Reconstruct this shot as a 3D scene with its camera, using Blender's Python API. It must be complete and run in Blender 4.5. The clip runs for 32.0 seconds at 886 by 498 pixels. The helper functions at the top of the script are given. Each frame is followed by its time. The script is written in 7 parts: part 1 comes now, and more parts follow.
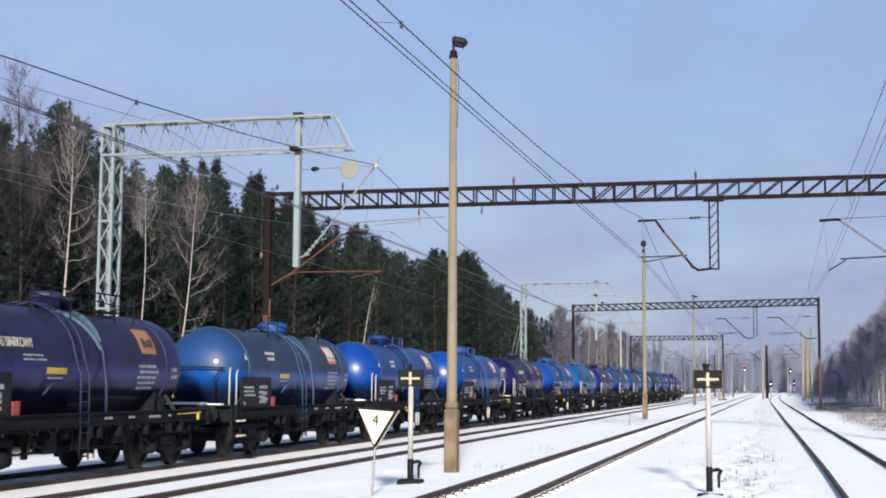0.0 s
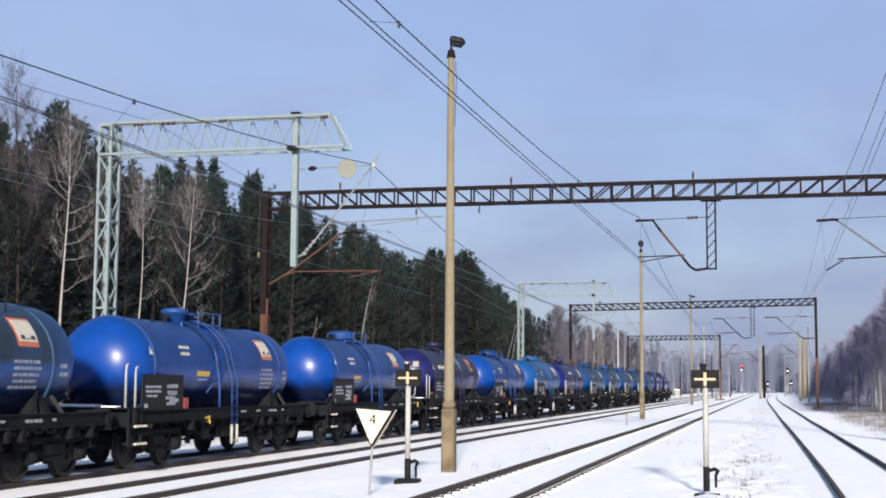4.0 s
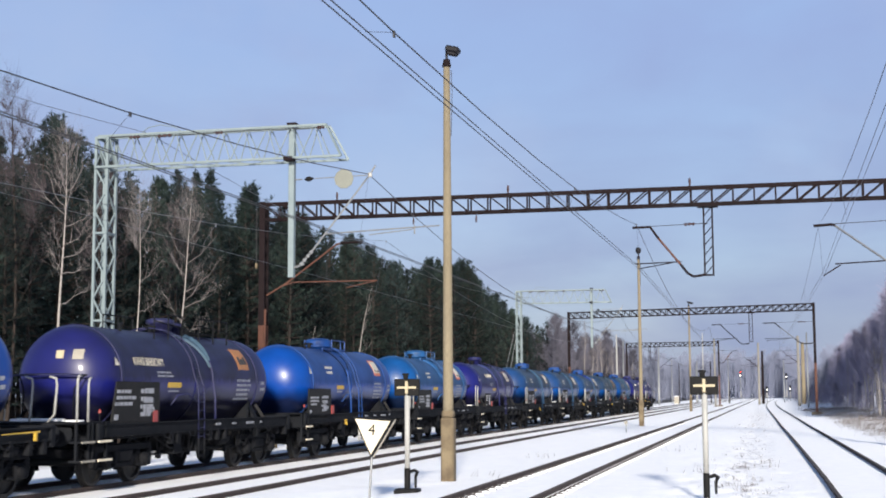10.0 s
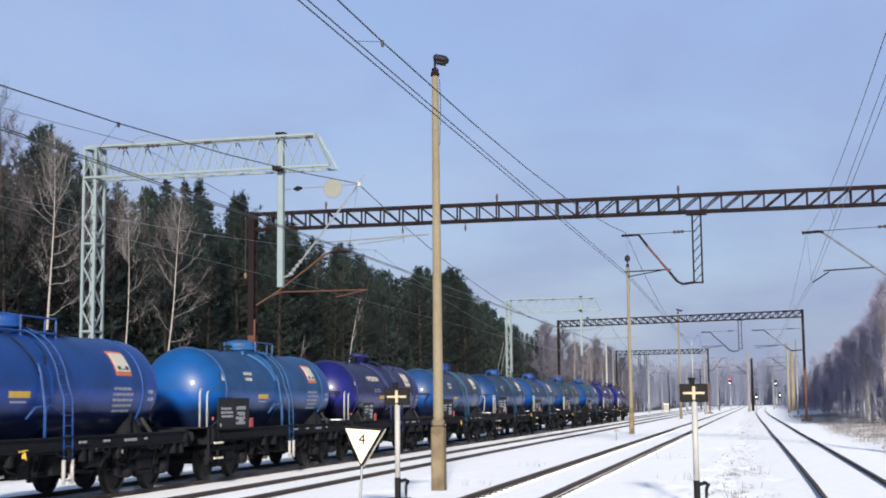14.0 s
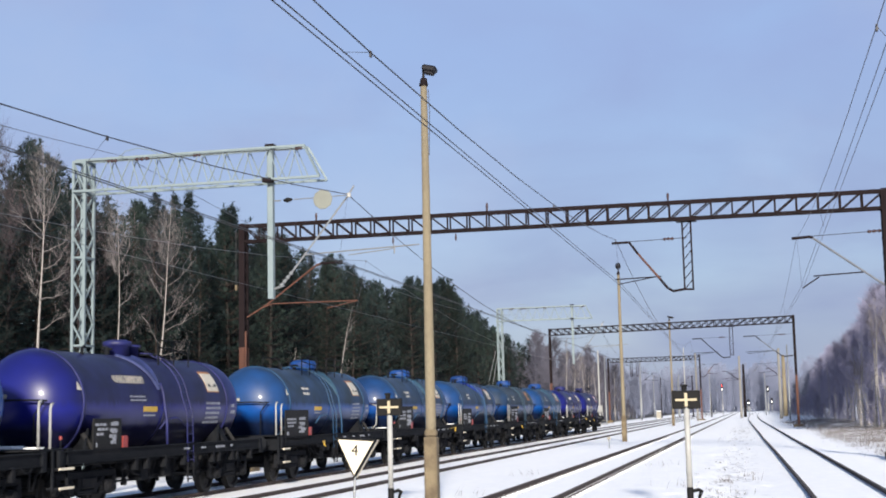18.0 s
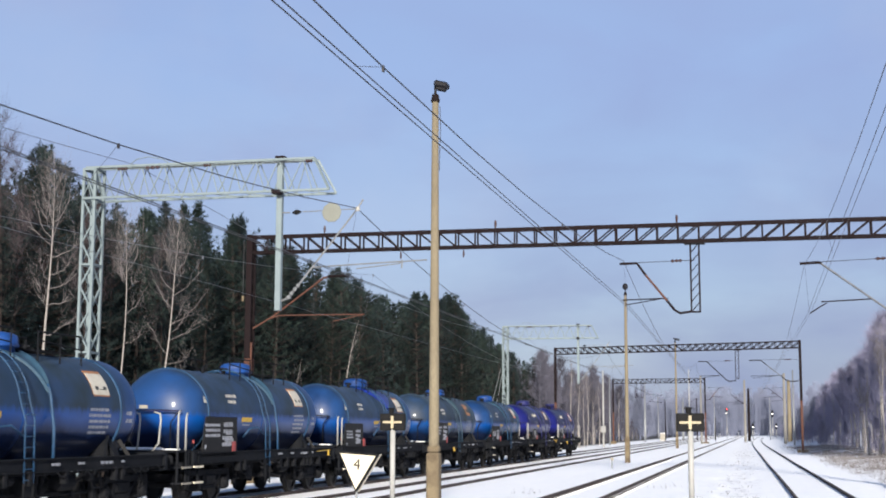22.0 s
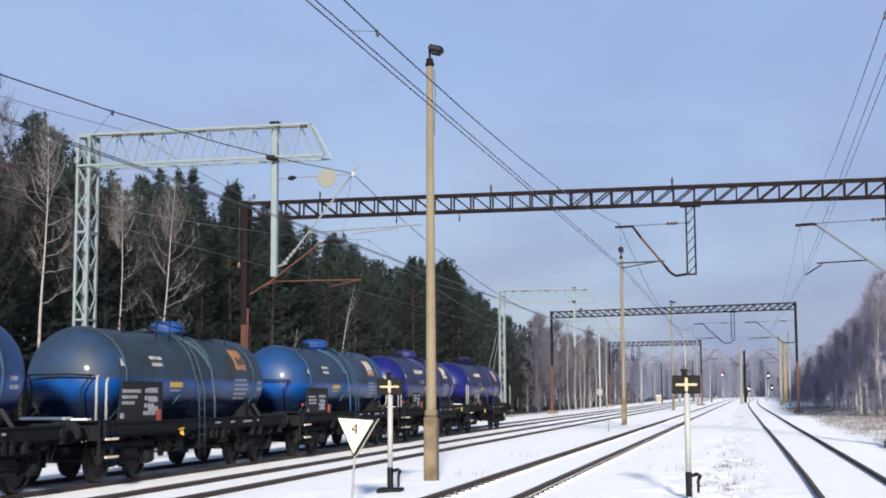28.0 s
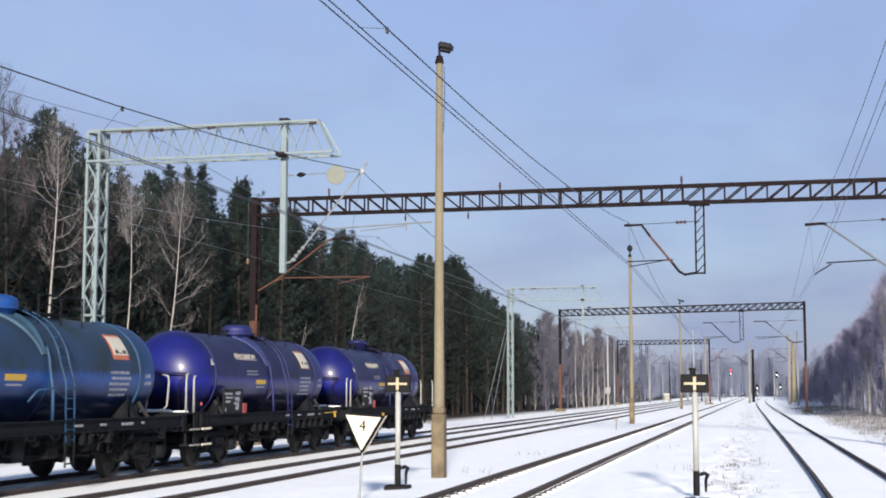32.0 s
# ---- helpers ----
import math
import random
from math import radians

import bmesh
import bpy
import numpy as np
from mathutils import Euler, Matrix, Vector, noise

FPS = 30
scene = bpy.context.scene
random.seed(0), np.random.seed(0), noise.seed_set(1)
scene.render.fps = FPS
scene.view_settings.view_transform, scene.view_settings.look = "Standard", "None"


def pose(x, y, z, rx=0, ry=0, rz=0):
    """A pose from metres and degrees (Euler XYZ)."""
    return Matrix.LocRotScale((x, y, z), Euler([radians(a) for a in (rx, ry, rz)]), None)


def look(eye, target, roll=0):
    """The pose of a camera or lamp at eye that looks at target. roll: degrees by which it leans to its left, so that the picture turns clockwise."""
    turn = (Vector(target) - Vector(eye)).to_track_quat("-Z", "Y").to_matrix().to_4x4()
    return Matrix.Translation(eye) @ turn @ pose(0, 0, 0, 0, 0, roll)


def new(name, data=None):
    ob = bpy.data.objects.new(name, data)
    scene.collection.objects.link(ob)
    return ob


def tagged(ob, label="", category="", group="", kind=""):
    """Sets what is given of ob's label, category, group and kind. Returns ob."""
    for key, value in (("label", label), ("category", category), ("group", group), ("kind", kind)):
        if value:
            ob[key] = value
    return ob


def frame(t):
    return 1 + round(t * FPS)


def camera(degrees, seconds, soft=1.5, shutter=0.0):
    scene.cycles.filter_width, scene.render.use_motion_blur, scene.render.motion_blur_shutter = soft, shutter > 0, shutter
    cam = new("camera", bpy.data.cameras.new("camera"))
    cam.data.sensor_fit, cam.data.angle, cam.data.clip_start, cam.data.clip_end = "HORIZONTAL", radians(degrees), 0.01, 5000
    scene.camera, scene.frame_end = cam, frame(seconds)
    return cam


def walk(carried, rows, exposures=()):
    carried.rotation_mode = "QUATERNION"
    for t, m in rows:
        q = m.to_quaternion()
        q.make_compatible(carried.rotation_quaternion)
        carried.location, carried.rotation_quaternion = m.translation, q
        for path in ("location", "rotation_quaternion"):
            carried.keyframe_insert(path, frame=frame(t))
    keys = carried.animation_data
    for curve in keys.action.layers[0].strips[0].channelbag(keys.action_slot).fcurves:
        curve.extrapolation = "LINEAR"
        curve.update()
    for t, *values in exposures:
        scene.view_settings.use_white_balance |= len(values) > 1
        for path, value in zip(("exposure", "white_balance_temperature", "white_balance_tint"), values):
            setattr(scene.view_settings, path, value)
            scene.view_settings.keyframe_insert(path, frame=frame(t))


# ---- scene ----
# ---------------------------------------------------------------- camera
cam = camera(36.5, 32.0, soft=1.87, shutter=0.35)
EYE = (0.0, 0.0, 1.75)
# seconds, tilt, lean and turn of the hand-held camera
HELD = [
    (0, 95.820, -0.316, 13.560), (0.5, 95.953, -0.648, 13.636), (1, 95.837, -0.568, 13.647), (1.5, 95.668, -0.347, 13.648),
    (2, 95.765, -0.481, 13.674), (2.5, 95.719, -0.661, 13.563), (3, 95.601, -0.315, 13.425), (3.5, 95.670, -0.345, 13.455),
    (5.5, 96.110, -0.358, 13.319), (6, 96.119, -0.123, 13.378), (6.5, 96.128, -0.070, 13.543), (7, 96.109, -0.357, 13.488),
    (7.5, 95.994, -0.225, 13.317), (8, 96.032, 0.001, 13.405), (8.5, 96.060, 0.028, 13.565), (9, 95.905, 0.033, 13.373),
    (9.5, 96.007, 0.222, 13.293), (10, 96.191, 0.247, 13.401), (10.5, 96.333, 0.203, 13.408), (11, 96.422, 0.485, 13.353),
    (11.5, 96.469, 0.421, 13.356), (12, 96.233, 0.431, 13.267), (12.5, 96.450, 0.746, 13.227), (13, 96.848, 0.800, 13.197),
    (13.5, 96.909, 0.626, 13.220), (14, 96.567, 0.593, 12.980), (14.5, 96.604, 0.863, 12.942), (16.5, 96.701, 1.228, 12.819),
    (17, 96.943, 1.266, 12.807), (17.5, 96.927, 1.137, 12.653), (18, 96.977, 1.308, 12.660), (18.5, 97.558, 1.437, 12.694),
    (19, 97.878, 1.118, 12.657), (19.5, 97.578, 1.278, 12.691), (20, 97.333, 1.572, 12.781), (20.5, 97.440, 1.369, 12.882),
    (21, 97.752, 1.248, 12.658), (21.5, 98.195, 0.232, 12.802), (22, 97.662, -0.196, 12.799), (22.5, 97.047, -0.316, 12.790),
    (23, 97.017, -0.355, 12.729), (23.5, 96.579, -0.189, 12.705), (24, 95.810, -0.507, 12.645), (24.5, 94.896, -0.335, 12.587),
    (26.5, 95.419, 0.194, 12.771), (27, 95.798, 0.173, 12.719), (27.5, 96.115, 0.105, 12.699), (28, 96.153, 0.289, 12.678),
    (28.5, 96.167, 0.426, 12.600), (29, 96.225, 0.490, 12.706), (29.5, 95.932, 0.191, 12.950), (30, 96.076, 0.207, 13.026),
    (30.5, 96.241, -0.017, 12.868), (31, 96.175, 0.048, 12.845), (31.5, 95.990, 0.154, 12.952), (32, 96.045, -0.057, 13.013),
]
walk(cam, [(t, pose(*EYE, a, b, c)) for t, a, b, c in HELD])

# ---------------------------------------------------------------- light
SUN_EL, SUN_AZ = radians(17.0), radians(12.5)     # low winter sun behind the camera, a little to its right
world = bpy.data.worlds.new("winter_sky")
scene.world = world
world.use_nodes = True


def sky_nodes():
    nt = world.node_tree
    nt.nodes.clear()
    out = nt.nodes.new("ShaderNodeOutputWorld")
    bg = nt.nodes.new("ShaderNodeBackground")
    sky = nt.nodes.new("ShaderNodeTexSky")
    sky.sky_type = "NISHITA"
    sky.sun_disc = False
    sky.sun_elevation = SUN_EL
    sky.sun_rotation = math.pi - SUN_AZ
    sky.altitude = 150
    sky.air_density, sky.dust_density, sky.ozone_density = 1.0, 1.2, 2.2
    # thin veils of high cloud
    tex = nt.nodes.new("ShaderNodeTexCoord")
    mapping = nt.nodes.new("ShaderNodeMapping")
    mapping.inputs["Scale"].default_value = (1.0, 1.0, 2.6)
    noise_a = nt.nodes.new("ShaderNodeTexNoise")
    noise_a.inputs["Scale"].default_value = 5.0
    noise_a.inputs["Detail"].default_value = 6.0
    noise_a.inputs["Roughness"].default_value = 0.5
    noise_a.inputs["Distortion"].default_value = 0.4
    ramp = nt.nodes.new("ShaderNodeValToRGB")
    ramp.color_ramp.elements[0].position = 0.38
    ramp.color_ramp.elements[0].color = (0.80, 0.80, 0.80, 1)
    ramp.color_ramp.elements[1].position = 0.72
    ramp.color_ramp.elements[1].color = (1.0, 1.0, 1.0, 1)
    mix = nt.nodes.new("ShaderNodeMix")
    mix.data_type = "RGBA"
    haze = nt.nodes.new("ShaderNodeMix")          # greyer towards the horizon
    haze.data_type = "RGBA"
    haze.inputs["A"].default_value, haze.inputs["B"].default_value = SKY_LOW, SKY_VEIL
    wisp = nt.nodes.new("ShaderNodeTexNoise")      # thin high cloud
    wisp.inputs["Scale"].default_value, wisp.inputs["Detail"].default_value, wisp.inputs["Roughness"].default_value = 3.4, 6, 0.55
    nt.links.new(tex.outputs["Generated"], wisp.inputs["Vector"])
    thin = nt.nodes.new("ShaderNodeMapRange")
    thin.inputs["From Min"].default_value, thin.inputs["From Max"].default_value = 0.48, 0.72
    thin.inputs["To Max"].default_value = 0.55
    nt.links.new(wisp.outputs["Fac"], thin.inputs["Value"])
    cloud = nt.nodes.new("ShaderNodeMix")
    cloud.data_type = "RGBA"
    cloud.inputs["B"].default_value = (2.55, 2.78, 3.80, 1)
    nt.links.new(thin.outputs["Result"], cloud.inputs["Factor"])
    nt.links.new(haze.outputs["Result"], cloud.inputs["A"])
    nt.links.new(cloud.outputs["Result"], mix.inputs["B"])
    nt.links.new(tex.outputs["Generated"], mapping.inputs["Vector"])
    nt.links.new(mapping.outputs["Vector"], noise_a.inputs["Vector"])
    nt.links.new(noise_a.outputs["Fac"], ramp.inputs["Fac"])
    # the veil thins out towards the deeper blue overhead
    split = nt.nodes.new("ShaderNodeSeparateXYZ")
    nt.links.new(tex.outputs["Generated"], split.inputs["Vector"])
    overhead_fade = nt.nodes.new("ShaderNodeMapRange")
    overhead_fade.inputs["From Min"].default_value, overhead_fade.inputs["From Max"].default_value = 0.32, 0.75
    overhead_fade.inputs["To Min"].default_value, overhead_fade.inputs["To Max"].default_value = 1.0, 0.12
    nt.links.new(split.outputs["Z"], overhead_fade.inputs["Value"])
    rise = nt.nodes.new("ShaderNodeMapRange")
    rise.inputs["From Min"].default_value, rise.inputs["From Max"].default_value = 0.02, 0.26
    nt.links.new(split.outputs["Z"], rise.inputs["Value"])
    nt.links.new(rise.outputs["Result"], haze.inputs["Factor"])
    veil = nt.nodes.new("ShaderNodeMath")
    veil.operation = "MULTIPLY"
    nt.links.new(ramp.outputs["Color"], veil.inputs[0])
    nt.links.new(overhead_fade.outputs["Result"], veil.inputs[1])
    nt.links.new(veil.outputs["Value"], mix.inputs["Factor"])
    nt.links.new(sky.outputs["Color"], mix.inputs["A"])
    nt.links.new(mix.outputs["Result"], bg.inputs["Color"])
    bg.inputs["Strength"].default_value = SKY_POWER
    nt.links.new(bg.outputs["Background"], out.inputs["Surface"])


SKY_LOW, SKY_VEIL = (1.78, 2.10, 3.04, 1), (1.80, 2.39, 3.98, 1)
SKY_POWER = 0.0975
sky_nodes()
sun_data = bpy.data.lights.new("sun", "SUN")
sun_data.energy, sun_data.angle, sun_data.color = 4.5, radians(4.5), (1.0, 0.92, 0.80)
sun = new("sun", sun_data)
sun.matrix_world = look((60 * math.sin(SUN_AZ), -60 * math.cos(SUN_AZ), 60 * math.tan(SUN_EL)), (0, 0, 0))
scene.view_settings.exposure = 0.95


# ---------------------------------------------------------------- materials
def node_material(name):
    m = bpy.data.materials.new(name)
    m.use_nodes = True
    nt = m.node_tree
    return m, nt, nt.nodes["Principled BSDF"]


def surface(name, colour, rough=0.6, metal=0.0, dark=None, grain=8.0, fine=60.0, amount=0.5, bump=0.15, stretch=(1, 1, 1), vary=0.0, spread=(0.35, 0.7), coat=0.0, spec=0.5):
    """A surface with stains at one scale and grain at a finer one."""
    m, nt, bsdf = node_material(name)
    dark = dark or tuple(c * 0.6 for c in colour)
    tex = nt.nodes.new("ShaderNodeTexCoord")
    mapping = nt.nodes.new("ShaderNodeMapping")
    mapping.inputs["Scale"].default_value = stretch
    nt.links.new(tex.outputs["Object"], mapping.inputs["Vector"])
    big = nt.nodes.new("ShaderNodeTexNoise")
    big.inputs["Scale"].default_value, big.inputs["Detail"].default_value = grain, 5
    small = nt.nodes.new("ShaderNodeTexNoise")
    small.inputs["Scale"].default_value, small.inputs["Detail"].default_value = fine, 3
    for n in (big, small):
        nt.links.new(mapping.outputs["Vector"], n.inputs["Vector"])
    ramp = nt.nodes.new("ShaderNodeMapRange")
    ramp.inputs["From Min"].default_value, ramp.inputs["From Max"].default_value = spread
    nt.links.new(big.outputs["Fac"], ramp.inputs["Value"])
    scale = nt.nodes.new("ShaderNodeMath")
    scale.operation = "MULTIPLY"
    scale.inputs[1].default_value = amount
    nt.links.new(ramp.outputs["Result"], scale.inputs[0])
    mix = nt.nodes.new("ShaderNodeMix")
    mix.data_type = "RGBA"
    mix.inputs["A"].default_value, mix.inputs["B"].default_value = (*colour, 1), (*dark, 1)
    nt.links.new(scale.outputs["Value"], mix.inputs["Factor"])
    grit = nt.nodes.new("ShaderNodeMapRange")
    grit.inputs["From Min"].default_value, grit.inputs["From Max"].default_value = 0.3, 0.7
    grit.inputs["To Min"].default_value, grit.inputs["To Max"].default_value = 0.86, 1.12
    nt.links.new(small.outputs["Fac"], grit.inputs["Value"])
    mul = nt.nodes.new("ShaderNodeMix")
    mul.data_type, mul.blend_type = "RGBA", "MULTIPLY"
    mul.inputs["Factor"].default_value = 1.0
    nt.links.new(mix.outputs["Result"], mul.inputs["A"])
    nt.links.new(grit.outputs["Result"], mul.inputs["B"])
    last = mul.outputs["Result"]
    if vary:
        info = nt.nodes.new("ShaderNodeObjectInfo")
        hsv = nt.nodes.new("ShaderNodeHueSaturation")
        rng = nt.nodes.new("ShaderNodeMapRange")
        rng.inputs["To Min"].default_value, rng.inputs["To Max"].default_value = 1 - vary, 1 + vary
        nt.links.new(info.outputs["Random"], rng.inputs["Value"])
        nt.links.new(rng.outputs["Result"], hsv.inputs["Value"])
        nt.links.new(last, hsv.inputs["Color"])
        last = hsv.outputs["Color"]
    nt.links.new(last, bsdf.inputs["Base Color"])
    bsdf.inputs["Roughness"].default_value, bsdf.inputs["Metallic"].default_value = rough, metal
    bsdf.inputs["Coat Weight"].default_value = coat
    bsdf.inputs["Specular IOR Level"].default_value = spec
    if bump:
        b = nt.nodes.new("ShaderNodeBump")
        b.inputs["Strength"].default_value, b.inputs["Distance"].default_value = bump, 0.02
        nt.links.new(small.outputs["Fac"], b.inputs["Height"])
        nt.links.new(b.outputs["Normal"], bsdf.inputs["Normal"])
    return m


def plain(name, colour, rough=0.6, glow=0.0):
    m, nt, bsdf = node_material(name)
    bsdf.inputs["Base Color"].default_value, bsdf.inputs["Roughness"].default_value = (*colour, 1), rough
    if glow:
        bsdf.inputs["Emission Color"].default_value, bsdf.inputs["Emission Strength"].default_value = (*colour, 1), glow
    return m


def tank_paint(name, colour, soot_shade, grime, gloss=0.34, caps=0.25):
    """Glossy paint, streaked with dust that has settled on the top half and run down."""
    m, nt, bsdf = node_material(name)
    tex = nt.nodes.new("ShaderNodeTexCoord")
    sep = nt.nodes.new("ShaderNodeSeparateXYZ")
    nt.links.new(tex.outputs["Object"], sep.inputs["Vector"])
    stain = nt.nodes.new("ShaderNodeTexNoise")
    stain.inputs["Scale"].default_value, stain.inputs["Detail"].default_value = 1.3, 6
    nt.links.new(tex.outputs["Object"], stain.inputs["Vector"])
    mapping = nt.nodes.new("ShaderNodeMapping")
    mapping.inputs["Scale"].default_value = (1.0, 9.0, 0.6)
    nt.links.new(tex.outputs["Object"], mapping.inputs["Vector"])
    runs = nt.nodes.new("ShaderNodeTexNoise")
    runs.inputs["Scale"].default_value, runs.inputs["Detail"].default_value = 1.6, 4
    nt.links.new(mapping.outputs["Vector"], runs.inputs["Vector"])
    up = nt.nodes.new("ShaderNodeMapRange")          # the dusty crown of the barrel, with a ragged edge
    up.inputs["From Min"].default_value, up.inputs["From Max"].default_value = 2.03, 2.16
    ragged = nt.nodes.new("ShaderNodeMath")
    ragged.operation = "MULTIPLY_ADD"
    ragged.inputs[1].default_value = 0.26
    nt.links.new(runs.outputs["Fac"], ragged.inputs[0])
    shift = nt.nodes.new("ShaderNodeMath")
    shift.operation = "SUBTRACT"
    shift.inputs[1].default_value = 0.13
    nt.links.new(sep.outputs["Z"], shift.inputs[0])
    nt.links.new(shift.outputs["Value"], ragged.inputs[2])
    nt.links.new(ragged.outputs["Value"], up.inputs["Value"])
    patch = nt.nodes.new("ShaderNodeMapRange")
    patch.inputs["From Min"].default_value, patch.inputs["From Max"].default_value = 0.3, 0.7
    patch.inputs["To Min"].default_value, patch.inputs["To Max"].default_value = 0.74, 1.0
    nt.links.new(stain.outputs["Fac"], patch.inputs["Value"])
    fac = nt.nodes.new("ShaderNodeMath")
    fac.operation = "MULTIPLY"
    nt.links.new(up.outputs["Result"], fac.inputs[0])
    nt.links.new(patch.outputs["Result"], fac.inputs[1])
    # less dust on the domed ends than on the barrel
    ends = nt.nodes.new("ShaderNodeMath")
    ends.operation = "ABSOLUTE"
    mid = nt.nodes.new("ShaderNodeMath")
    mid.operation = "ADD"
    mid.inputs[1].default_value = 0.25
    nt.links.new(sep.outputs["Y"], mid.inputs[0])
    nt.links.new(mid.outputs["Value"], ends.inputs[0])
    clean = nt.nodes.new("ShaderNodeMapRange")
    clean.inputs["From Min"].default_value, clean.inputs["From Max"].default_value = 3.6, 4.3
    clean.inputs["To Min"].default_value, clean.inputs["To Max"].default_value = 1.0, caps
    nt.links.new(ends.outputs["Value"], clean.inputs["Value"])
    fac2 = nt.nodes.new("ShaderNodeMath")
    fac2.operation = "MULTIPLY"
    nt.links.new(fac.outputs["Value"], fac2.inputs[0])
    nt.links.new(clean.outputs["Result"], fac2.inputs[1])
    amount = nt.nodes.new("ShaderNodeMath")
    amount.operation = "MULTIPLY"
    amount.inputs[1].default_value = grime
    nt.links.new(fac2.outputs["Value"], amount.inputs[0])
    mix = nt.nodes.new("ShaderNodeMix")
    mix.data_type = "RGBA"
    mix.inputs["A"].default_value, mix.inputs["B"].default_value = (*colour, 1), (*soot_shade, 1)
    nt.links.new(amount.outputs["Value"], mix.inputs["Factor"])
    low = nt.nodes.new("ShaderNodeMapRange")
    low.inputs["From Min"].default_value, low.inputs["From Max"].default_value = 0.35, 0.75
    low.inputs["To Min"].default_value, low.inputs["To Max"].default_value = 1.06, 0.78
    nt.links.new(stain.outputs["Fac"], low.inputs["Value"])
    mul = nt.nodes.new("ShaderNodeMix")
    mul.data_type, mul.blend_type = "RGBA", "MULTIPLY"
    mul.inputs["Factor"].default_value = 1.0
    # the belly of the barrel turns near-black in a ragged band
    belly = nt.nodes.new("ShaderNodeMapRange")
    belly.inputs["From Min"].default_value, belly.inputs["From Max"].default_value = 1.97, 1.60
    belly_edge = nt.nodes.new("ShaderNodeMath")
    belly_edge.operation = "MULTIPLY_ADD"
    belly_edge.inputs[1].default_value = 0.45
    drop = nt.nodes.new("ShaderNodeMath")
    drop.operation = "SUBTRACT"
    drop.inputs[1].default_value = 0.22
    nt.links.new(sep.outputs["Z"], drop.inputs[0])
    nt.links.new(stain.outputs["Fac"], belly_edge.inputs[0])
    nt.links.new(drop.outputs["Value"], belly_edge.inputs[2])
    nt.links.new(belly_edge.outputs["Value"], belly.inputs["Value"])
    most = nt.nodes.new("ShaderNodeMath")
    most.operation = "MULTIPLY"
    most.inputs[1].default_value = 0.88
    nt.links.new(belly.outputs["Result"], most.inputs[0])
    belly_tint = nt.nodes.new("ShaderNodeMix")
    belly_tint.data_type = "RGBA"
    belly_tint.inputs["B"].default_value = (0.006, 0.006, 0.009, 1)
    nt.links.new(most.outputs["Value"], belly_tint.inputs["Factor"])
    nt.links.new(mix.outputs["Result"], belly_tint.inputs["A"])
    nt.links.new(belly_tint.outputs["Result"], mul.inputs["A"])
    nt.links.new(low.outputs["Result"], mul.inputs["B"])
    nt.links.new(mul.outputs["Result"], bsdf.inputs["Base Color"])
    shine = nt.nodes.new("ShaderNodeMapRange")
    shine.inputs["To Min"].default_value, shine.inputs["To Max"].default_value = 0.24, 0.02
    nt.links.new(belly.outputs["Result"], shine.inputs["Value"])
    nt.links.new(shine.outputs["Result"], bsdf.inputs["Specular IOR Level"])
    bsdf.inputs["Coat Weight"].default_value, bsdf.inputs["Coat Roughness"].default_value = 0.10, gloss * 0.6
    rough = nt.nodes.new("ShaderNodeMapRange")
    rough.inputs["To Min"].default_value, rough.inputs["To Max"].default_value = gloss + 0.12, 0.60
    nt.links.new(amount.outputs["Value"], rough.inputs["Value"])
    nt.links.new(rough.outputs["Result"], bsdf.inputs["Roughness"])
    return m


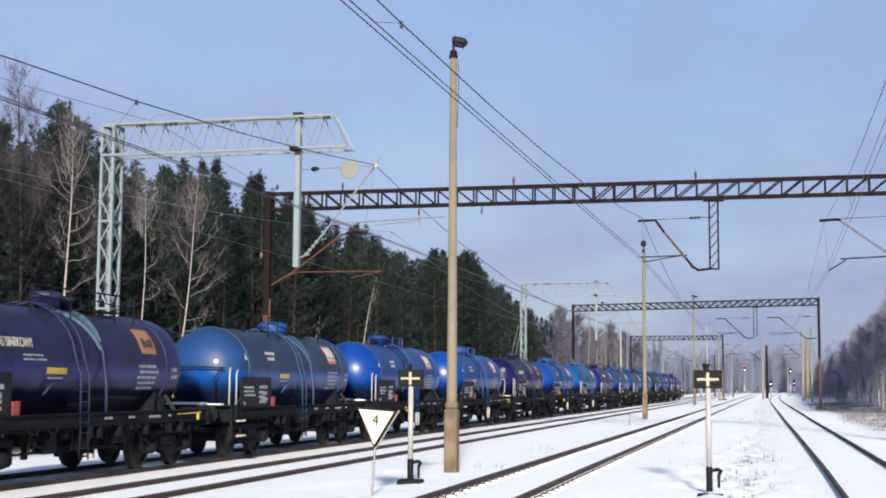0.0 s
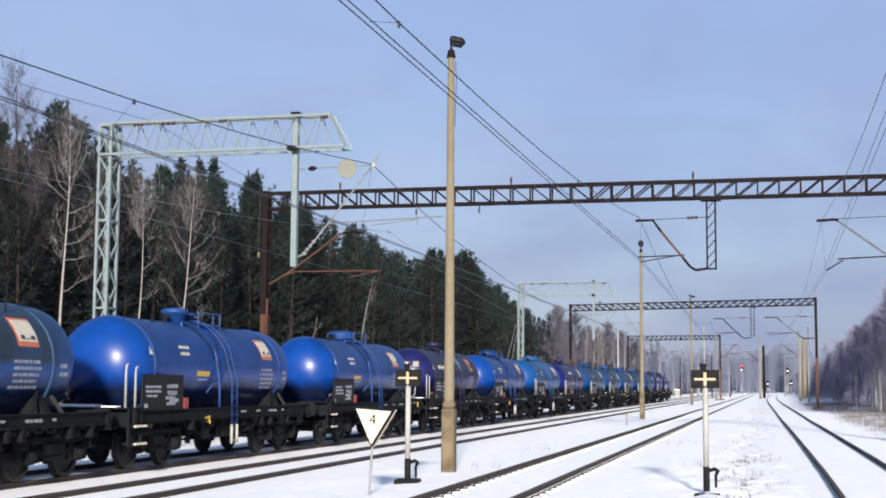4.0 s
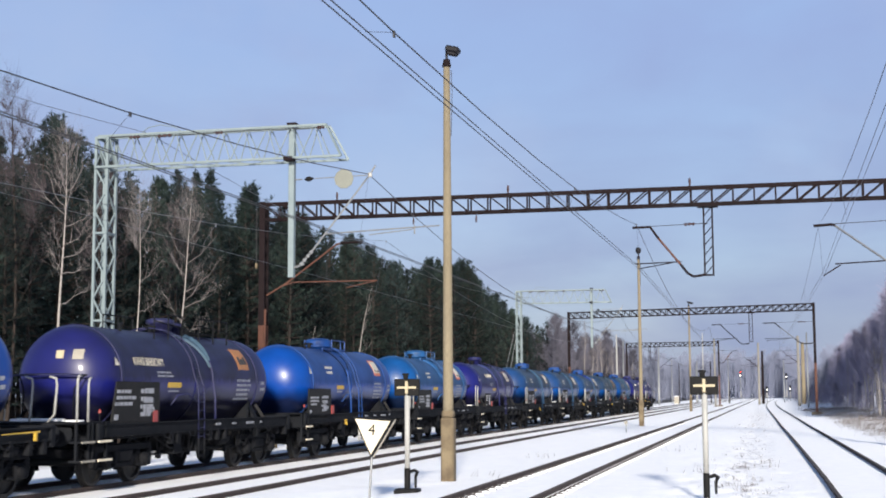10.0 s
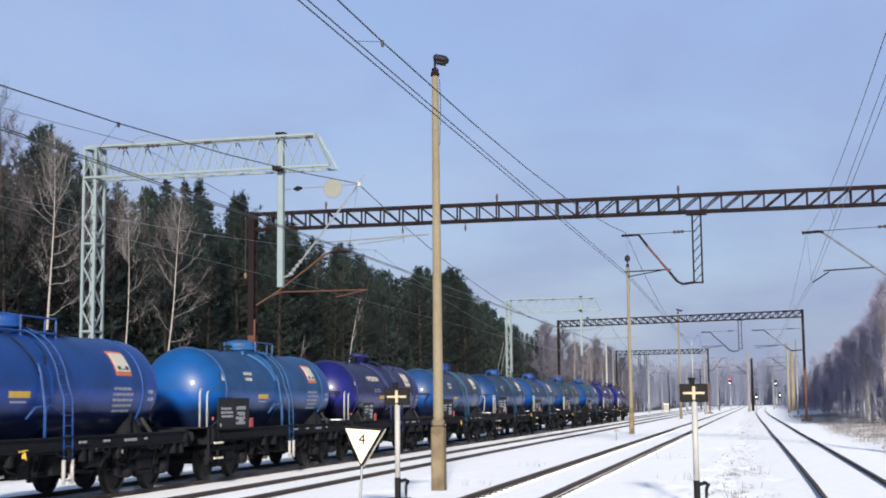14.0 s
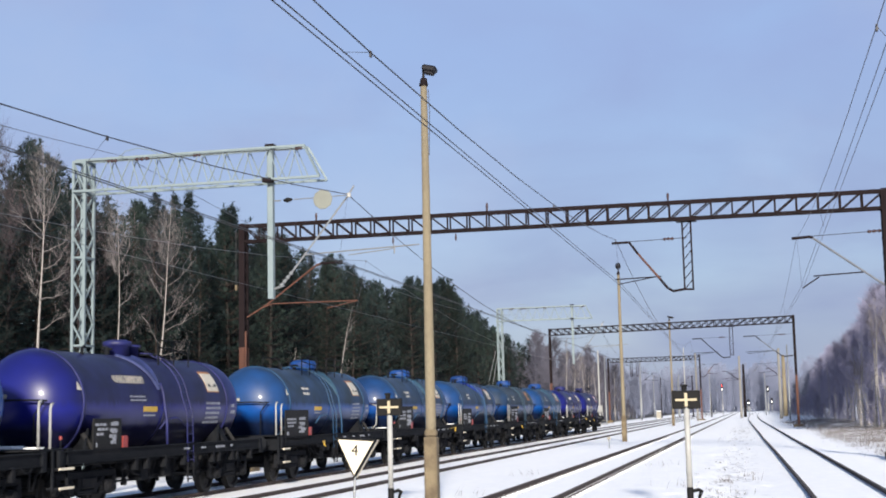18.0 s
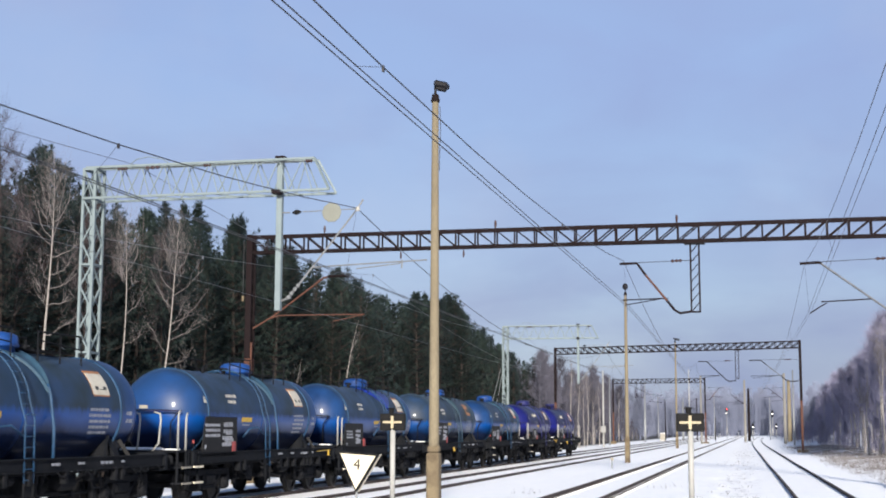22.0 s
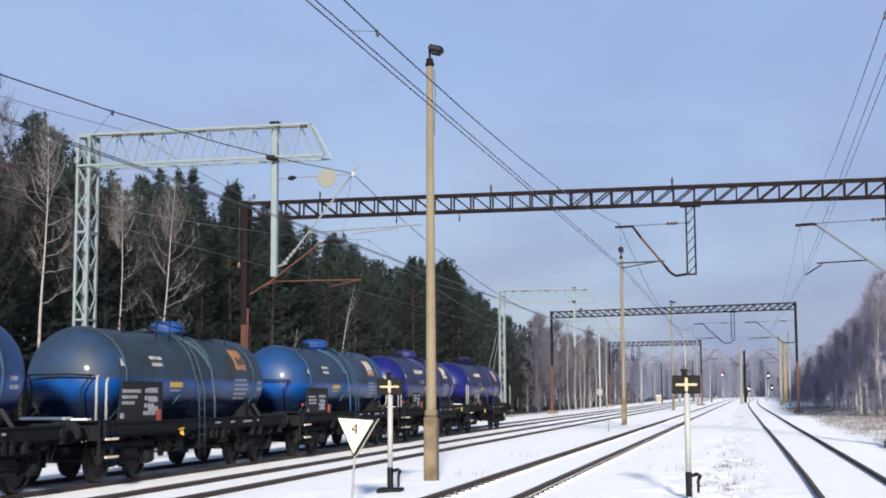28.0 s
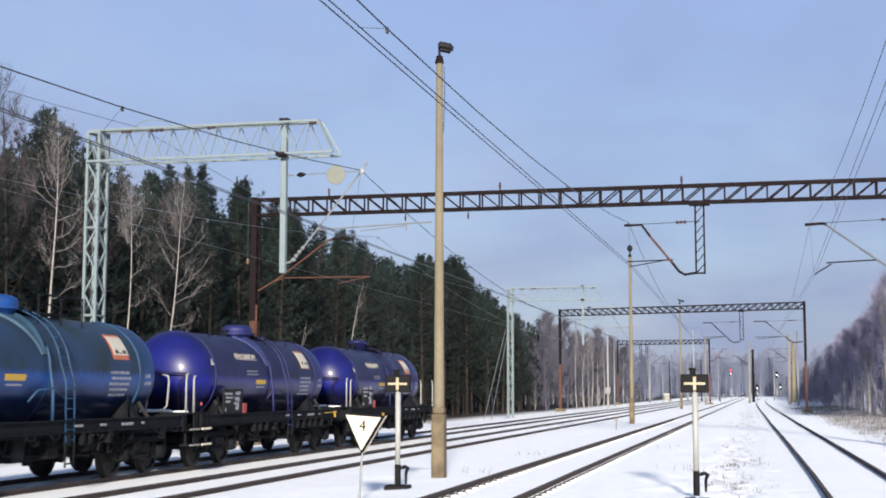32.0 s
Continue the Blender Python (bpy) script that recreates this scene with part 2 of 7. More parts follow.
def snow_material(name):
    m, nt, bsdf = node_material(name)
    tex = nt.nodes.new("ShaderNodeTexCoord")
    big = nt.nodes.new("ShaderNodeTexNoise")
    big.inputs["Scale"].default_value, big.inputs["Detail"].default_value = 0.35, 6
    mid = nt.nodes.new("ShaderNodeTexNoise")
    mid.inputs["Scale"].default_value, mid.inputs["Detail"].default_value = 3.0, 8
    mid.inputs["Roughness"].default_value = 0.62
    fine = nt.nodes.new("ShaderNodeTexNoise")
    fine.inputs["Scale"].default_value, fine.inputs["Detail"].default_value = 26.0, 4
    for n in (big, mid, fine):
        nt.links.new(tex.outputs["Object"], n.inputs["Vector"])
    ramp = nt.nodes.new("ShaderNodeMapRange")
    ramp.inputs["From Min"].default_value, ramp.inputs["From Max"].default_value = 0.35, 0.75
    nt.links.new(mid.outputs["Fac"], ramp.inputs["Value"])
    mix = nt.nodes.new("ShaderNodeMix")
    mix.data_type = "RGBA"
    mix.inputs["A"].default_value, mix.inputs["B"].default_value = (0.93, 0.93, 0.94, 1), (0.85, 0.86, 0.88, 1)
    nt.links.new(ramp.outputs["Result"], mix.inputs["Factor"])
    last = mix.outputs["Result"]
    # straw and bare soil on the bank beyond the outermost track
    sep = nt.nodes.new("ShaderNodeSeparateXYZ")
    nt.links.new(tex.outputs["Object"], sep.inputs["Vector"])
    bank = nt.nodes.new("ShaderNodeMapRange")
    bank.inputs["From Min"].default_value, bank.inputs["From Max"].default_value = 3.9, 7.5
    bank.inputs["To Max"].default_value = 0.85
    nt.links.new(sep.outputs["X"], bank.inputs["Value"])
    tuft = nt.nodes.new("ShaderNodeMapRange")
    tuft.inputs["From Min"].default_value, tuft.inputs["From Max"].default_value = 0.36, 0.54
    nt.links.new(mid.outputs["Fac"], tuft.inputs["Value"])
    both = nt.nodes.new("ShaderNodeMath")
    both.operation = "MULTIPLY"
    nt.links.new(bank.outputs["Result"], both.inputs[0])
    nt.links.new(tuft.outputs["Result"], both.inputs[1])
    straw = nt.nodes.new("ShaderNodeMix")
    straw.data_type = "RGBA"
    straw.inputs["B"].default_value = (0.46, 0.44, 0.45, 1)
    nt.links.new(both.outputs["Value"], straw.inputs["Factor"])
    nt.links.new(last, straw.inputs["A"])
    # trodden footpath: soil and footprint shade put into the snow's colour
    path = nt.nodes.new("ShaderNodeMapRange")
    path.inputs["From Min"].default_value, path.inputs["From Max"].default_value = 1.1, 0.25
    off = nt.nodes.new("ShaderNodeMath")
    off.operation = "ADD"
    off.inputs[1].default_value = 0.55
    nt.links.new(sep.outputs["X"], off.inputs[0])
    far = nt.nodes.new("ShaderNodeMath")
    far.operation = "ABSOLUTE"
    nt.links.new(off.outputs["Value"], far.inputs[0])
    nt.links.new(far.outputs["Value"], path.inputs["Value"])
    prints = nt.nodes.new("ShaderNodeTexNoise")
    prints.inputs["Scale"].default_value, prints.inputs["Detail"].default_value = 2.4, 5
    nt.links.new(tex.outputs["Object"], prints.inputs["Vector"])
    print_spots = nt.nodes.new("ShaderNodeMapRange")
    print_spots.inputs["From Min"].default_value, print_spots.inputs["From Max"].default_value = 0.56, 0.66
    print_spots.inputs["To Max"].default_value = 0.8
    nt.links.new(prints.outputs["Fac"], print_spots.inputs["Value"])
    tread = nt.nodes.new("ShaderNodeMath")
    tread.operation = "MULTIPLY"
    nt.links.new(path.outputs["Result"], tread.inputs[0])
    nt.links.new(print_spots.outputs["Result"], tread.inputs[1])
    soil_and_shade = nt.nodes.new("ShaderNodeMix")
    soil_and_shade.data_type = "RGBA"
    soil_and_shade.inputs["B"].default_value = (0.46, 0.46, 0.49, 1)
    nt.links.new(tread.outputs["Value"], soil_and_shade.inputs["Factor"])
    nt.links.new(straw.outputs["Result"], soil_and_shade.inputs["A"])
    # needle litter and bare earth under the wood
    wood = nt.nodes.new("ShaderNodeMapRange")
    wood.inputs["From Min"].default_value, wood.inputs["From Max"].default_value = -20.0, -24.0
    nt.links.new(sep.outputs["X"], wood.inputs["Value"])
    litter = nt.nodes.new("ShaderNodeMix")
    litter.data_type = "RGBA"
    litter.inputs["B"].default_value = (0.034, 0.029, 0.024, 1)
    nt.links.new(wood.outputs["Result"], litter.inputs["Factor"])
    nt.links.new(soil_and_shade.outputs["Result"], litter.inputs["A"])
    nt.links.new(litter.outputs["Result"], bsdf.inputs["Base Color"])
    bsdf.inputs["Roughness"].default_value = 0.75
    bsdf.inputs["Specular IOR Level"].default_value = 0.25
    add = nt.nodes.new("ShaderNodeMath")
    add.operation = "MULTIPLY_ADD"
    add.inputs[1].default_value = 0.35
    nt.links.new(fine.outputs["Fac"], add.inputs[0])
    nt.links.new(mid.outputs["Fac"], add.inputs[2])
    b = nt.nodes.new("ShaderNodeBump")
    b.inputs["Strength"].default_value, b.inputs["Distance"].default_value = 0.5, 0.05
    nt.links.new(add.outputs["Value"], b.inputs["Height"])
    nt.links.new(b.outputs["Normal"], bsdf.inputs["Normal"])
    return m


SNOW = snow_material("snow")
SNOW_CAP = surface("settled_snow", (0.9, 0.9, 0.91), 0.8, dark=(0.78, 0.8, 0.84), grain=6, bump=0.3)
RAIL_SIDE = surface("rusty_rail_steel", (0.050, 0.034, 0.030), 0.85, 0.1, dark=(0.022, 0.017, 0.017), grain=3)
RAIL_TOP = surface("dull_rail_head", (0.10, 0.095, 0.095), 0.5, 0.6, grain=4)
SLEEPER = surface("sleeper_timber", (0.06, 0.045, 0.035), 0.9, dark=(0.03, 0.025, 0.02), grain=5, fine=40, stretch=(1, 6, 6), vary=0.2)
CONCRETE = surface("weathered_concrete", (0.178, 0.150, 0.100), 0.9, dark=(0.112, 0.090, 0.060), grain=2.0, fine=45, amount=0.7, stretch=(1, 1, 0.25), bump=0.3)
# concrete of far masts, its colour greyed and paled to paint haze
CONCRETE_HAZED = surface("hazed_concrete", (0.185, 0.178, 0.165), 0.9, dark=(0.13, 0.125, 0.115), grain=2.0, fine=45, amount=0.7, stretch=(1, 1, 0.25))
CONCRETE_FOOT = surface("stained_concrete", (0.155, 0.122, 0.075), 0.95, dark=(0.055, 0.038, 0.024), grain=3.0, fine=40, amount=0.9, bump=0.4)
STEEL_BROWN = surface("brown_painted_steel", (0.0085, 0.0046, 0.0056), 0.9, 0.0, dark=(0.0055, 0.0032, 0.0042), grain=4, vary=0.15, spec=0.2)
STEEL_RUST = surface("rust_red_steel", (0.085, 0.033, 0.021), 0.9, 0.0, dark=(0.035, 0.017, 0.013), grain=4)
STEEL_GREEN = surface("pale_green_steel", (0.150, 0.190, 0.205), 0.65, 0.1, dark=(0.105, 0.142, 0.158), grain=3, amount=0.4)
STEEL_GREY = surface("galvanised_steel", (0.22, 0.23, 0.24), 0.5, 0.5, grain=5, amount=0.4)
DISC_PAINT = surface("faded_disc_paint", (0.150, 0.158, 0.138), 0.7, dark=(0.125, 0.13, 0.112), grain=5)
WIRE = surface("dark_wire", (0.035, 0.035, 0.04), 0.6, 0.4, grain=2, bump=0)
WIRE_THIN = surface("weathered_copper_wire", (0.12, 0.13, 0.15), 0.6, 0.4, grain=2, bump=0)
PORCELAIN = surface("brown_porcelain", (0.05, 0.03, 0.03), 0.25, grain=4, bump=0)
WHITE_PAINT = surface("white_paint", (0.31, 0.31, 0.30), 0.6, dark=(0.23, 0.225, 0.21), grain=4, amount=0.5)
CROSS_PAINT = surface("dull_cream_paint", (0.36, 0.305, 0.20), 0.6, dark=(0.28, 0.23, 0.145), grain=6, amount=0.6)
CREAM_PAINT = surface("cream_paint", (0.66, 0.59, 0.46), 0.6, dark=(0.52, 0.45, 0.33), grain=4, amount=0.5)
BLACK_PAINT = surface("black_paint", (0.0075, 0.0075, 0.008), 0.7, grain=6, amount=0.5, spec=0.15)
LAMP_METAL = surface("dark_lamp_housing", (0.011, 0.011, 0.015), 0.6, 0.1, grain=5, spec=0.2)
CHASSIS = surface("oily_chassis_steel", (0.0052, 0.0064, 0.0090), 0.8, 0.0, dark=(0.0100, 0.0108, 0.0135), grain=3, fine=30, amount=0.9, bump=0.4, spec=0.12)
BOGIE = surface("grimy_bogie_iron", (0.0062, 0.0072, 0.0094), 0.9, 0.0, dark=(0.0130, 0.0130, 0.0150), grain=4, fine=30, amount=0.9, bump=0.5, spec=0.12)
WHEEL = surface("wheel_steel", (0.0090, 0.0090, 0.0100), 0.75, 0.2, dark=(0.0185, 0.0165, 0.0160), grain=5, amount=0.8)
BOARD = surface("dark_panel", (0.0080, 0.0083, 0.0095), 0.75, dark=(0.016, 0.015, 0.0145), grain=3, amount=0.8, spec=0.2)
AMBER = surface("dusty_amber_plate", (0.36, 0.15, 0.045), 0.6, dark=(0.20, 0.10, 0.05), grain=6, amount=0.7)
ORANGE = surface("orange_plate", (0.48, 0.11, 0.04), 0.5, dark=(0.34, 0.15, 0.08), grain=6, amount=0.5)
PLATE_WHITE = surface("white_plate", (0.55, 0.51, 0.42), 0.5, dark=(0.40, 0.34, 0.25), grain=6, amount=0.5)
YELLOW = surface("yellow_paint", (0.52, 0.33, 0.03), 0.5, dark=(0.36, 0.23, 0.03), grain=8, amount=0.5)
PLATE_DULL = surface("dusty_plate", (0.26, 0.24, 0.20), 0.7, dark=(0.18, 0.16, 0.13), grain=6, amount=0.6)
RUST_PLATE = surface("rusty_bracket", (0.0135, 0.0125, 0.0130), 0.85, dark=(0.008, 0.0080, 0.0090), grain=6, amount=0.8)
RED = surface("red_paint", (0.27, 0.035, 0.03), 0.5, grain=8, amount=0.4)
INK_WHITE = surface("white_lettering", (0.29, 0.30, 0.33), 0.6, grain=14, amount=0.7)
INK_BLACK = surface("black_lettering", (0.02, 0.02, 0.02), 0.6, grain=14, amount=0.4)
PINE_BARK = surface("pine_bark", (0.025, 0.0165, 0.0135), 0.95, dark=(0.011, 0.009, 0.0085), grain=3, fine=25, amount=0.9, bump=0.8, stretch=(1, 1, 0.4), vary=0.3)
BIRCH_BARK = surface("birch_bark", (0.27, 0.250, 0.238), 0.85, dark=(0.085, 0.072, 0.066), grain=3.2, fine=30, amount=0.9, bump=0.4, stretch=(1, 1, 3.0), spread=(0.52, 0.72), vary=0.1)
# twigs of the wood across the line, paled and blued to paint haze
HAZED_TWIG = surface("haze_tinted_twigs", (0.205, 0.200, 0.290), 0.95, dark=(0.150, 0.148, 0.205), grain=1, bump=0, vary=0.15)
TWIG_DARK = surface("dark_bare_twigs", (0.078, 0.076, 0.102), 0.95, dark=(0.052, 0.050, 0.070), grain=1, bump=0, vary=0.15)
# twigs of the farthest trees, with bluish distance haze in their colour
HAZED_TWIG_FAR = surface("haze_tinted_far_twigs", (0.135, 0.150, 0.215), 0.95, dark=(0.105, 0.118, 0.17), grain=1, bump=0)
TWIG_BROWN = surface("brown_bare_twigs", (0.042, 0.032, 0.038), 0.95, dark=(0.024, 0.019, 0.022), grain=1, bump=0)
TWIG_PALE = surface("pale_birch_twigs", (0.155, 0.140, 0.142), 0.95, dark=(0.085, 0.075, 0.079), grain=1, bump=0)
STRAW = surface("dry_grass", (0.110, 0.099, 0.098), 0.95, dark=(0.060, 0.053, 0.053), grain=1, bump=0, vary=0.2)
SIGNAL_RED = plain("lit_red_lens", (1.0, 0.04, 0.03), 0.4, 5.0)
SIGNAL_WHITE = plain("lit_white_lens", (1.0, 0.95, 0.88), 0.4, 3.0)


def needles(name, colour, dark):
    m = surface(name, colour, 0.8, dark=dark, grain=0.9, fine=9, amount=1.0, bump=0, vary=0.32)
    nt = m.node_tree
    bsdf, out = nt.nodes["Principled BSDF"], nt.nodes["Material Output"]
    through_light = nt.nodes.new("ShaderNodeBsdfTranslucent")
    nt.links.new(bsdf.inputs["Base Color"].links[0].from_socket, through_light.inputs["Color"])
    bsdf.inputs["Specular IOR Level"].default_value = 0.2
    blend = nt.nodes.new("ShaderNodeMixShader")
    blend.inputs["Fac"].default_value = 0.45
    nt.links.new(bsdf.outputs["BSDF"], blend.inputs[1])
    nt.links.new(through_light.outputs["BSDF"], blend.inputs[2])
    nt.links.new(blend.outputs["Shader"], out.inputs["Surface"])
    return m


NEEDLE = needles("pine_needles", (0.0400, 0.0600, 0.0520), (0.0115, 0.0190, 0.0180))
NEEDLE_B = needles("pine_needles_blueish", (0.0330, 0.0500, 0.0490), (0.0100, 0.0168, 0.0180))


# ---------------------------------------------------------------- mesh helpers
def finish(name, bm, material, smooth=False):
    me = bpy.data.meshes.new(name)
    bm.to_mesh(me)
    bm.free()
    me.materials.append(material)
    if smooth:
        me.polygons.foreach_set("use_smooth", [True] * len(me.polygons))
    return me


def part(name, bm, material, parent, label="", smooth=False):
    """One mesh object under a thing, or at top level where there is no parent."""
    ob = new(name, finish(name, bm, material, smooth))
    if parent is not None:
        ob.parent = parent
    if label:
        ob["label"] = label
    return ob


def again(name, me, parent, m=None, label=""):
    """One more object on a mesh that is there already."""
    ob = new(name, me)
    ob.parent = parent
    if m is not None:
        ob.matrix_basis = m
    if label:
        ob["label"] = label
    return ob


def box(bm, x0, x1, y0, y1, z0, z1, m=None, bevel=0.0):
    v = [bm.verts.new((x, y, z)) for x in (x0, x1) for y in (y0, y1) for z in (z0, z1)]
    if m is not None:
        for q in v:
            q.co = m @ q.co
    faces = [bm.faces.new([v[i] for i in f]) for f in ((0, 1, 3, 2), (4, 6, 7, 5), (0, 4, 5, 1), (2, 3, 7, 6), (0, 2, 6, 4), (1, 5, 7, 3))]
    if bevel:
        edges = list({e for f in faces for e in f.edges})
        bmesh.ops.bevel(bm, geom=edges, offset=bevel, segments=1, affect="EDGES")
    return bm


def frame_of(d):
    d = d.normalized()
    a = Vector((0, 0, 1)) if abs(d.z) < 0.9 else Vector((1, 0, 0))
    u = d.cross(a).normalized()
    return u, d.cross(u)


def tube(bm, points, radius, n=6, caps=True):
    """A round bar through points; radius: one number, or one for each point."""
    pts = [Vector(p) for p in points]
    rad = radius if isinstance(radius, (list, tuple)) else [radius] * len(pts)
    rings = []
    u, w = frame_of(pts[1] - pts[0])
    for i, p in enumerate(pts):
        d = (pts[min(i + 1, len(pts) - 1)] - pts[max(i - 1, 0)]).normalized()
        u = (u - d * u.dot(d)).normalized()
        w = d.cross(u)
        rings.append([bm.verts.new(p + (u * math.cos(a) + w * math.sin(a)) * rad[i]) for a in (2 * math.pi * k / n for k in range(n))])
    for a, b in zip(rings, rings[1:]):
        for k in range(n):
            bm.faces.new((a[k], a[(k + 1) % n], b[(k + 1) % n], b[k]))
    if caps:
        bm.faces.new(rings[0][::-1])
        bm.faces.new(rings[-1])
    return bm


def bar(bm, p, q, w=0.05, h=None):
    """A square bar from p to q."""
    p, q = Vector(p), Vector(q)
    h = h or w
    u, s = frame_of(q - p)
    ring = [[bm.verts.new(e + u * a * w / 2 + s * b * h / 2) for a, b in ((-1, -1), (1, -1), (1, 1), (-1, 1))] for e in (p, q)]
    a, b = ring
    for k in range(4):
        bm.faces.new((a[k], a[(k + 1) % 4], b[(k + 1) % 4], b[k]))
    bm.faces.new(a[::-1])
    bm.faces.new(b)
    return bm


def lathe(bm, profile, axis="z", centre=(0, 0, 0), n=24):
    """Turn (radius, height) pairs about an axis."""
    c = Vector(centre)
    rings = []
    for r, h in profile:
        ring = []
        for k in range(n):
            a = 2 * math.pi * k / n
            p = {"z": (r * math.cos(a), r * math.sin(a), h), "y": (r * math.cos(a), h, r * math.sin(a)), "x": (h, r * math.cos(a), r * math.sin(a))}[axis]
            ring.append(bm.verts.new(c + Vector(p)))
        rings.append(ring)
    for a, b in zip(rings, rings[1:]):
        for k in range(n):
            bm.faces.new((a[k], a[(k + 1) % n], b[(k + 1) % n], b[k]))
    bm.faces.new(rings[0][::-1])
    bm.faces.new(rings[-1])
    bmesh.ops.recalc_face_normals(bm, faces=bm.faces)
    return bm


def B():
    return bmesh.new()


def thing(name, label, category, group="", kind="", at=(0, 0, 0), turn=0.0):
    ob = new(name)
    ob.empty_display_size = 0.2
    ob.matrix_world = pose(*at, 0, 0, turn)
    return tagged(ob, label, category, group, kind)


def text_mesh(words, size):
    cu = bpy.data.curves.new("lettering", "FONT")
    cu.body, cu.size, cu.align_x, cu.align_y, cu.extrude = words, size, "CENTER", "CENTER", 0.002
    ob = bpy.data.objects.new("lettering", cu)
    scene.collection.objects.link(ob)
    me = bpy.data.meshes.new_from_object(ob.evaluated_get(bpy.context.evaluated_depsgraph_get()))
    bpy.data.objects.remove(ob)
    bpy.data.curves.remove(cu)
    return me


def bend(y):
    """How far the line has curved to the west at y."""
    if y < 30:
        return 0.0
    if y < 150:
        return -4.9e-5 * (y - 30) ** 2
    return -0.7056 - 0.01176 * (y - 150)


LAY = 0.0032


def swing(word, y):
    """How far a track has left its line at y: nearly straight, but for the outermost, which swings away far off."""
    if word == "four":
        return bend(y) - 0.3 * min(1.0, max(0.0, (y - 22) / 55)) + (6e-5 * (y - 105) ** 2 if y > 105 else 0.0)
    return LAY * max(0.0, y - 30)


def bend_turn(y):
    return math.degrees(math.atan2(4.9e-5 * 2 * (min(max(y, 30), 150) - 30), 1))


# ---------------------------------------------------------------- ground and tracks
TRACKS = {"one": -13.65, "two": -10.38, "three": -4.68, "four": 1.98}
GROUND = -0.10


def height(x, y):
    """The lie of the snow between the tracks."""
    z = GROUND
    near = min(abs(x - swing(k, y) - c) for k, c in TRACKS.items())
    off = min(1.0, max(0.0, (near - 1.1) / 1.2))
    z += off * (0.05 * noise.noise((x * 0.35, y * 0.25, 3)) + 0.035 * noise.noise((x * 1.3, y * 0.9, 7)) - 0.03)
    x -= bend(y)
    if -2.3 < x < 0.9:      # a trodden strip between two of the tracks
        k = min(1.0, (x + 2.3) / 0.6, (0.9 - x) / 0.6)
        n = noise.noise((x * 2.6, y * 1.5, 11))
        z -= k * 0.14 * max(0.0, n - 0.05) + k * 0.06 * noise.noise((x * 4.2, y * 2.4, 5))
        z -= math.exp(-((x + 0.5) / 0.5) ** 2) * 0.30 * max(0.0, noise.noise((x * 3.0, y * 1.5, 21)) - 0.02)
    if x > 4.2:
        z += 0.28 * min(1, (x - 4.2) / 5) * (0.7 + 0.5 * noise.noise((x * 0.3, y * 0.2, 1)))
    if x < -16:
        z -= 0.25 * min(1, (-16 - x) / 5)
    return z


def build_ground():
    xs = [-3000, -900, -300, -120, -70, -50, -40, -32, -27, -24, -22, -20, -18.5, -17.2]
    x = -16.0
    while x < 8.0:
        xs.append(x)
        x += 0.22
    xs += [8.4, 9, 10, 11.5, 13, 15, 18, 22, 30, 45, 80, 200, 600, 3000]
    ys = [-3000, -600, -120, -40, -15, -5, 0, 5, 9, 12]
    y = 14.0
    while y < 420:
        ys.append(y)
        y += 0.20 + max(0, y - 20) * 0.012
    ys += [460, 520, 640, 900, 1500, 4200]
    verts = [(x, y, height(x, y)) for y in ys for x in xs]
    w = len(xs)
    faces = [(j * w + i, j * w + i + 1, (j + 1) * w + i + 1, (j + 1) * w + i) for j in range(len(ys) - 1) for i in range(w - 1)]
    me = bpy.data.meshes.new("ground")
    me.from_pydata(verts, [], faces)
    me.materials.append(SNOW)
    me.polygons.foreach_set("use_smooth", [True] * len(me.polygons))
    tagged(new("ground", me), "snow-covered station ground with straw on the outer bank", "ground", kind="structure")


RAIL_PROFILE = [(-0.062, -0.15), (0.062, -0.15), (0.062, -0.138), (0.012, -0.122), (0.010, -0.045), (0.036, -0.034), (0.036, -0.004), (0.030, 0.0), (-0.030, 0.0), (-0.036, -0.004), (-0.036, -0.034), (-0.010, -0.045), (-0.012, -0.122), (-0.062, -0.138)]


def rail_mesh(name, word, x, y0, y1):
    """A rail along the line, its running face apart from its rusty sides."""
    ys = [y0]
    while ys[-1] < y1:
        ys.append(min(y1, ys[-1] + (30 if ys[-1] > 400 or ys[-1] < 20 else 8)))
    verts = [(x + swing(word, y) + a, y, b) for y in ys for a, b in RAIL_PROFILE]
    n = len(RAIL_PROFILE)
    faces, mats = [], []
    for j in range(len(ys) - 1):
        for k in range(n):
            faces.append((j * n + k, j * n + (k + 1) % n, (j + 1) * n + (k + 1) % n, (j + 1) * n + k))
            mats.append(1 if k == 7 else 0)
    faces += [tuple(range(n))[::-1], tuple((len(ys) - 1) * n + k for k in range(n))]
    mats += [0, 0]
    me = bpy.data.meshes.new(name)
    me.from_pydata(verts, [], faces)
    me.materials.append(RAIL_SIDE)
    me.materials.append(RAIL_TOP if x < -12 else RAIL_SIDE)
    me.polygons.foreach_set("material_index", mats)
    return me


def build_tracks():
    tracks = {}
    for word, x in TRACKS.items():
        tr = tagged(new("track_" + word), "rusty steel rails on sleepers half buried in snow", "railway track", "station tracks", "structure")
        tracks[word] = tr
        for side in (-0.755, 0.755):
            me = rail_mesh("rail", word, x + side, -60, 700 if word != "four" else 420)
            again("rail", me, tr)
    return tracks


build_ground()
track_things = build_tracks()


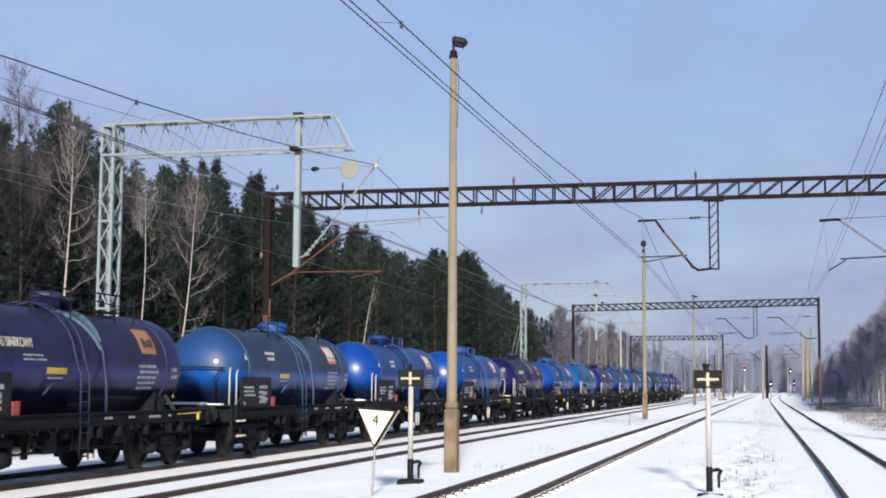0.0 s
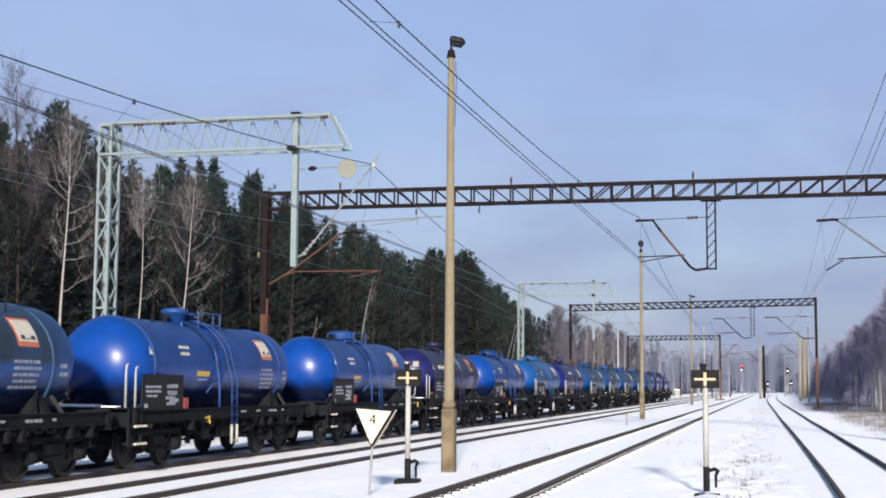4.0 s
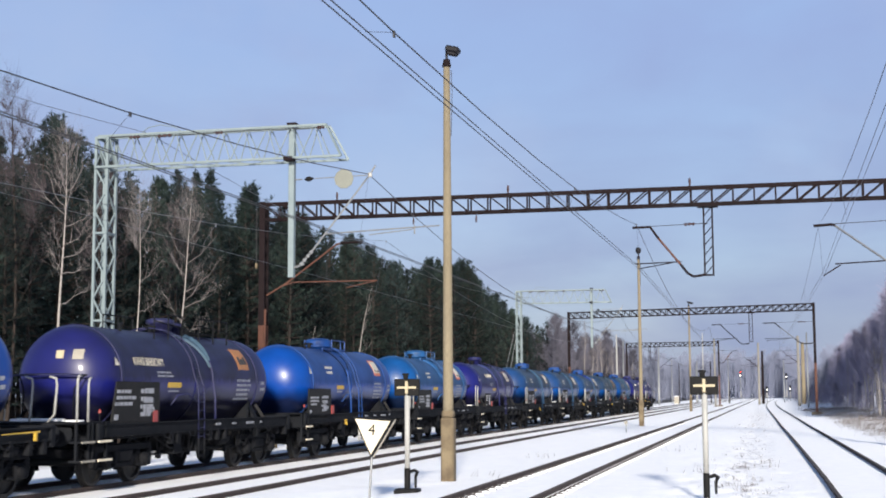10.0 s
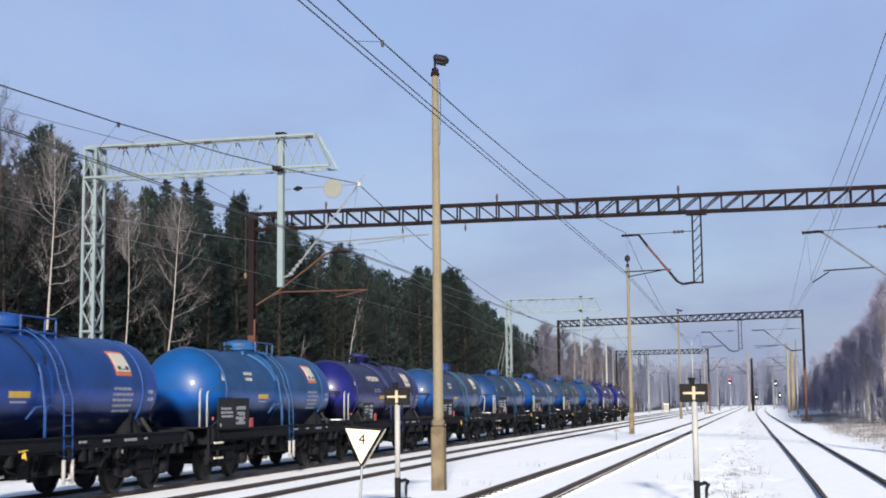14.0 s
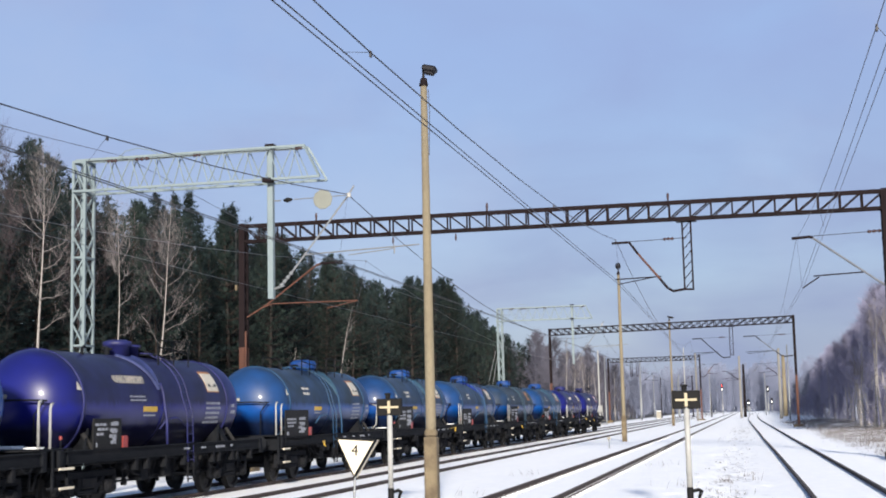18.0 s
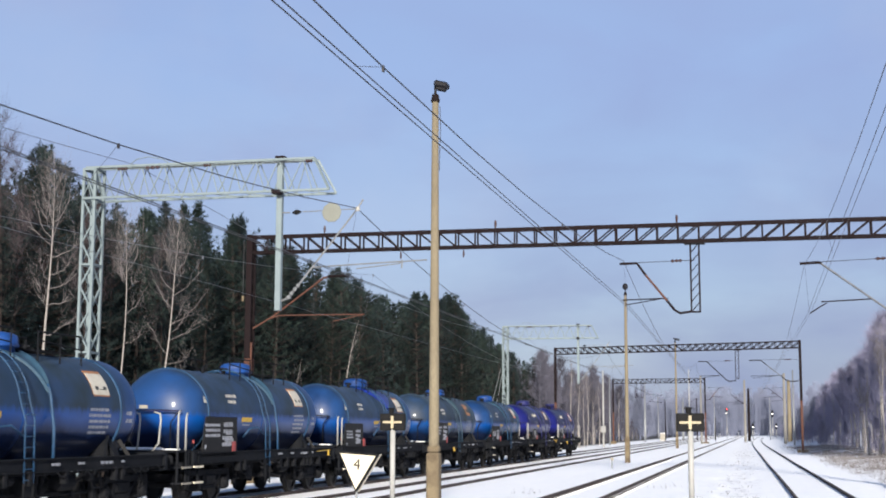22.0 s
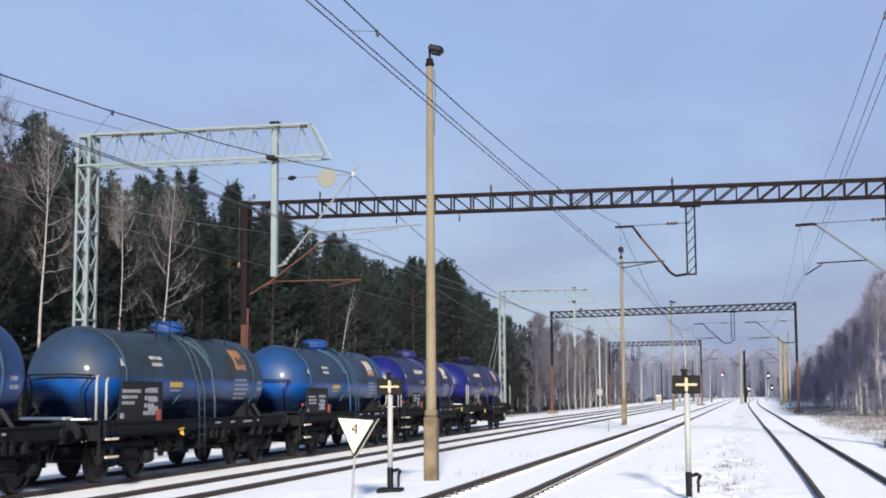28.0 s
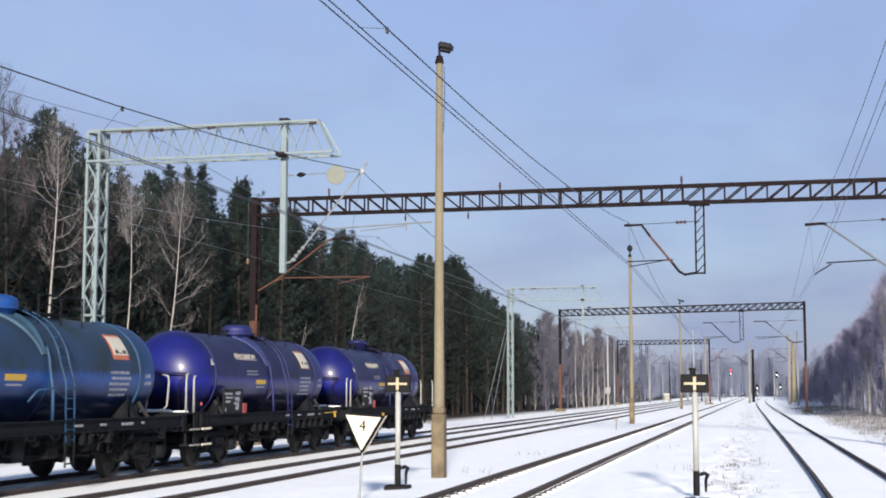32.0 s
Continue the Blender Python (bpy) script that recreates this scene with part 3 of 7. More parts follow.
# ---------------------------------------------------------------- overhead line
def lattice_web(bm, p, q, up, n, w=0.05, flip=None):
    """Uprights and slanting bars between two chords: p and q are the ends of the lower chord."""
    p, q, up = Vector(p), Vector(q), Vector(up)
    for i in range(n):
        a, b = p.lerp(q, i / n), p.lerp(q, (i + 1) / n)
        bar(bm, a, a + up, w, w)
        lean = flip(i / n) if flip else i % 2
        bar(bm, *((a, b + up) if lean else (a + up, b)), w, w)
    bar(bm, q, q + up, w, w)


def portal(left, right, z0, z1, fine=False, legs=(True, True), half=0.115, split=4.4):
    """A lattice portal that spans the tracks; left and right are (x, y) of its legs."""
    p = thing("catenary_portal", "brown steel lattice portal with rusty feet, spanning the snowy tracks", "catenary portal", "catenary portals")
    l, r = Vector((*left, 0)), Vector((*right, 0))
    along = (r - l).normalized()
    side = Vector((-along.y, along.x, 0)) * 0.22
    for z, s in ((z0 + 0.05, 1), (z1 - 0.05, 1), (z0 + 0.05, -1), (z1 - 0.05, -1)):
        bm = B()
        bar(bm, l + side * s + Vector((0, 0, z)), r + side * s + Vector((0, 0, z)), 0.075, 0.085)
        part("chord", bm, STEEL_BROWN, p)
    n = round((r - l).length / 0.73)
    rise = z1 - z0 - 0.1
    step = (r - l).length / n
    if fine:
        up_bar, rising, falling = B(), B(), B()
        bar(up_bar, (0, 0, 0), (0, 0, rise), 0.055)
        bar(rising, (0, 0, 0), (step, 0, rise), 0.045)
        bar(falling, (0, 0, rise), (step, 0, 0), 0.045)
        up_me, ri_me, fa_me = (finish("lattice_bar", b, STEEL_BROWN) for b in (up_bar, rising, falling))
        turn = Matrix.Rotation(math.atan2(along.y, along.x), 4, "Z")
        for s in (-1, 1):
            for i in range(n + 1):
                m = Matrix.Translation(l + along * step * i + side * s * 1.15 + Vector((0, 0, z0 + 0.05))) @ turn
                again("lattice_upright", up_me, p, m)
                if i < n:
                    again("lattice_diagonal", fa_me if i < n * 0.53 else ri_me, p, m)
    else:
        bm = B()
        for s in (-1, 1):
            lattice_web(bm, l + side * s + Vector((0, 0, z0 + 0.05)), r + side * s + Vector((0, 0, z0 + 0.05)), (0, 0, rise), n, 0.06, lambda f: f > 0.53)
        part("lattice", bm, STEEL_BROWN, p)
    for on, foot in zip(legs, (l, r)):
        if not on:
            continue
        leg = B()
        for s in (-1, 1):
            box(leg, foot.x - half, foot.x + half, foot.y + s * 0.20 - 0.05, foot.y + s * 0.20 + 0.05, split, z1 + 0.03, bevel=0.012)
        for k in range(int((z1 - split - 0.1) / 0.5)):
            za = split + 0.1 + k * 0.5
            bar(leg, (foot.x - half + 0.005, foot.y - 0.2, za), (foot.x - half + 0.005, foot.y + 0.2, za + 0.45), 0.04)
            bar(leg, (foot.x + half - 0.005, foot.y - 0.2, za + 0.45), (foot.x + half - 0.005, foot.y + 0.2, za), 0.04)
        part("leg", leg, STEEL_BROWN, p)
        low = B()
        for s in (-1, 1):
            box(low, foot.x - half + 0.002, foot.x + half - 0.002, foot.y + s * 0.20 - 0.048, foot.y + s * 0.20 + 0.048, 0.1, split, bevel=0.012)
        for k in range(8):
            za = 0.3 + k * 0.5
            bar(low, (foot.x - half + 0.01, foot.y - 0.2, za), (foot.x - half + 0.01, foot.y + 0.2, za + 0.45), 0.04)
            bar(low, (foot.x + half - 0.01, foot.y - 0.2, za + 0.45), (foot.x + half - 0.01, foot.y + 0.2, za), 0.04)
        part("lower_leg", low, STEEL_RUST, p, "rust-red lower leg")
        foot_bm = B()
        box(foot_bm, foot.x - 0.45, foot.x + 0.45, foot.y - 0.5, foot.y + 0.5, -0.6, 0.12, bevel=0.05)
        part("footing", foot_bm, CONCRETE_FOOT, p, "stained concrete footing")
    return p


def insulator(bm, p, q, r=0.07, n=4):
    p, q = Vector(p), Vector(q)
    pts, rad = [p], [r * 0.35]
    for i in range(n):
        for f, k in ((0.1, 0.5), (0.35, 1.0), (0.6, 1.0), (0.9, 0.5)):
            pts.append(p.lerp(q, (i + f) / n))
            rad.append(r * k)
    pts.append(q)
    rad.append(r * 0.35)
    tube(bm, pts, rad, 8)


def hanger(parent, x, y, z0, z1):
    bm = B()
    for s in (-1, 1):
        bar(bm, (x + s * 0.15, y, z0), (x + s * 0.15, y, z1), 0.06)
    n = 7
    for i in range(n):
        a, b = z0 + (z1 - z0) * i / n, z0 + (z1 - z0) * (i + 1) / n
        bar(bm, (x - 0.15, y, a), (x + 0.15, y, b), 0.03)
    bar(bm, (x - 0.18, y, z0), (x + 0.18, y, z0), 0.06)
    box(bm, x - 0.36, x + 0.36, y - 0.26, y + 0.26, z1 - 0.03, z1 + 0.09)
    part("hanger", bm, STEEL_BROWN, parent)


def cantilever(parent, x, y, s=-1, rust=STEEL_RUST, top=7.72, low=6.0, reach=2.6, k=1.0):
    """A bracket that holds the wires beside a hanger or leg at x."""
    s *= k
    e = x + s * 2.05
    bm = B()
    tube(bm, [(x + s * 0.1, y, low - 0.06), (x + s * 0.55, y, low - 0.12), (x + s * 0.75, y, low), (x + s * 1.0, y, low + 0.33)], 0.045, 8)
    part("bracket_foot", bm, STEEL_BROWN, parent)
    bm = B()
    tube(bm, [(x + s * 1.0, y, low + 0.33), (x + s * 1.75, y, top - 0.45)], 0.04, 8)
    part("bracket_tube", bm, rust, parent, "rusty bracket tube")
    bm = B()
    tube(bm, [(x + s * 1.75, y, top - 0.45), (e, y, top - 0.02), (e + s * 0.62, y, top - 0.03)], 0.045, 8)
    part("bracket_head", bm, STEEL_BROWN, parent)
    bm = B()
    tube(bm, [(x, y, top + 0.05), (x + s * 0.45, y, top + 0.04)], 0.015)
    tube(bm, [(x + s * 0.85, y, top + 0.03), (e, y, top)], 0.013)
    part("tie_rod", bm, WIRE, parent)
    bm = B()
    insulator(bm, (x + s * 0.45, y, top + 0.04), (x + s * 0.85, y, top + 0.03), 0.06, 3)
    part("insulator", bm, PORCELAIN, parent)
    bm = B()
    tube(bm, [(x + s * 0.95, y, low + 0.42), (x + s * reach, y, low + 0.38)], 0.022, 8)
    tube(bm, [(x + s * 1.25, y, low + 0.40), (x + s * 1.75, y, low + 0.32), (x + s * (reach - 0.1), y, low + 0.2)], 0.018, 8)
    part("steady_arm", bm, STEEL_BROWN, parent)


def green_mast(g=1.0, disc=True):
    """A pale green lattice mast with a truss arm that reaches over two tracks; its foot is at the origin."""
    p = thing("catenary_mast", "pale green steel lattice mast with a truss arm over the tracks", "catenary mast", "green catenary masts")
    w, d, top = 0.165, 0.25, 8.65
    for sx in (-1, 1):
        for sy in (-1, 1):
            bm = B()
            bar(bm, (sx * w, sy * d, -0.26), (sx * w, sy * d, top), 0.07)
            part("leg_angle", bm, STEEL_GREEN, p)
    n = 13
    for face in range(4):
        for i in range(n):
            a, b = 0.25 + 7.55 * i / n, 0.25 + 7.55 * (i + 1) / n
            k = (-1, 1)[face % 2]
            f = (-1, 1)[i % 2]
            bm = B()
            bar(bm, *(((-f * w, k * d, a), (f * w, k * d, b)) if face < 2 else ((k * w, f * d, a), (k * w, -f * d, b))), 0.042 if face in (0, 3) else 0.022)
            part("brace", bm, STEEL_GREEN, p)
            if i % 4 == 1 or i == n - 1:
                bm = B()
                bar(bm, *(((-w, k * d * 1.06, b), (w, k * d * 1.06, b)) if face < 2 else ((k * w * 1.06, -d, b), (k * w * 1.06, d, b))), 0.05)
                part("cross_bar", bm, STEEL_GREEN, p)
        bm = B()
        k = (-1, 1)[face % 2]
        bar(bm, *(((w, k * d, 7.86), (-w, k * d, 8.6)) if face < 2 else ((k * w, d, 7.86), (k * w, -d, 8.6))), 0.04)
        part("brace", bm, STEEL_GREEN, p)
        bm = B()
        bar(bm, *(((-w, k * d * 1.05, 8.62), (w, k * d * 1.05, 8.62)) if face < 2 else ((k * w * 1.05, -d, 8.62), (k * w * 1.05, d, 8.62))), 0.06)
        part("cross_bar", bm, STEEL_GREEN, p)
    x1 = 6.7
    for z, ys in ((7.82, (-0.32, 0.32)), (8.68, (-0.16, 0.16))):
        for yy in ys:
            bm = B()
            bar(bm, (-w, yy, z), (x1 if z < 8 else x1 - 0.45, yy, z), 0.058 * g)
            part("arm_chord", bm, STEEL_GREEN, p)
    for s in (-1, 1):
        for i in range(10):
            a, b = -w + (x1 + w - 0.45) * i / 10, -w + (x1 + w - 0.45) * (i + 1) / 10
            mid = (a + b) / 2
            for q, r in (((a, s * 0.32, 7.82), (mid, s * 0.16, 8.68)), ((mid, s * 0.16, 8.68), (b, s * 0.32, 7.82))):
                bm = B()
                bar(bm, q, r, 0.024 * g)
                part("web_bar", bm, STEEL_GREEN, p)
        bm = B()
        bar(bm, (x1 - 0.45, s * 0.16, 8.68), (x1, s * 0.32, 7.82), 0.05)
        part("end_bar", bm, STEEL_GREEN, p)
    for i in range(8):
        a = i * x1 / 8
        bm = B()
        bar(bm, (a, -0.32, 7.82), (a + x1 / 8, 0.32, 7.82), 0.022 * g)
        part("floor_bar", bm, STEEL_GREEN, p)
    bm = B()
    box(bm, 5.20, 5.355, -0.08, 0.08, 4.76, 8.76, bevel=0.012)
    part("drop_post", bm, STEEL_GREEN, p)
    bm = B()
    box(bm, 5.16, 5.40, -0.12, 0.12, 8.72, 8.79)
    part("clamp", bm, STEEL_BROWN, p)
    bm = B()
    box(bm, 5.16, 5.40, -0.36, -0.10, 7.76, 7.86)
    part("clamp", bm, STEEL_BROWN, p)
    for cx, cl in ((0.75, 0.30), (1.55, 0.42), (3.2, 0.22), (6.0, 0.20)):
        bm = B()
        insulator(bm, (cx, -0.17, 8.60), (cx + cl, -0.17, 8.61), 0.05, 3)
        part("insulator", bm, PORCELAIN, p, "dark porcelain insulator")
    bm = B()
    tube(bm, [(0.2, -0.18, 8.63), (2.2, -0.19, 8.60), (4.2, -0.18, 8.62), (6.2, -0.18, 8.60)], 0.014)
    part("feeder_cable", bm, WIRE, p)
    bm = B()
    tube(bm, [(1.0, -0.1, 8.66), (1.25, -0.1, 8.86), (1.6, -0.1, 8.92), (2.0, -0.1, 8.84), (2.3, -0.1, 8.66)], 0.012)
    part("jumper_loop", bm, STEEL_GREEN, p)
    bm = B()
    tube(bm, [(5.3, 0, 5.0), (5.62, 0, 5.10)], 0.03)
    part("bracket_pin", bm, STEEL_GREY, p)
    bm = B()
    insulator(bm, (5.50, 0, 5.05), (5.85, 0, 5.45), 0.055, 4)
    part("insulator", bm, STEEL_GREY, p, "grey porcelain insulator")
    bm = B()
    tube(bm, [(5.85, 0, 5.45), (7.35, 0, 7.32), (7.52, 0, 7.58)], 0.024, 8)
    part("slanting_tube", bm, STEEL_GREY, p)
    bm = B()
    tube(bm, [(5.3, 0, 7.30), (5.55, 0, 7.30)], 0.02)
    tube(bm, [(5.9, 0, 7.31), (7.3, 0, 7.34)], 0.014)
    part("tie_rod", bm, STEEL_GREY, p)
    bm = B()
    insulator(bm, (5.62, 0, 7.30), (5.86, 0, 7.31), 0.065, 1)
    part("insulator", bm, BLACK_PAINT, p, "dark porcelain insulator")
    bm = B()
    lathe(bm, [(0.03, -0.012), (0.25, -0.012), (0.26, 0), (0.25, 0.012), (0.03, 0.012)], "y", (6.70, -0.06, 7.26), 10)
    if disc:
        part("marker_disc", bm, DISC_PAINT, p, "pale round marker disc")
    bm = B()
    box(bm, 7.32, 7.43, -0.04, 0.04, 7.28, 7.40, bevel=0.02)
    part("wire_clamp", bm, WHITE_PAINT, p)
    bm = B()
    tube(bm, [(6.18, 0, 5.86), (7.6, 0, 5.92), (9.2, 0, 5.98)], 0.02)
    tube(bm, [(7.35, 0, 5.80), (8.45, 0, 5.90), (8.62, 0, 5.96)], 0.015)
    tube(bm, [(8.55, 0, 6.0), (8.55, 0, 5.78)], 0.02)
    part("steady_arm", bm, STEEL_GREY, p)
    bm = B()
    box(bm, -0.4, 0.4, -0.4, 0.4, -0.9, -0.24, bevel=0.06)
    part("footing", bm, CONCRETE_FOOT, p, "stained concrete footing")
    return p


p1 = portal((-18.53, 48.25), (4.98, 48.25), 8.40, 9.10, fine=True)
hanger(p1, -1.79, 48.25, 5.92, 8.38)
cantilever(p1, -1.79, 48.25)
arm = B()
tube(arm, [(1.82, 48.25, 7.55), (2.42, 48.25, 7.58), (2.55, 48.25, 7.55)], 0.05, 8)
part("bracket_head", arm, STEEL_BROWN, p1)
arm = B()
tube(arm, [(2.5, 48.25, 7.56), (4.2, 48.25, 6.27), (4.9, 48.25, 5.74)], 0.038, 8)
part("bracket_tube", arm, WIRE_THIN, p1, "weathered steel bracket tube")
arm = B()
tube(arm, [(4.22, 48.25, 6.27), (2.5, 48.25, 6.20)], 0.024, 8)
tube(arm, [(2.68, 48.25, 6.16), (2.1, 48.25, 5.80)], 0.022, 8)
part("steady_arm", arm, STEEL_BROWN, p1)
arm = B()
tube(arm, [(2.5, 48.25, 7.60), (4.35, 48.25, 7.66)], 0.013)
part("tie_rod", arm, WIRE, p1)
arm = B()
insulator(arm, (4.35, 48.25, 7.66), (4.85, 48.25, 7.68), 0.06, 3)
part("insulator", arm, PORCELAIN, p1)
rust_arm = B()
tube(rust_arm, [(-18.4, 48.25, 5.55), (-17.6, 48.25, 6.0), (-15.62, 48.25, 7.42), (-15.35, 48.25, 7.5)], 0.034, 8)
part("bracket_tube", rust_arm, STEEL_RUST, p1, "rusty bracket tube")
rust_arm = B()
tube(rust_arm, [(-15.45, 48.25, 7.47), (-14.85, 48.25, 7.49), (-14.6, 48.25, 7.46)], 0.05, 8)
part("bracket_head", rust_arm, STEEL_BROWN, p1)
rust_arm = B()
tube(rust_arm, [(-17.75, 48.25, 5.90), (-17.35, 48.25, 6.03), (-14.0, 48.25, 6.02)], 0.025, 8)
tube(rust_arm, [(-15.2, 48.25, 5.78), (-14.0, 48.25, 6.02)], 0.02, 8)
part("steady_arm", rust_arm, STEEL_RUST, p1)
rust_arm = B()
tube(rust_arm, [(-16.0, 48.25, 6.05), (-15.98, 48.25, 7.35)], 0.009)
part("hanger_rod", rust_arm, WIRE, p1)
# rope beside the leg, and pins on the beam
gear = B()
tube(gear, [(-18.72, 47.95, 8.9), (-18.72, 47.95, 6.7)], 0.012)
part("tension_rope", gear, WIRE, p1)
gear = B()
lathe(gear, [(0.02, 0), (0.05, 0.02), (0.05, 0.2), (0.02, 0.22)], "z", (-18.72, 47.95, 6.55), 10)
part("tension_weight", gear, CONCRETE_FOOT, p1)
gear = B()
box(gear, -18.40, -18.34, 48.0, 48.06, 0.2, 5.0)
part("earthing_strip", gear, STEEL_RUST, p1, "rust-orange earthing strip")
for px in (-15.6, -9.0, -2.4):
    gear = B()
    tube(gear, [(px, 48.25, 9.1), (px, 48.25, 9.3), (px, 48.25, 9.42)], [0.02, 0.05, 0.03], 8)
    part("pin_insulator", gear, PORCELAIN, p1)
for px in (-12.6, -10.2):
    gear = B()
    tube(gear, [(px, 48.25, 8.38), (px, 48.25, 8.2), (px, 48.25, 8.08)], [0.012, 0.04, 0.02], 8)
    part("pin_insulator", gear, PORCELAIN, p1)
p2 = portal((-18.40, 130.2), (4.40, 123.0), 9.0, 9.68, half=0.10)
hanger(p2, -1.07, 124.8, 6.4, 9.0)
cantilever(p2, -1.07, 124.8, low=6.3, top=8.0, rust=STEEL_BROWN, k=1.3)
cantilever(p2, 4.4, 123.1, low=6.2, top=8.0, rust=WIRE_THIN, k=1.65)
p3 = portal((-20.1, 204.0), (-6.45, 202.0), 8.7, 9.4, half=0.10)
for hx in (-16.6, -15.7):
    hanger(p3, hx, 203.4, 6.6, 8.7)
cantilever(p3, -6.5, 202.0, s=1, low=6.3, top=8.0)

gm = green_mast()
gm.matrix_world = pose(-17.03, 32.57, 0)
for gx, gy in ((-17.12, 96.0),):
    green_mast(1.0, False).matrix_world = pose(gx + 0.15 + bend(gy), gy, 0, 0, 0, bend_turn(gy)) @ Matrix.Diagonal((1, 1, 1.06, 1))
stay = B()
tube(stay, [(-17.4 + bend(96), 96.4, 6.2), (-18.4 + bend(96), 93.4, -0.2)], 0.02)
tube(stay, [(-17.2 + bend(96), 96.4, 6.2), (-17.7 + bend(96), 92.4, -0.2)], 0.02)
tagged(part("mast_stay", stay, STEEL_GREY, None), "grey steel stay rods that brace a mast", "stay rod")


def wire_path(points, sag, n=14):
    out = []
    for a, b in zip(points, points[1:]):
        a, b = Vector(a), Vector(b)
        for i in range(n):
            f = i / n
            out.append(a.lerp(b, f) - Vector((0, 0, sag * 4 * f * (1 - f))))
    out.append(Vector(points[-1]))
    return out


def overhead(cx, supports, zc, zm, twin, r=0.008, sag=1.15, offs=(0.25, -0.25), material=None, near=(0.0, 0.0)):
    """Carrying wire, contact wire and droppers over one track."""
    mat = material or WIRE
    t = tagged(new("overhead_line"), "dark overhead wires with droppers above a railway track", "overhead line", "overhead lines")
    top = [(cx + bend(y) + dx, y, zm) for y, dx in supports]
    low = [(cx + bend(y) + dx + offs[i % len(offs)], y, zc) for i, (y, dx) in enumerate(supports)]
    low[0] = (low[0][0] + near[0], low[0][1], zc + near[1])
    mess = wire_path(top, sag)
    bm = B()
    tube(bm, mess, r, 5)
    part("carrying_wire", bm, mat, t)
    line = wire_path(low, 0.0)
    for s in ((-0.05, 0.05) if twin else (0.0,)):
        bm = B()
        tube(bm, [p + Vector((s, 0, 0)) for p in line], r * 0.9, 5)
        part("contact_wire", bm, mat, t)
    for i in range(2, len(mess) - 1, 3):
        if mess[i].y > 170:
            continue
        bm = B()
        tube(bm, [mess[i], line[i] + Vector((0, 0, 0.02))], 0.0035, 4)
        part("dropper", bm, mat, t)
        if mess[i].y < 60:
            bm = B()
            box(bm, mess[i].x - 0.012, mess[i].x + 0.012, mess[i].y - 0.03, mess[i].y + 0.03, mess[i].z - 0.06, mess[i].z + 0.018)
            part("wire_clip", bm, mat, t)
    return t


overhead(-4.3, [(-28, 0), (48.25, 0), (124.6, 0), (202, 0), (275, 0), (345, 0), (420, 0)], 6.2, 7.8, True, r=0.010, sag=1.65, offs=(-1.0, 0.1, -0.3, 0.1, -0.3, 0.1, -0.3))
overhead(2.0, [(-28, -0.8), (48.25, 0), (123.4, 0), (202, 0), (275, 0), (345, 0), (420, 0)], 5.82, 7.57, True, r=0.006, sag=1.6, offs=(-0.1, 0.1), near=(0.3, -0.07))
overhead(-9.68, [(-31, 0.75), (32.57, 0), (96, 0), (158, 0), (222, 0), (290, 0), (360, 0)], 5.65, 7.36, True, r=0.011, sag=1.8, offs=(0.0, -0.25), near=(-1.25, -0.25))
overhead(-13.65, [(-27, 0.0), (48.25, 0), (129, 0), (203, 0), (274, 0), (345, 0)], 5.6, 7.5, False, r=0.007, sag=2.0, offs=(-0.2, -0.4), material=WIRE_THIN)
feeder = B()
tube(feeder, wire_path([(-15.8 + bend(y), y, 8.72) for y in (-31, 32.57, 96, 158, 222)], 1.2), 0.008, 5)
tagged(part("feeder_wire", feeder, WIRE_THIN, None), "thin grey feeder wire strung from mast to mast", "wire")


# ---------------------------------------------------------------- yard lamps, signs, signals
def yard_lamp(x, y, top, head=1.0, face=1, globe=False):
    p = thing("yard_lamp", "tapered concrete lamp post with a dark floodlight, standing in snow", "lamp post", "yard lamp posts", at=(x, y, 0))
    bm = B()
    lathe(bm, [(0.118, 1.3), (0.115, 1.6), (0.075, top)], "z", (0, 0, 0), 14)
    part("post", bm, CONCRETE, p, smooth=True)
    bm = B()
    box(bm, -0.145, 0.145, -0.145, 0.145, -0.5, 1.25, bevel=0.03)
    box(bm, -0.13, 0.13, -0.13, 0.13, 1.24, 1.42, bevel=0.045)
    part("base", bm, CONCRETE_FOOT, p, "thick stained concrete base")
    bm = B()
    lathe(bm, [(0.10, top - 0.02), (0.105, top + 0.03), (0.09, top + 0.05), (0.075, top + 0.15), (0.03, top + 0.17)], "z", (0, 0, 0), 12)
    part("cap", bm, STEEL_BROWN, p, "rusty iron cap")
    bm = B()
    tube(bm, [(0, 0, top + 0.16), (0, 0, top + 0.42)], 0.03, 8)
    tube(bm, [(-0.02, 0, top + 0.38), (0.1, 0, top + 0.40)], 0.03, 8)
    part("bracket", bm, LAMP_METAL, p)
    bm = B()
    m = pose(0.15 * face, -0.02, top + 0.36, 0, 14 * face, 0)
    if globe:
        lathe(bm, [(0.03, -0.02), (0.13, 0.06), (0.17, 0.2), (0.13, 0.34), (0.03, 0.40)], "z", (0, 0, top + 0.3), 14)
    if not globe:
        box(bm, -0.16 * head, 0.16 * head, -0.14, 0.14, -0.07, 0.07, m, bevel=0.035)
    if not globe:
        box(bm, -0.10 * head, 0.12 * head, -0.10, 0.10, -0.13, -0.06, m, bevel=0.02)
    part("floodlight", bm, LAMP_METAL, p)
    bm = B()
    tube(bm, [(0.10, 0.02, top - 0.1), (0.12, 0.02, top - 0.6), (0.09, 0.02, top - 1.6)], 0.008)
    part("cable", bm, WIRE, p)
    return p


yard_lamp(-6.78, 28.95, 9.13)
yard_lamp(-7.1, 80.2, 9.75, 0.9, globe=True)
yard_lamp(-7.68, 146.0, 11.1, 2.2)


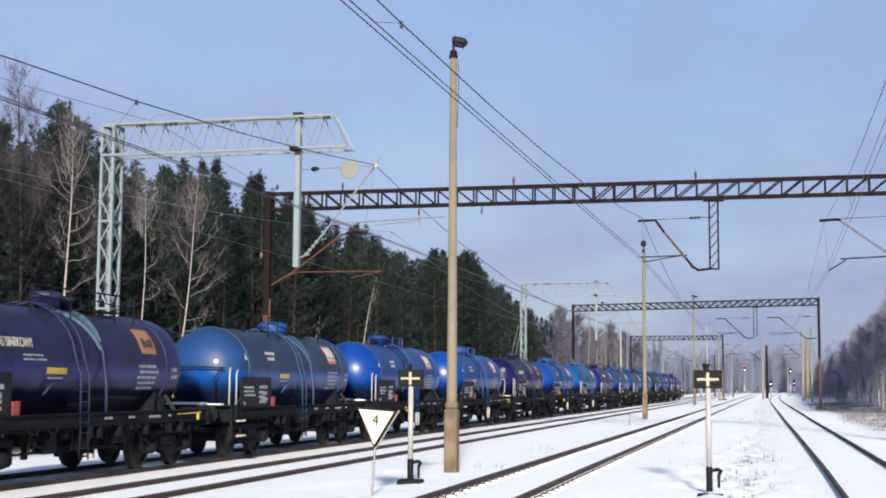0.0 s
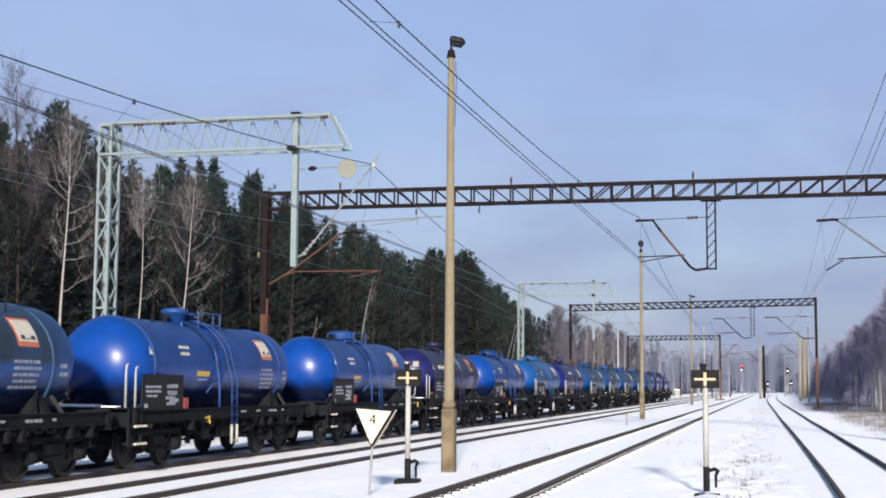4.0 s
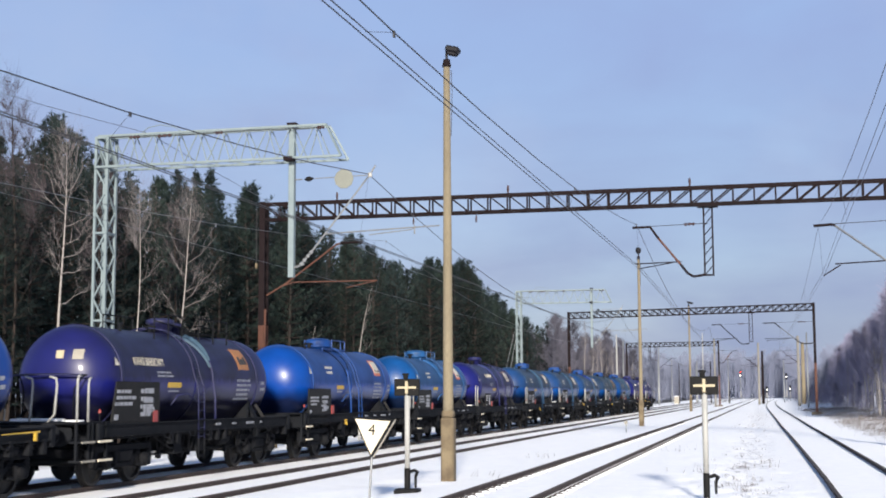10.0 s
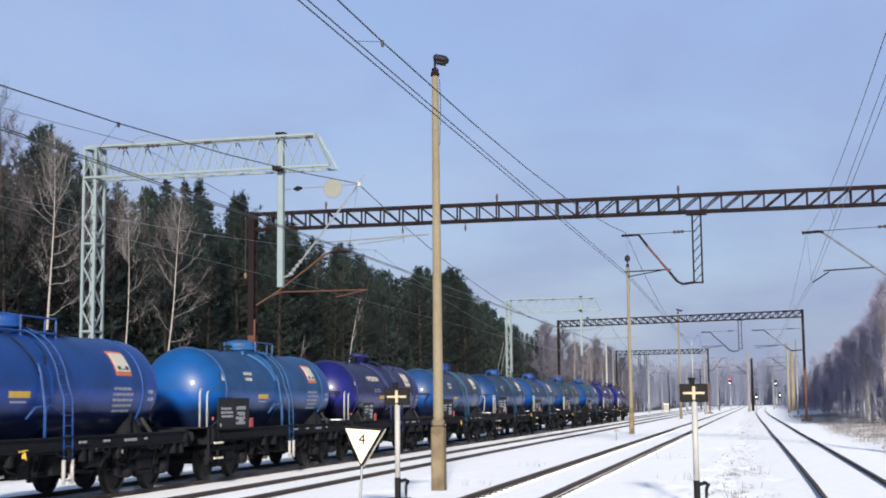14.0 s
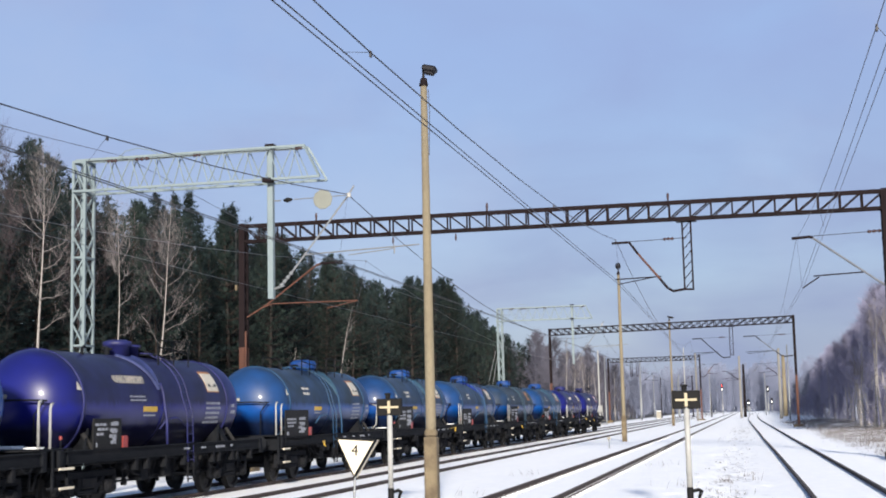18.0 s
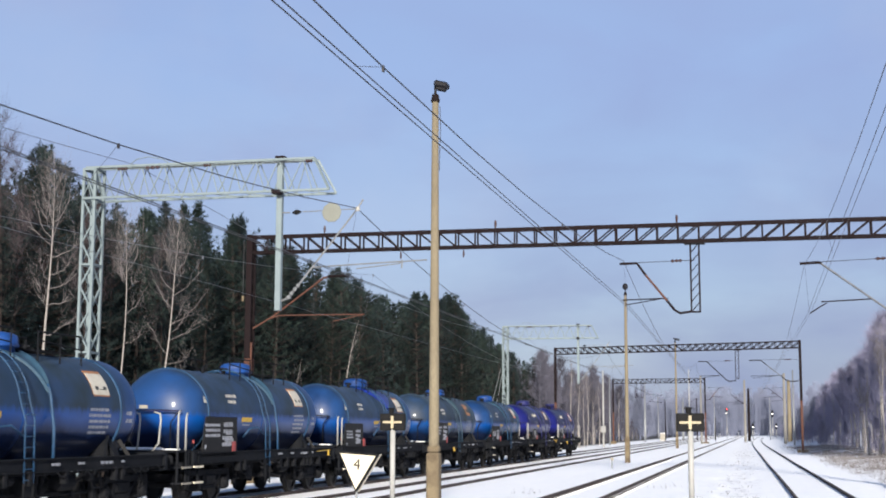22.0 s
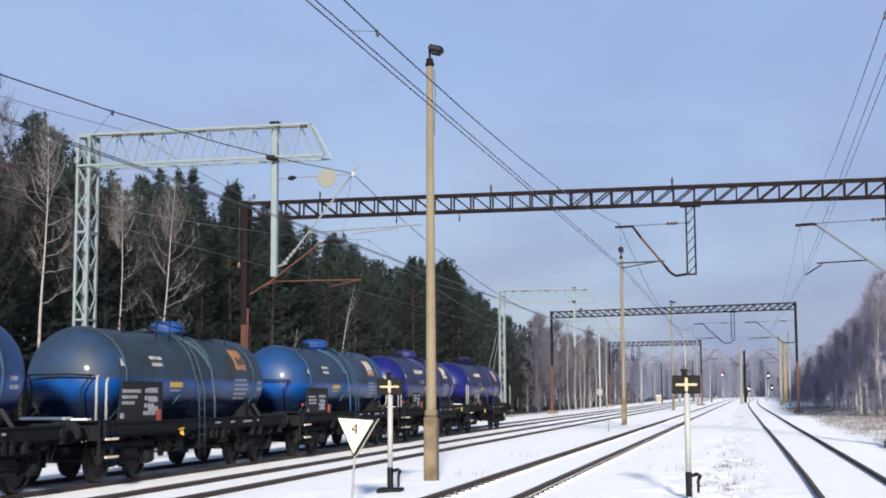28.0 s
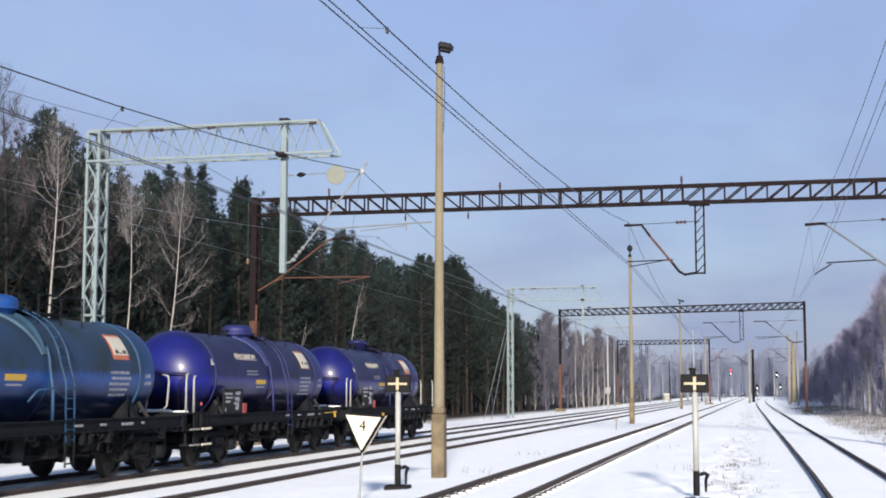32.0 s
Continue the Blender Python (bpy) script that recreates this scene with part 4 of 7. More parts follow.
def shunt_disc(x, y, deep=0.0):
    """A black board with a pale cross on a white post, and a small lever stand at its foot."""
    p = thing("shunting_indicator", "black board with cream cross on a white post in snow", "railway indicator", "shunting indicators", at=(x, y, 0))
    bm = B()
    tube(bm, [(0, 0, 0.32), (0, 0, 1.76)], 0.052, 12)
    part("post", bm, WHITE_PAINT, p, "white painted tube post", smooth=True)
    bm = B()
    box(bm, -0.25, 0.25, -0.05, 0.05, 1.73, 2.06, bevel=0.012)
    part("board", bm, BLACK_PAINT, p)
    for n, (a, b, c, d) in enumerate(((-0.19, 0.19, 1.872, 1.914), (-0.026, 0.026, 1.775, 2.015))):
        bm = B()
        box(bm, a, b, -0.062 - 0.003 * n, -0.048, c, d)
        part("cross_bar", bm, CROSS_PAINT, p, "cream reflective bar")
    bm = B()
    lathe(bm, [(0.045, 2.06), (0.05, 2.08), (0.05, 2.13), (0.075, 2.14), (0.06, 2.17)], "z", (-0.03, 0, 0), 10)
    part("lantern_cap", bm, BLACK_PAINT, p)
    bm = B()
    tube(bm, [(0, 0, -0.1), (0, 0, 0.34)], 0.06, 10)
    part("post_sleeve", bm, BLACK_PAINT, p)
    bm = B()
    box(bm, -0.22, 0.24, -0.16, 0.16, -0.2 - deep, -0.05 - deep, bevel=0.02)
    box(bm, -0.22, -0.05, -0.2, 0.2, -0.2 - deep, -0.07 - deep)
    part("base_plate", bm, BLACK_PAINT, p)
    bm = B()
    tube(bm, [(0.05, 0, 0.27), (0.15, 0, 0.30), (0.20, 0, 0.27), (0.165, 0, 0.18), (0.165, 0, -0.03)], [0.03, 0.035, 0.04, 0.028, 0.022], 8)
    part("lever", bm, BLACK_PAINT, p)
    return p


shunt_disc(-6.78, 25.45)
shunt_disc(-1.06, 24.72, 0.09)


def track_marker(x, y):
    p = thing("track_marker", "cream black-rimmed triangle sign numbered 4 on a leaning post", "railway sign", at=(x, y, 0), turn=-10)
    lean = pose(0, 0, 0, 0, 3.5, 0)
    bm = B()
    tube(bm, [lean @ Vector((0, 0.03, -0.2)), lean @ Vector((0, 0.03, 1.25))], 0.021, 8)
    part("post", bm, STEEL_GREY, p)

    def tri(w, h, y0, y1, dz):
        bm = B()
        pts = [(-w, 1.36 - dz), (w, 1.36 - dz), (0, 1.36 - dz - h)]
        front = [bm.verts.new(lean @ Vector((a, y0, b))) for a, b in pts]
        back = [bm.verts.new(lean @ Vector((a, y1, b))) for a, b in pts]
        bm.faces.new(front)
        bm.faces.new(back[::-1])
        for i in range(3):
            bm.faces.new((front[i], front[(i + 1) % 3], back[(i + 1) % 3], back[i]))
        bmesh.ops.recalc_face_normals(bm, faces=bm.faces)
        return bm

    part("rim", tri(0.385, 0.67, -0.012, 0.055, 0.0), BLACK_PAINT, p, "black rim")
    part("back_plate", tri(0.38, 0.66, 0.058, 0.13, 0.004), CREAM_PAINT, p, "pale back plate")
    part("face", tri(0.335, 0.585, -0.02, 0.0, 0.032), CREAM_PAINT, p, "cream face")
    me = text_mesh("4", 0.27)
    me.materials.append(BLACK_PAINT)
    me.name = "numeral"
    again("numeral", me, p, lean @ pose(0.0, -0.024, 1.155, 90, 0, 0))
    return p


track_marker(-6.62, 22.29)


def light_signal(x, y, top, lit, label):
    p = thing("light_signal", label, "railway signal", "light signals", at=(x, y, 0))
    bm = B()
    tube(bm, [(0, 0, -0.3), (0, 0, top)], 0.08, 8)
    part("post", bm, STEEL_GREY, p)
    bm = B()
    box(bm, -0.22, 0.22, -0.12, 0.12, top - 0.1, top + 1.4, bevel=0.08)
    part("head", bm, BLACK_PAINT, p)
    for dz, mat in lit:
        bm = B()
        lathe(bm, [(0.11, 0.0), (0.11, -0.05), (0.04, -0.07)], "y", (0, -0.12, top + dz), 12)
        part("lens", bm, mat, p)
    bm = B()
    box(bm, -0.09, 0.09, -0.1, -0.08, 0.9, 2.4)
    part("plate", bm, WHITE_PAINT, p)
    return p


light_signal(-5.56, 330, 5.75, ((1.1, SIGNAL_RED), (0.2, SIGNAL_WHITE)), "grey signal post with a lit red lamp above a white one")
light_signal(0.42, 300, 1.9, ((0.6, SIGNAL_WHITE),), "low signal with one lit white lamp")
light_signal(4.75, 310, 4.85, ((0.6, SIGNAL_WHITE),), "slim grey signal post with a lit white lamp")
light_signal(5.67, 320, 2.2, ((0.6, SIGNAL_WHITE),), "small signal with a lit white lamp")


marker = thing("ground_marker", "small white stake in the snow between tracks", "marker stake", at=(-6.6, 66.0, 0))
stake = B()
tube(stake, [(0, 0, -0.2), (0, 0, 0.32)], 0.03, 6)
part("stake", stake, STEEL_GREY, marker)
stake = B()
box(stake, -0.08, 0.08, -0.015, 0.015, 0.3, 0.44)
part("plate", stake, PLATE_DULL, marker)


def plain_mast(x, y, top, material, label, r=0.16, arm=0):
    p = thing("line_mast", label, "mast", "far masts", at=(x, y, 0))
    bm = B()
    lathe(bm, [(r, -0.4), (r, 0.5), (r * 0.7, top)], "z", (0, 0, 0), 10)
    part("post", bm, material, p, smooth=True)
    if material is WHITE_PAINT and r > 0.095:
        bm = B()
        box(bm, -0.28, 0.28, -0.2, -0.1, 1.5, 2.2, bevel=0.02)
        part("cabinet", bm, WHITE_PAINT, p)
    if arm:
        bm = B()
        tube(bm, [(0, 0, 6.0), (arm * 2.2, 0, 7.7), (arm * 2.9, 0, 7.7)], 0.04)
        tube(bm, [(0, 0, 7.8), (arm * 2.2, 0, 7.7)], 0.02)
        tube(bm, [(arm * 0.8, 0, 6.6), (arm * 2.9, 0, 6.4)], 0.03)
        part("bracket", bm, STEEL_BROWN, p)
    return p


for mx, my, top, mat, r, arm in ((-6.75, 193, 9.4, CONCRETE_HAZED, 0.15, 0), (-9.27, 214, 11.2, WHITE_PAINT, 0.09, 0), (-0.9, 232, 10.2, CONCRETE_HAZED, 0.22, -1), (-0.3, 246, 9.2, STEEL_BROWN, 0.26, -1),
                                 (4.70, 196, 9.8, CONCRETE_HAZED, 0.24, -1), (6.02, 222, 9.8, CONCRETE, 0.36, -1), (5.3, 176, 9.4, STEEL_GREY, 0.12, 0),
                                 (-16.1, 152, 8.4, WHITE_PAINT, 0.10, 0), (-17.8, 176, 8.6, STEEL_GREY, 0.1, 0), (-12.5, 262, 8.0, STEEL_GREY, 0.14, 1), (-14.5, 300, 8.0, STEEL_GREY, 0.14, 1), (-10.2, 268, 8.0, STEEL_BROWN, 0.12, 0),
                                 (-18.2, 240, 7.7, STEEL_GREY, 0.10, 0), (-17.3, 230, 9.8, STEEL_GREY, 0.12, 1), (-15.78, 260, 7.6, STEEL_BROWN, 0.10, 0), (-6.5, 260, 4.2, STEEL_BROWN, 0.10, 0), (-17.8, 270, 8.4, STEEL_GREY, 0.10, 0), (3.8, 280, 8.4, STEEL_GREY, 0.12, 0), (-7.4, 290, 9.8, STEEL_GREY, 0.10, 0)):
    plain_mast(mx, my, top, mat, {"hazed_concrete": "weathered concrete mast, coloured grey for haze, beside the snowy track", "weathered_concrete": "weathered concrete mast beside the snowy track", "brown_painted_steel": "dark brown steel mast beside the snowy track", "galvanised_steel": "grey steel mast beside the snowy track", "white_paint": "slender white mast beside the railway line"}[mat.name], r, arm)


cabinet = thing("relay_cabinet", "white relay cabinet standing in snow beside the tracks", "cabinet", at=(-15.74, 250, 0))
body = B()
box(body, -0.45, 0.45, -0.3, 0.3, -0.3, 1.25, bevel=0.04)
part("body", body, WHITE_PAINT, cabinet)
body = B()
box(body, -0.52, 0.52, -0.38, 0.38, 1.25, 1.33, bevel=0.03)
part("roof", body, SNOW_CAP, cabinet, "snow on its roof")
body = B()
box(body, -0.38, 0.38, -0.32, -0.302, 0.1, 1.12)
part("door", body, PLATE_DULL, cabinet)


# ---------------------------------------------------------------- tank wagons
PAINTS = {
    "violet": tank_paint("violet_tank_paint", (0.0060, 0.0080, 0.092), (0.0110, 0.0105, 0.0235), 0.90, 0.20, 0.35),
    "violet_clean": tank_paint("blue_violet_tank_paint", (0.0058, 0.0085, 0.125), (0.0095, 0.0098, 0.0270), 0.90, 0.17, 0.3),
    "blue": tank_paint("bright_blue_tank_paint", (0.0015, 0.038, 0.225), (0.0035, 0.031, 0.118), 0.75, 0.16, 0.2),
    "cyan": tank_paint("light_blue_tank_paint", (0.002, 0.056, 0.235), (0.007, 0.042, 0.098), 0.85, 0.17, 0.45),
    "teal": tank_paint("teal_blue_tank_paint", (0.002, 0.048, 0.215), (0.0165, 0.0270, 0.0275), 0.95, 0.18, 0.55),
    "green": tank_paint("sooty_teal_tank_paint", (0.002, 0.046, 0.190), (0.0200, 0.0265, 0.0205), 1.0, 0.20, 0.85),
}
TRIM = {k: surface(k + "_trim_paint", c, 0.58, dark=tuple(q * 0.45 for q in c), grain=5, amount=0.8) for k, c in (
    ("violet", (0.010, 0.0115, 0.060)), ("violet_clean", (0.009, 0.0115, 0.092)), ("blue", (0.003, 0.046, 0.21)), ("cyan", (0.008, 0.070, 0.21)), ("teal", (0.010, 0.055, 0.13)), ("green", (0.014, 0.042, 0.075)))}
WORDS = {"violet": "dark violet tank wagon, sooty on top, on a black chassis", "violet_clean": "blue-violet tank wagon with white lettering on a black chassis",
         "blue": "bright blue tank wagon with orange plate on a black chassis", "cyan": "light blue tank wagon with dusty top on a black chassis",
         "teal": "teal-blue tank wagon with sooty top on a black chassis", "green": "grimy dark teal tank wagon with orange plate, black chassis"}
APRON = {k: surface(k + "_dusty_apron", c, 0.6, dark=tuple(q * 0.5 for q in c), grain=4, amount=0.8) for k, c in (
    ("violet", (0.045, 0.085, 0.125)), ("violet_clean", (0.020, 0.030, 0.11)), ("blue", (0.006, 0.050, 0.19)), ("cyan", (0.010, 0.070, 0.20)), ("teal", (0.022, 0.062, 0.105)), ("green", (0.022, 0.050, 0.072)))}
REPAINT = surface("bright_blue_repaint", (0.010, 0.034, 0.29), 0.45, dark=(0.008, 0.026, 0.20), grain=3, amount=0.6)
TANK_R, TANK_Z, TANK_A, TANK_B = 1.09, 2.10, -4.68, 4.80
CACHE = {}


def cached(key, build, material, smooth=False):
    if key not in CACHE:
        CACHE[key] = finish(key[0], build(), material, smooth)
    return CACHE[key]


def tank_shell():
    prof = [(0.02, TANK_A)]
    for i in range(1, 10):
        a = math.pi / 2 * i / 9
        prof.append((TANK_R * math.sin(a) ** 0.94, TANK_A + 0.72 * (1 - math.cos(a))))
    for y in (TANK_A + 0.76, -3.2, -2.0, -0.5, 1.0, 2.5, TANK_B - 0.76):
        prof.append((TANK_R, y))
    for i in range(9, 0, -1):
        a = math.pi / 2 * i / 9
        prof.append((TANK_R * math.sin(a) ** 0.94, TANK_B - 0.72 * (1 - math.cos(a))))
    prof.append((0.02, TANK_B))
    return lathe(B(), prof, "y", (0, 0, TANK_Z), 48)


def hoop(y, w=0.09, t=0.022):
    r = TANK_R
    return lambda: lathe(B(), [(r - 0.01, y - w / 2), (r + t, y - w / 2 + 0.012), (r + t, y + w / 2 - 0.012), (r - 0.01, y + w / 2)], "y", (0, 0, TANK_Z), 48)


def on_tank(y0, y1, a0, a1, lift, n=5):
    """A plate bent to the barrel: from y0 to y1 and from angle a0 to a1 above the horizontal."""
    bm = B()
    r0, r1 = TANK_R + 0.003, TANK_R + lift
    rings = []
    for i in range(n + 1):
        a = radians(a0 + (a1 - a0) * i / n)
        c, s = math.cos(a), math.sin(a)
        rings.append([bm.verts.new((r * c, y, TANK_Z + r * s)) for r, y in ((r0, y0), (r1, y0), (r1, y1), (r0, y1))])
    for a, b in zip(rings, rings[1:]):
        for k in range(4):
            bm.faces.new((a[k], a[(k + 1) % 4], b[(k + 1) % 4], b[k]))
    bm.faces.new(rings[0])
    bm.faces.new(rings[-1][::-1])
    bmesh.ops.recalc_face_normals(bm, faces=bm.faces)
    return bm


def round_tank(a0, a1, y, lift, n=10):
    return [((TANK_R + lift) * math.cos(radians(a0 + (a1 - a0) * i / n)), y, TANK_Z + (TANK_R + lift) * math.sin(radians(a0 + (a1 - a0) * i / n))) for i in range(n + 1)]


def ladder(y, s=1):
    bm = B()
    for dy in (-0.16, 0.16):
        pts = [(a * s, b + dy, c) for a, b, c in round_tank(88, 8, y, 0.10)]
        pts += [(1.30 * s, y + dy, 1.9), (1.32 * s, y + dy, 0.78)]
        tube(bm, pts, 0.015, 6)
    for i in range(13):
        z = 0.85 + i * 0.19
        x = 1.31 if z < 2.0 else math.sqrt(max(0.05, (TANK_R + 0.10) ** 2 - (z - TANK_Z) ** 2))
        tube(bm, [(x * s, y - 0.16, z), (x * s, y + 0.16, z)], 0.010, 5)
    return bm


def wheelset():
    bm = B()
    for s in (-1, 1):
        lathe(bm, [(0.08, s * 0.66), (0.16, s * 0.665), (0.17, s * 0.70), (0.36, s * 0.715), (0.375, s * 0.685), (0.485, s * 0.685), (0.488, s * 0.712), (0.462, s * 0.73), (0.455, s * 0.82), (0.38, s * 0.82), (0.365, s * 0.765), (0.17, s * 0.775), (0.13, s * 0.86), (0.08, s * 0.87)], "x", (0, 0, 0), 28)
        lathe(bm, [(0.065, s * 0.87), (0.065, s * 1.02)], "x", (0, 0, 0), 10)
        for k in range(4):
            a = k * math.pi / 2
            box(bm, s * 0.762 - 0.012, s * 0.762 + 0.022, math.cos(a) * 0.27 - 0.035, math.cos(a) * 0.27 + 0.035, math.sin(a) * 0.27 - 0.035, math.sin(a) * 0.27 + 0.035)
    lathe(bm, [(0.085, -0.66), (0.075, -0.3), (0.075, 0.3), (0.085, 0.66)], "x", (0, 0, 0), 12)
    return bm


def bogie_side():
    bm = B()
    box(bm, -0.05, 0.05, -1.25, 1.25, 0.16, 0.30, bevel=0.02)
    for s in (-1, 1):
        box(bm, -0.07, 0.07, s * 0.34 - 0.06, s * 0.34 + 0.06, -0.12, 0.18, bevel=0.02)
        box(bm, -0.06, 0.06, s * 1.18 - 0.07, s * 1.18 + 0.07, -0.14, 0.2, bevel=0.02)
        bar(bm, (0, s * 0.34, -0.1), (0, s * 0.72, 0.18), 0.09)
    box(bm, -0.06, 0.06, -0.42, 0.42, -0.16, -0.06, bevel=0.02)
    box(bm, -0.09, 0.09, -0.28, 0.28, -0.05, 0.18, bevel=0.03)
    return bm


def axle_box():
    bm = B()
    box(bm, -0.11, 0.12, -0.15, 0.15, -0.15, 0.14, bevel=0.04)
    lathe(bm, [(0.11, 0.11), (0.11, 0.16), (0.06, 0.18)], "x", (0, 0, 0), 12)
    box(bm, -0.08, 0.08, -0.31, 0.31, -0.13, -0.07, bevel=0.015)
    return bm


def coil_spring():
    bm = B()
    pts = [(0.065 * math.cos(a), 0.065 * math.sin(a), -0.07 + 0.25 * a / (10 * math.pi)) for a in (k * math.pi / 4 for k in range(41))]
    tube(bm, pts, 0.017, 5)
    return bm


def handrail(x, y, z0, z1, hook):
    return tube(B(), [(x, y, z0), (x, y, z1 - 0.12), (x + hook[0] * 0.3, y + hook[1] * 0.3, z1 - 0.03), (x + hook[0], y + hook[1], z1)], 0.022, 8)


def text_bars(bm, x, y0, y1, z0, z1, rows, rnd, flat=True):
    """Lines of small bars for lettering too small to read."""
    h = (z1 - z0) / rows
    for r in range(rows):
        y = y0 + rnd.random() * 0.1
        end = y1 - rnd.random() * (y1 - y0) * 0.35
        while y < end:
            w = 0.06 + rnd.random() * 0.13
            box(bm, x, x + 0.004, y, min(y + w, y1), z0 + r * h + h * 0.25, z0 + r * h + h * 0.8)
            y += w + 0.035
    return bm


def curved_bars(y0, y1, a0, a1, rows, rnd):
    bm = B()
    h = (a1 - a0) / rows
    for r in range(rows):
        pad = rnd.random() * 0.3 * (y1 - y0) / 2
        y = y0 + pad
        while y < y1 - pad:
            w = 0.05 + rnd.random() * 0.14 if rows > 1 else y1 - pad - y
            lo, hi = radians(a0 + r * h + h * 0.25), radians(a0 + r * h + h * 0.75)
            rr = TANK_R + 0.007
            q = [bm.verts.new((rr * math.cos(a), yy, TANK_Z + rr * math.sin(a))) for a, yy in ((lo, y), (lo, y + w), (hi, y + w), (hi, y))]
            bm.faces.new(q)
            y += w + 0.03
    return bm


wheel_rows = []        # the wheelsets, to be turned as their wagon rolls


def build_bogie(parent, y):
    b = new("bogie")
    b.parent = parent
    b.matrix_basis = pose(0, y, 0.46)
    b.empty_display_size = 0.2
    for s in (-1, 1):
        again("side_frame", cached(("side_frame",), bogie_side, BOGIE), b, pose(s * 1.0, 0, 0.04))
        for w in (-0.85, 0.85):
            again("axle_box", cached(("axle_box",), axle_box, BOGIE), b, pose(s * 1.0, w, 0, 0, 0, 0 if s > 0 else 180))
            for d in (-0.24, 0.24):
                again("coil_spring", cached(("coil_spring",), coil_spring, BOGIE), b, pose(s * 1.0, w + d, -0.01))
    def bolster():
        bm = B()
        box(bm, -1.0, 1.0, -0.16, 0.16, 0.02, 0.26, bevel=0.03)
        box(bm, -0.9, 0.9, -1.24, -1.16, 0.1, 0.26)
        box(bm, -0.9, 0.9, 1.16, 1.24, 0.1, 0.26)
        for s in (-1, 1):
            for w in (-0.85, 0.85):
                box(bm, s * 0.70 - 0.05, s * 0.70 + 0.05, w + (0.5 if w < 0 else -0.5) - 0.03, w + (0.5 if w < 0 else -0.5) + 0.03, -0.2, 0.14)
        return bm
    again("bolster", cached(("bolster",), bolster, BOGIE), b)
    for w in (-0.85, 0.85):
        ws = again("wheelset", cached(("wheelset",), wheelset, WHEEL, False), b, pose(0, w, 0))
        wheel_rows.append((ws, w))
    return b


def chassis_frame():
    bm = B()
    for s in (-1, 1):
        box(bm, s * 1.26 - 0.04, s * 1.26 + 0.04, -5.30, 5.25, 0.98, 1.20)
        box(bm, s * 1.26 - 0.09, s * 1.26 + 0.09, -5.30, 5.25, 1.19, 1.215)
        box(bm, s * 1.26 - 0.09, s * 1.26 + 0.09, -5.30, 5.25, 0.965, 0.985)
        for k in range(12):
            y = -4.9 + k * 0.9
            box(bm, s * 1.24 - 0.06, s * 1.24 + 0.06, y - 0.02, y + 0.02, 0.99, 1.19)
    for y in (-5.25, 5.2):
        box(bm, -1.35, 1.35, y - 0.08, y + 0.08, 0.86, 1.24, bevel=0.02)
    box(bm, -0.3, 0.3, -5.2, 5.2, 0.92, 1.16)
    for y in (-3.68, 0.0, 3.68):
        box(bm, -1.25, 1.25, y - 0.15, y + 0.15, 0.96, 1.18)
    return bm


def platform():
    bm = B()
    box(bm, -1.3, 1.3, -5.55, -4.75, 1.235, 1.27)
    for s in (-1, 1):
        bar(bm, (s * 1.3, -5.5, 0.5), (s * 1.3, -5.5, 1.25), 0.05)
        bar(bm, (s * 1.3, -4.95, 0.5), (s * 1.3, -4.95, 1.25), 0.05)
    return bm


def under_gear():
    bm = B()
    lathe(bm, [(0.05, -0.62), (0.2, -0.55), (0.2, 0.55), (0.05, 0.62)], "y", (0.55, 0.75, 0.72), 14)
    lathe(bm, [(0.04, -0.2), (0.17, -0.18), (0.17, 0.18), (0.04, 0.2)], "y", (0.5, -0.9, 0.72), 14)
    for y in (-0.6, 0.2):
        box(bm, 0.3, 0.9, y, y + 0.05, 0.62, 0.98)
    tube(bm, [(0.2, -3.2, 0.62), (0.2, 3.2, 0.62)], 0.03)
    tube(bm, [(-0.35, -2.6, 0.7), (-0.35, 2.6, 0.66)], 0.025)
    tube(bm, [(1.2, -5.1, 0.93), (1.2, 5.0, 0.93)], 0.022)
    tube(bm, [(1.05, -2.4, 0.93), (1.0, -1.4, 0.6), (1.0, 1.2, 0.55), (1.0, 2.4, 0.9)], 0.02)
    box(bm, 0.85, 1.15, -0.35, 0.05, 0.52, 0.9, bevel=0.03)
    box(bm, -1.1, -0.7, -1.2, -0.5, 0.55, 0.95, bevel=0.03)
    lathe(bm, [(0.05, -0.5), (0.16, -0.45), (0.16, 0.45), (0.05, 0.5)], "y", (-0.7, 0.9, 0.72), 12)
    return bm


def saddle(y, side):
    def f():
        bm = B()
        for s in (side,):
            pts = [(s * 0.55, 1.2), (s * 1.22, 1.2), (s * 1.00, 1.56), (s * 0.80, 1.36)]
            a = [bm.verts.new((x, y - 0.11, z)) for x, z in pts]
            b = [bm.verts.new((x, y + 0.11, z)) for x, z in pts]
            bm.faces.new(a)
            bm.faces.new(b[::-1])
            for i in range(4):
                bm.faces.new((a[i], a[(i + 1) % 4], b[(i + 1) % 4], b[i]))
            bar(bm, (s * 1.2, y - 0.55, 1.2), (s * 1.04, y - 0.1, 1.6), 0.045)
        bmesh.ops.recalc_face_normals(bm, faces=bm.faces)
        return bm
    return f


def buffer_unit():
    bm = B()
    lathe(bm, [(0.12, 0), (0.12, 0.05), (0.085, 0.06), (0.085, 0.34), (0.065, 0.35), (0.065, 0.52), (0.22, 0.53), (0.23, 0.56), (0.15, 0.585)], "y", (0, 0, 0), 18)
    return bm


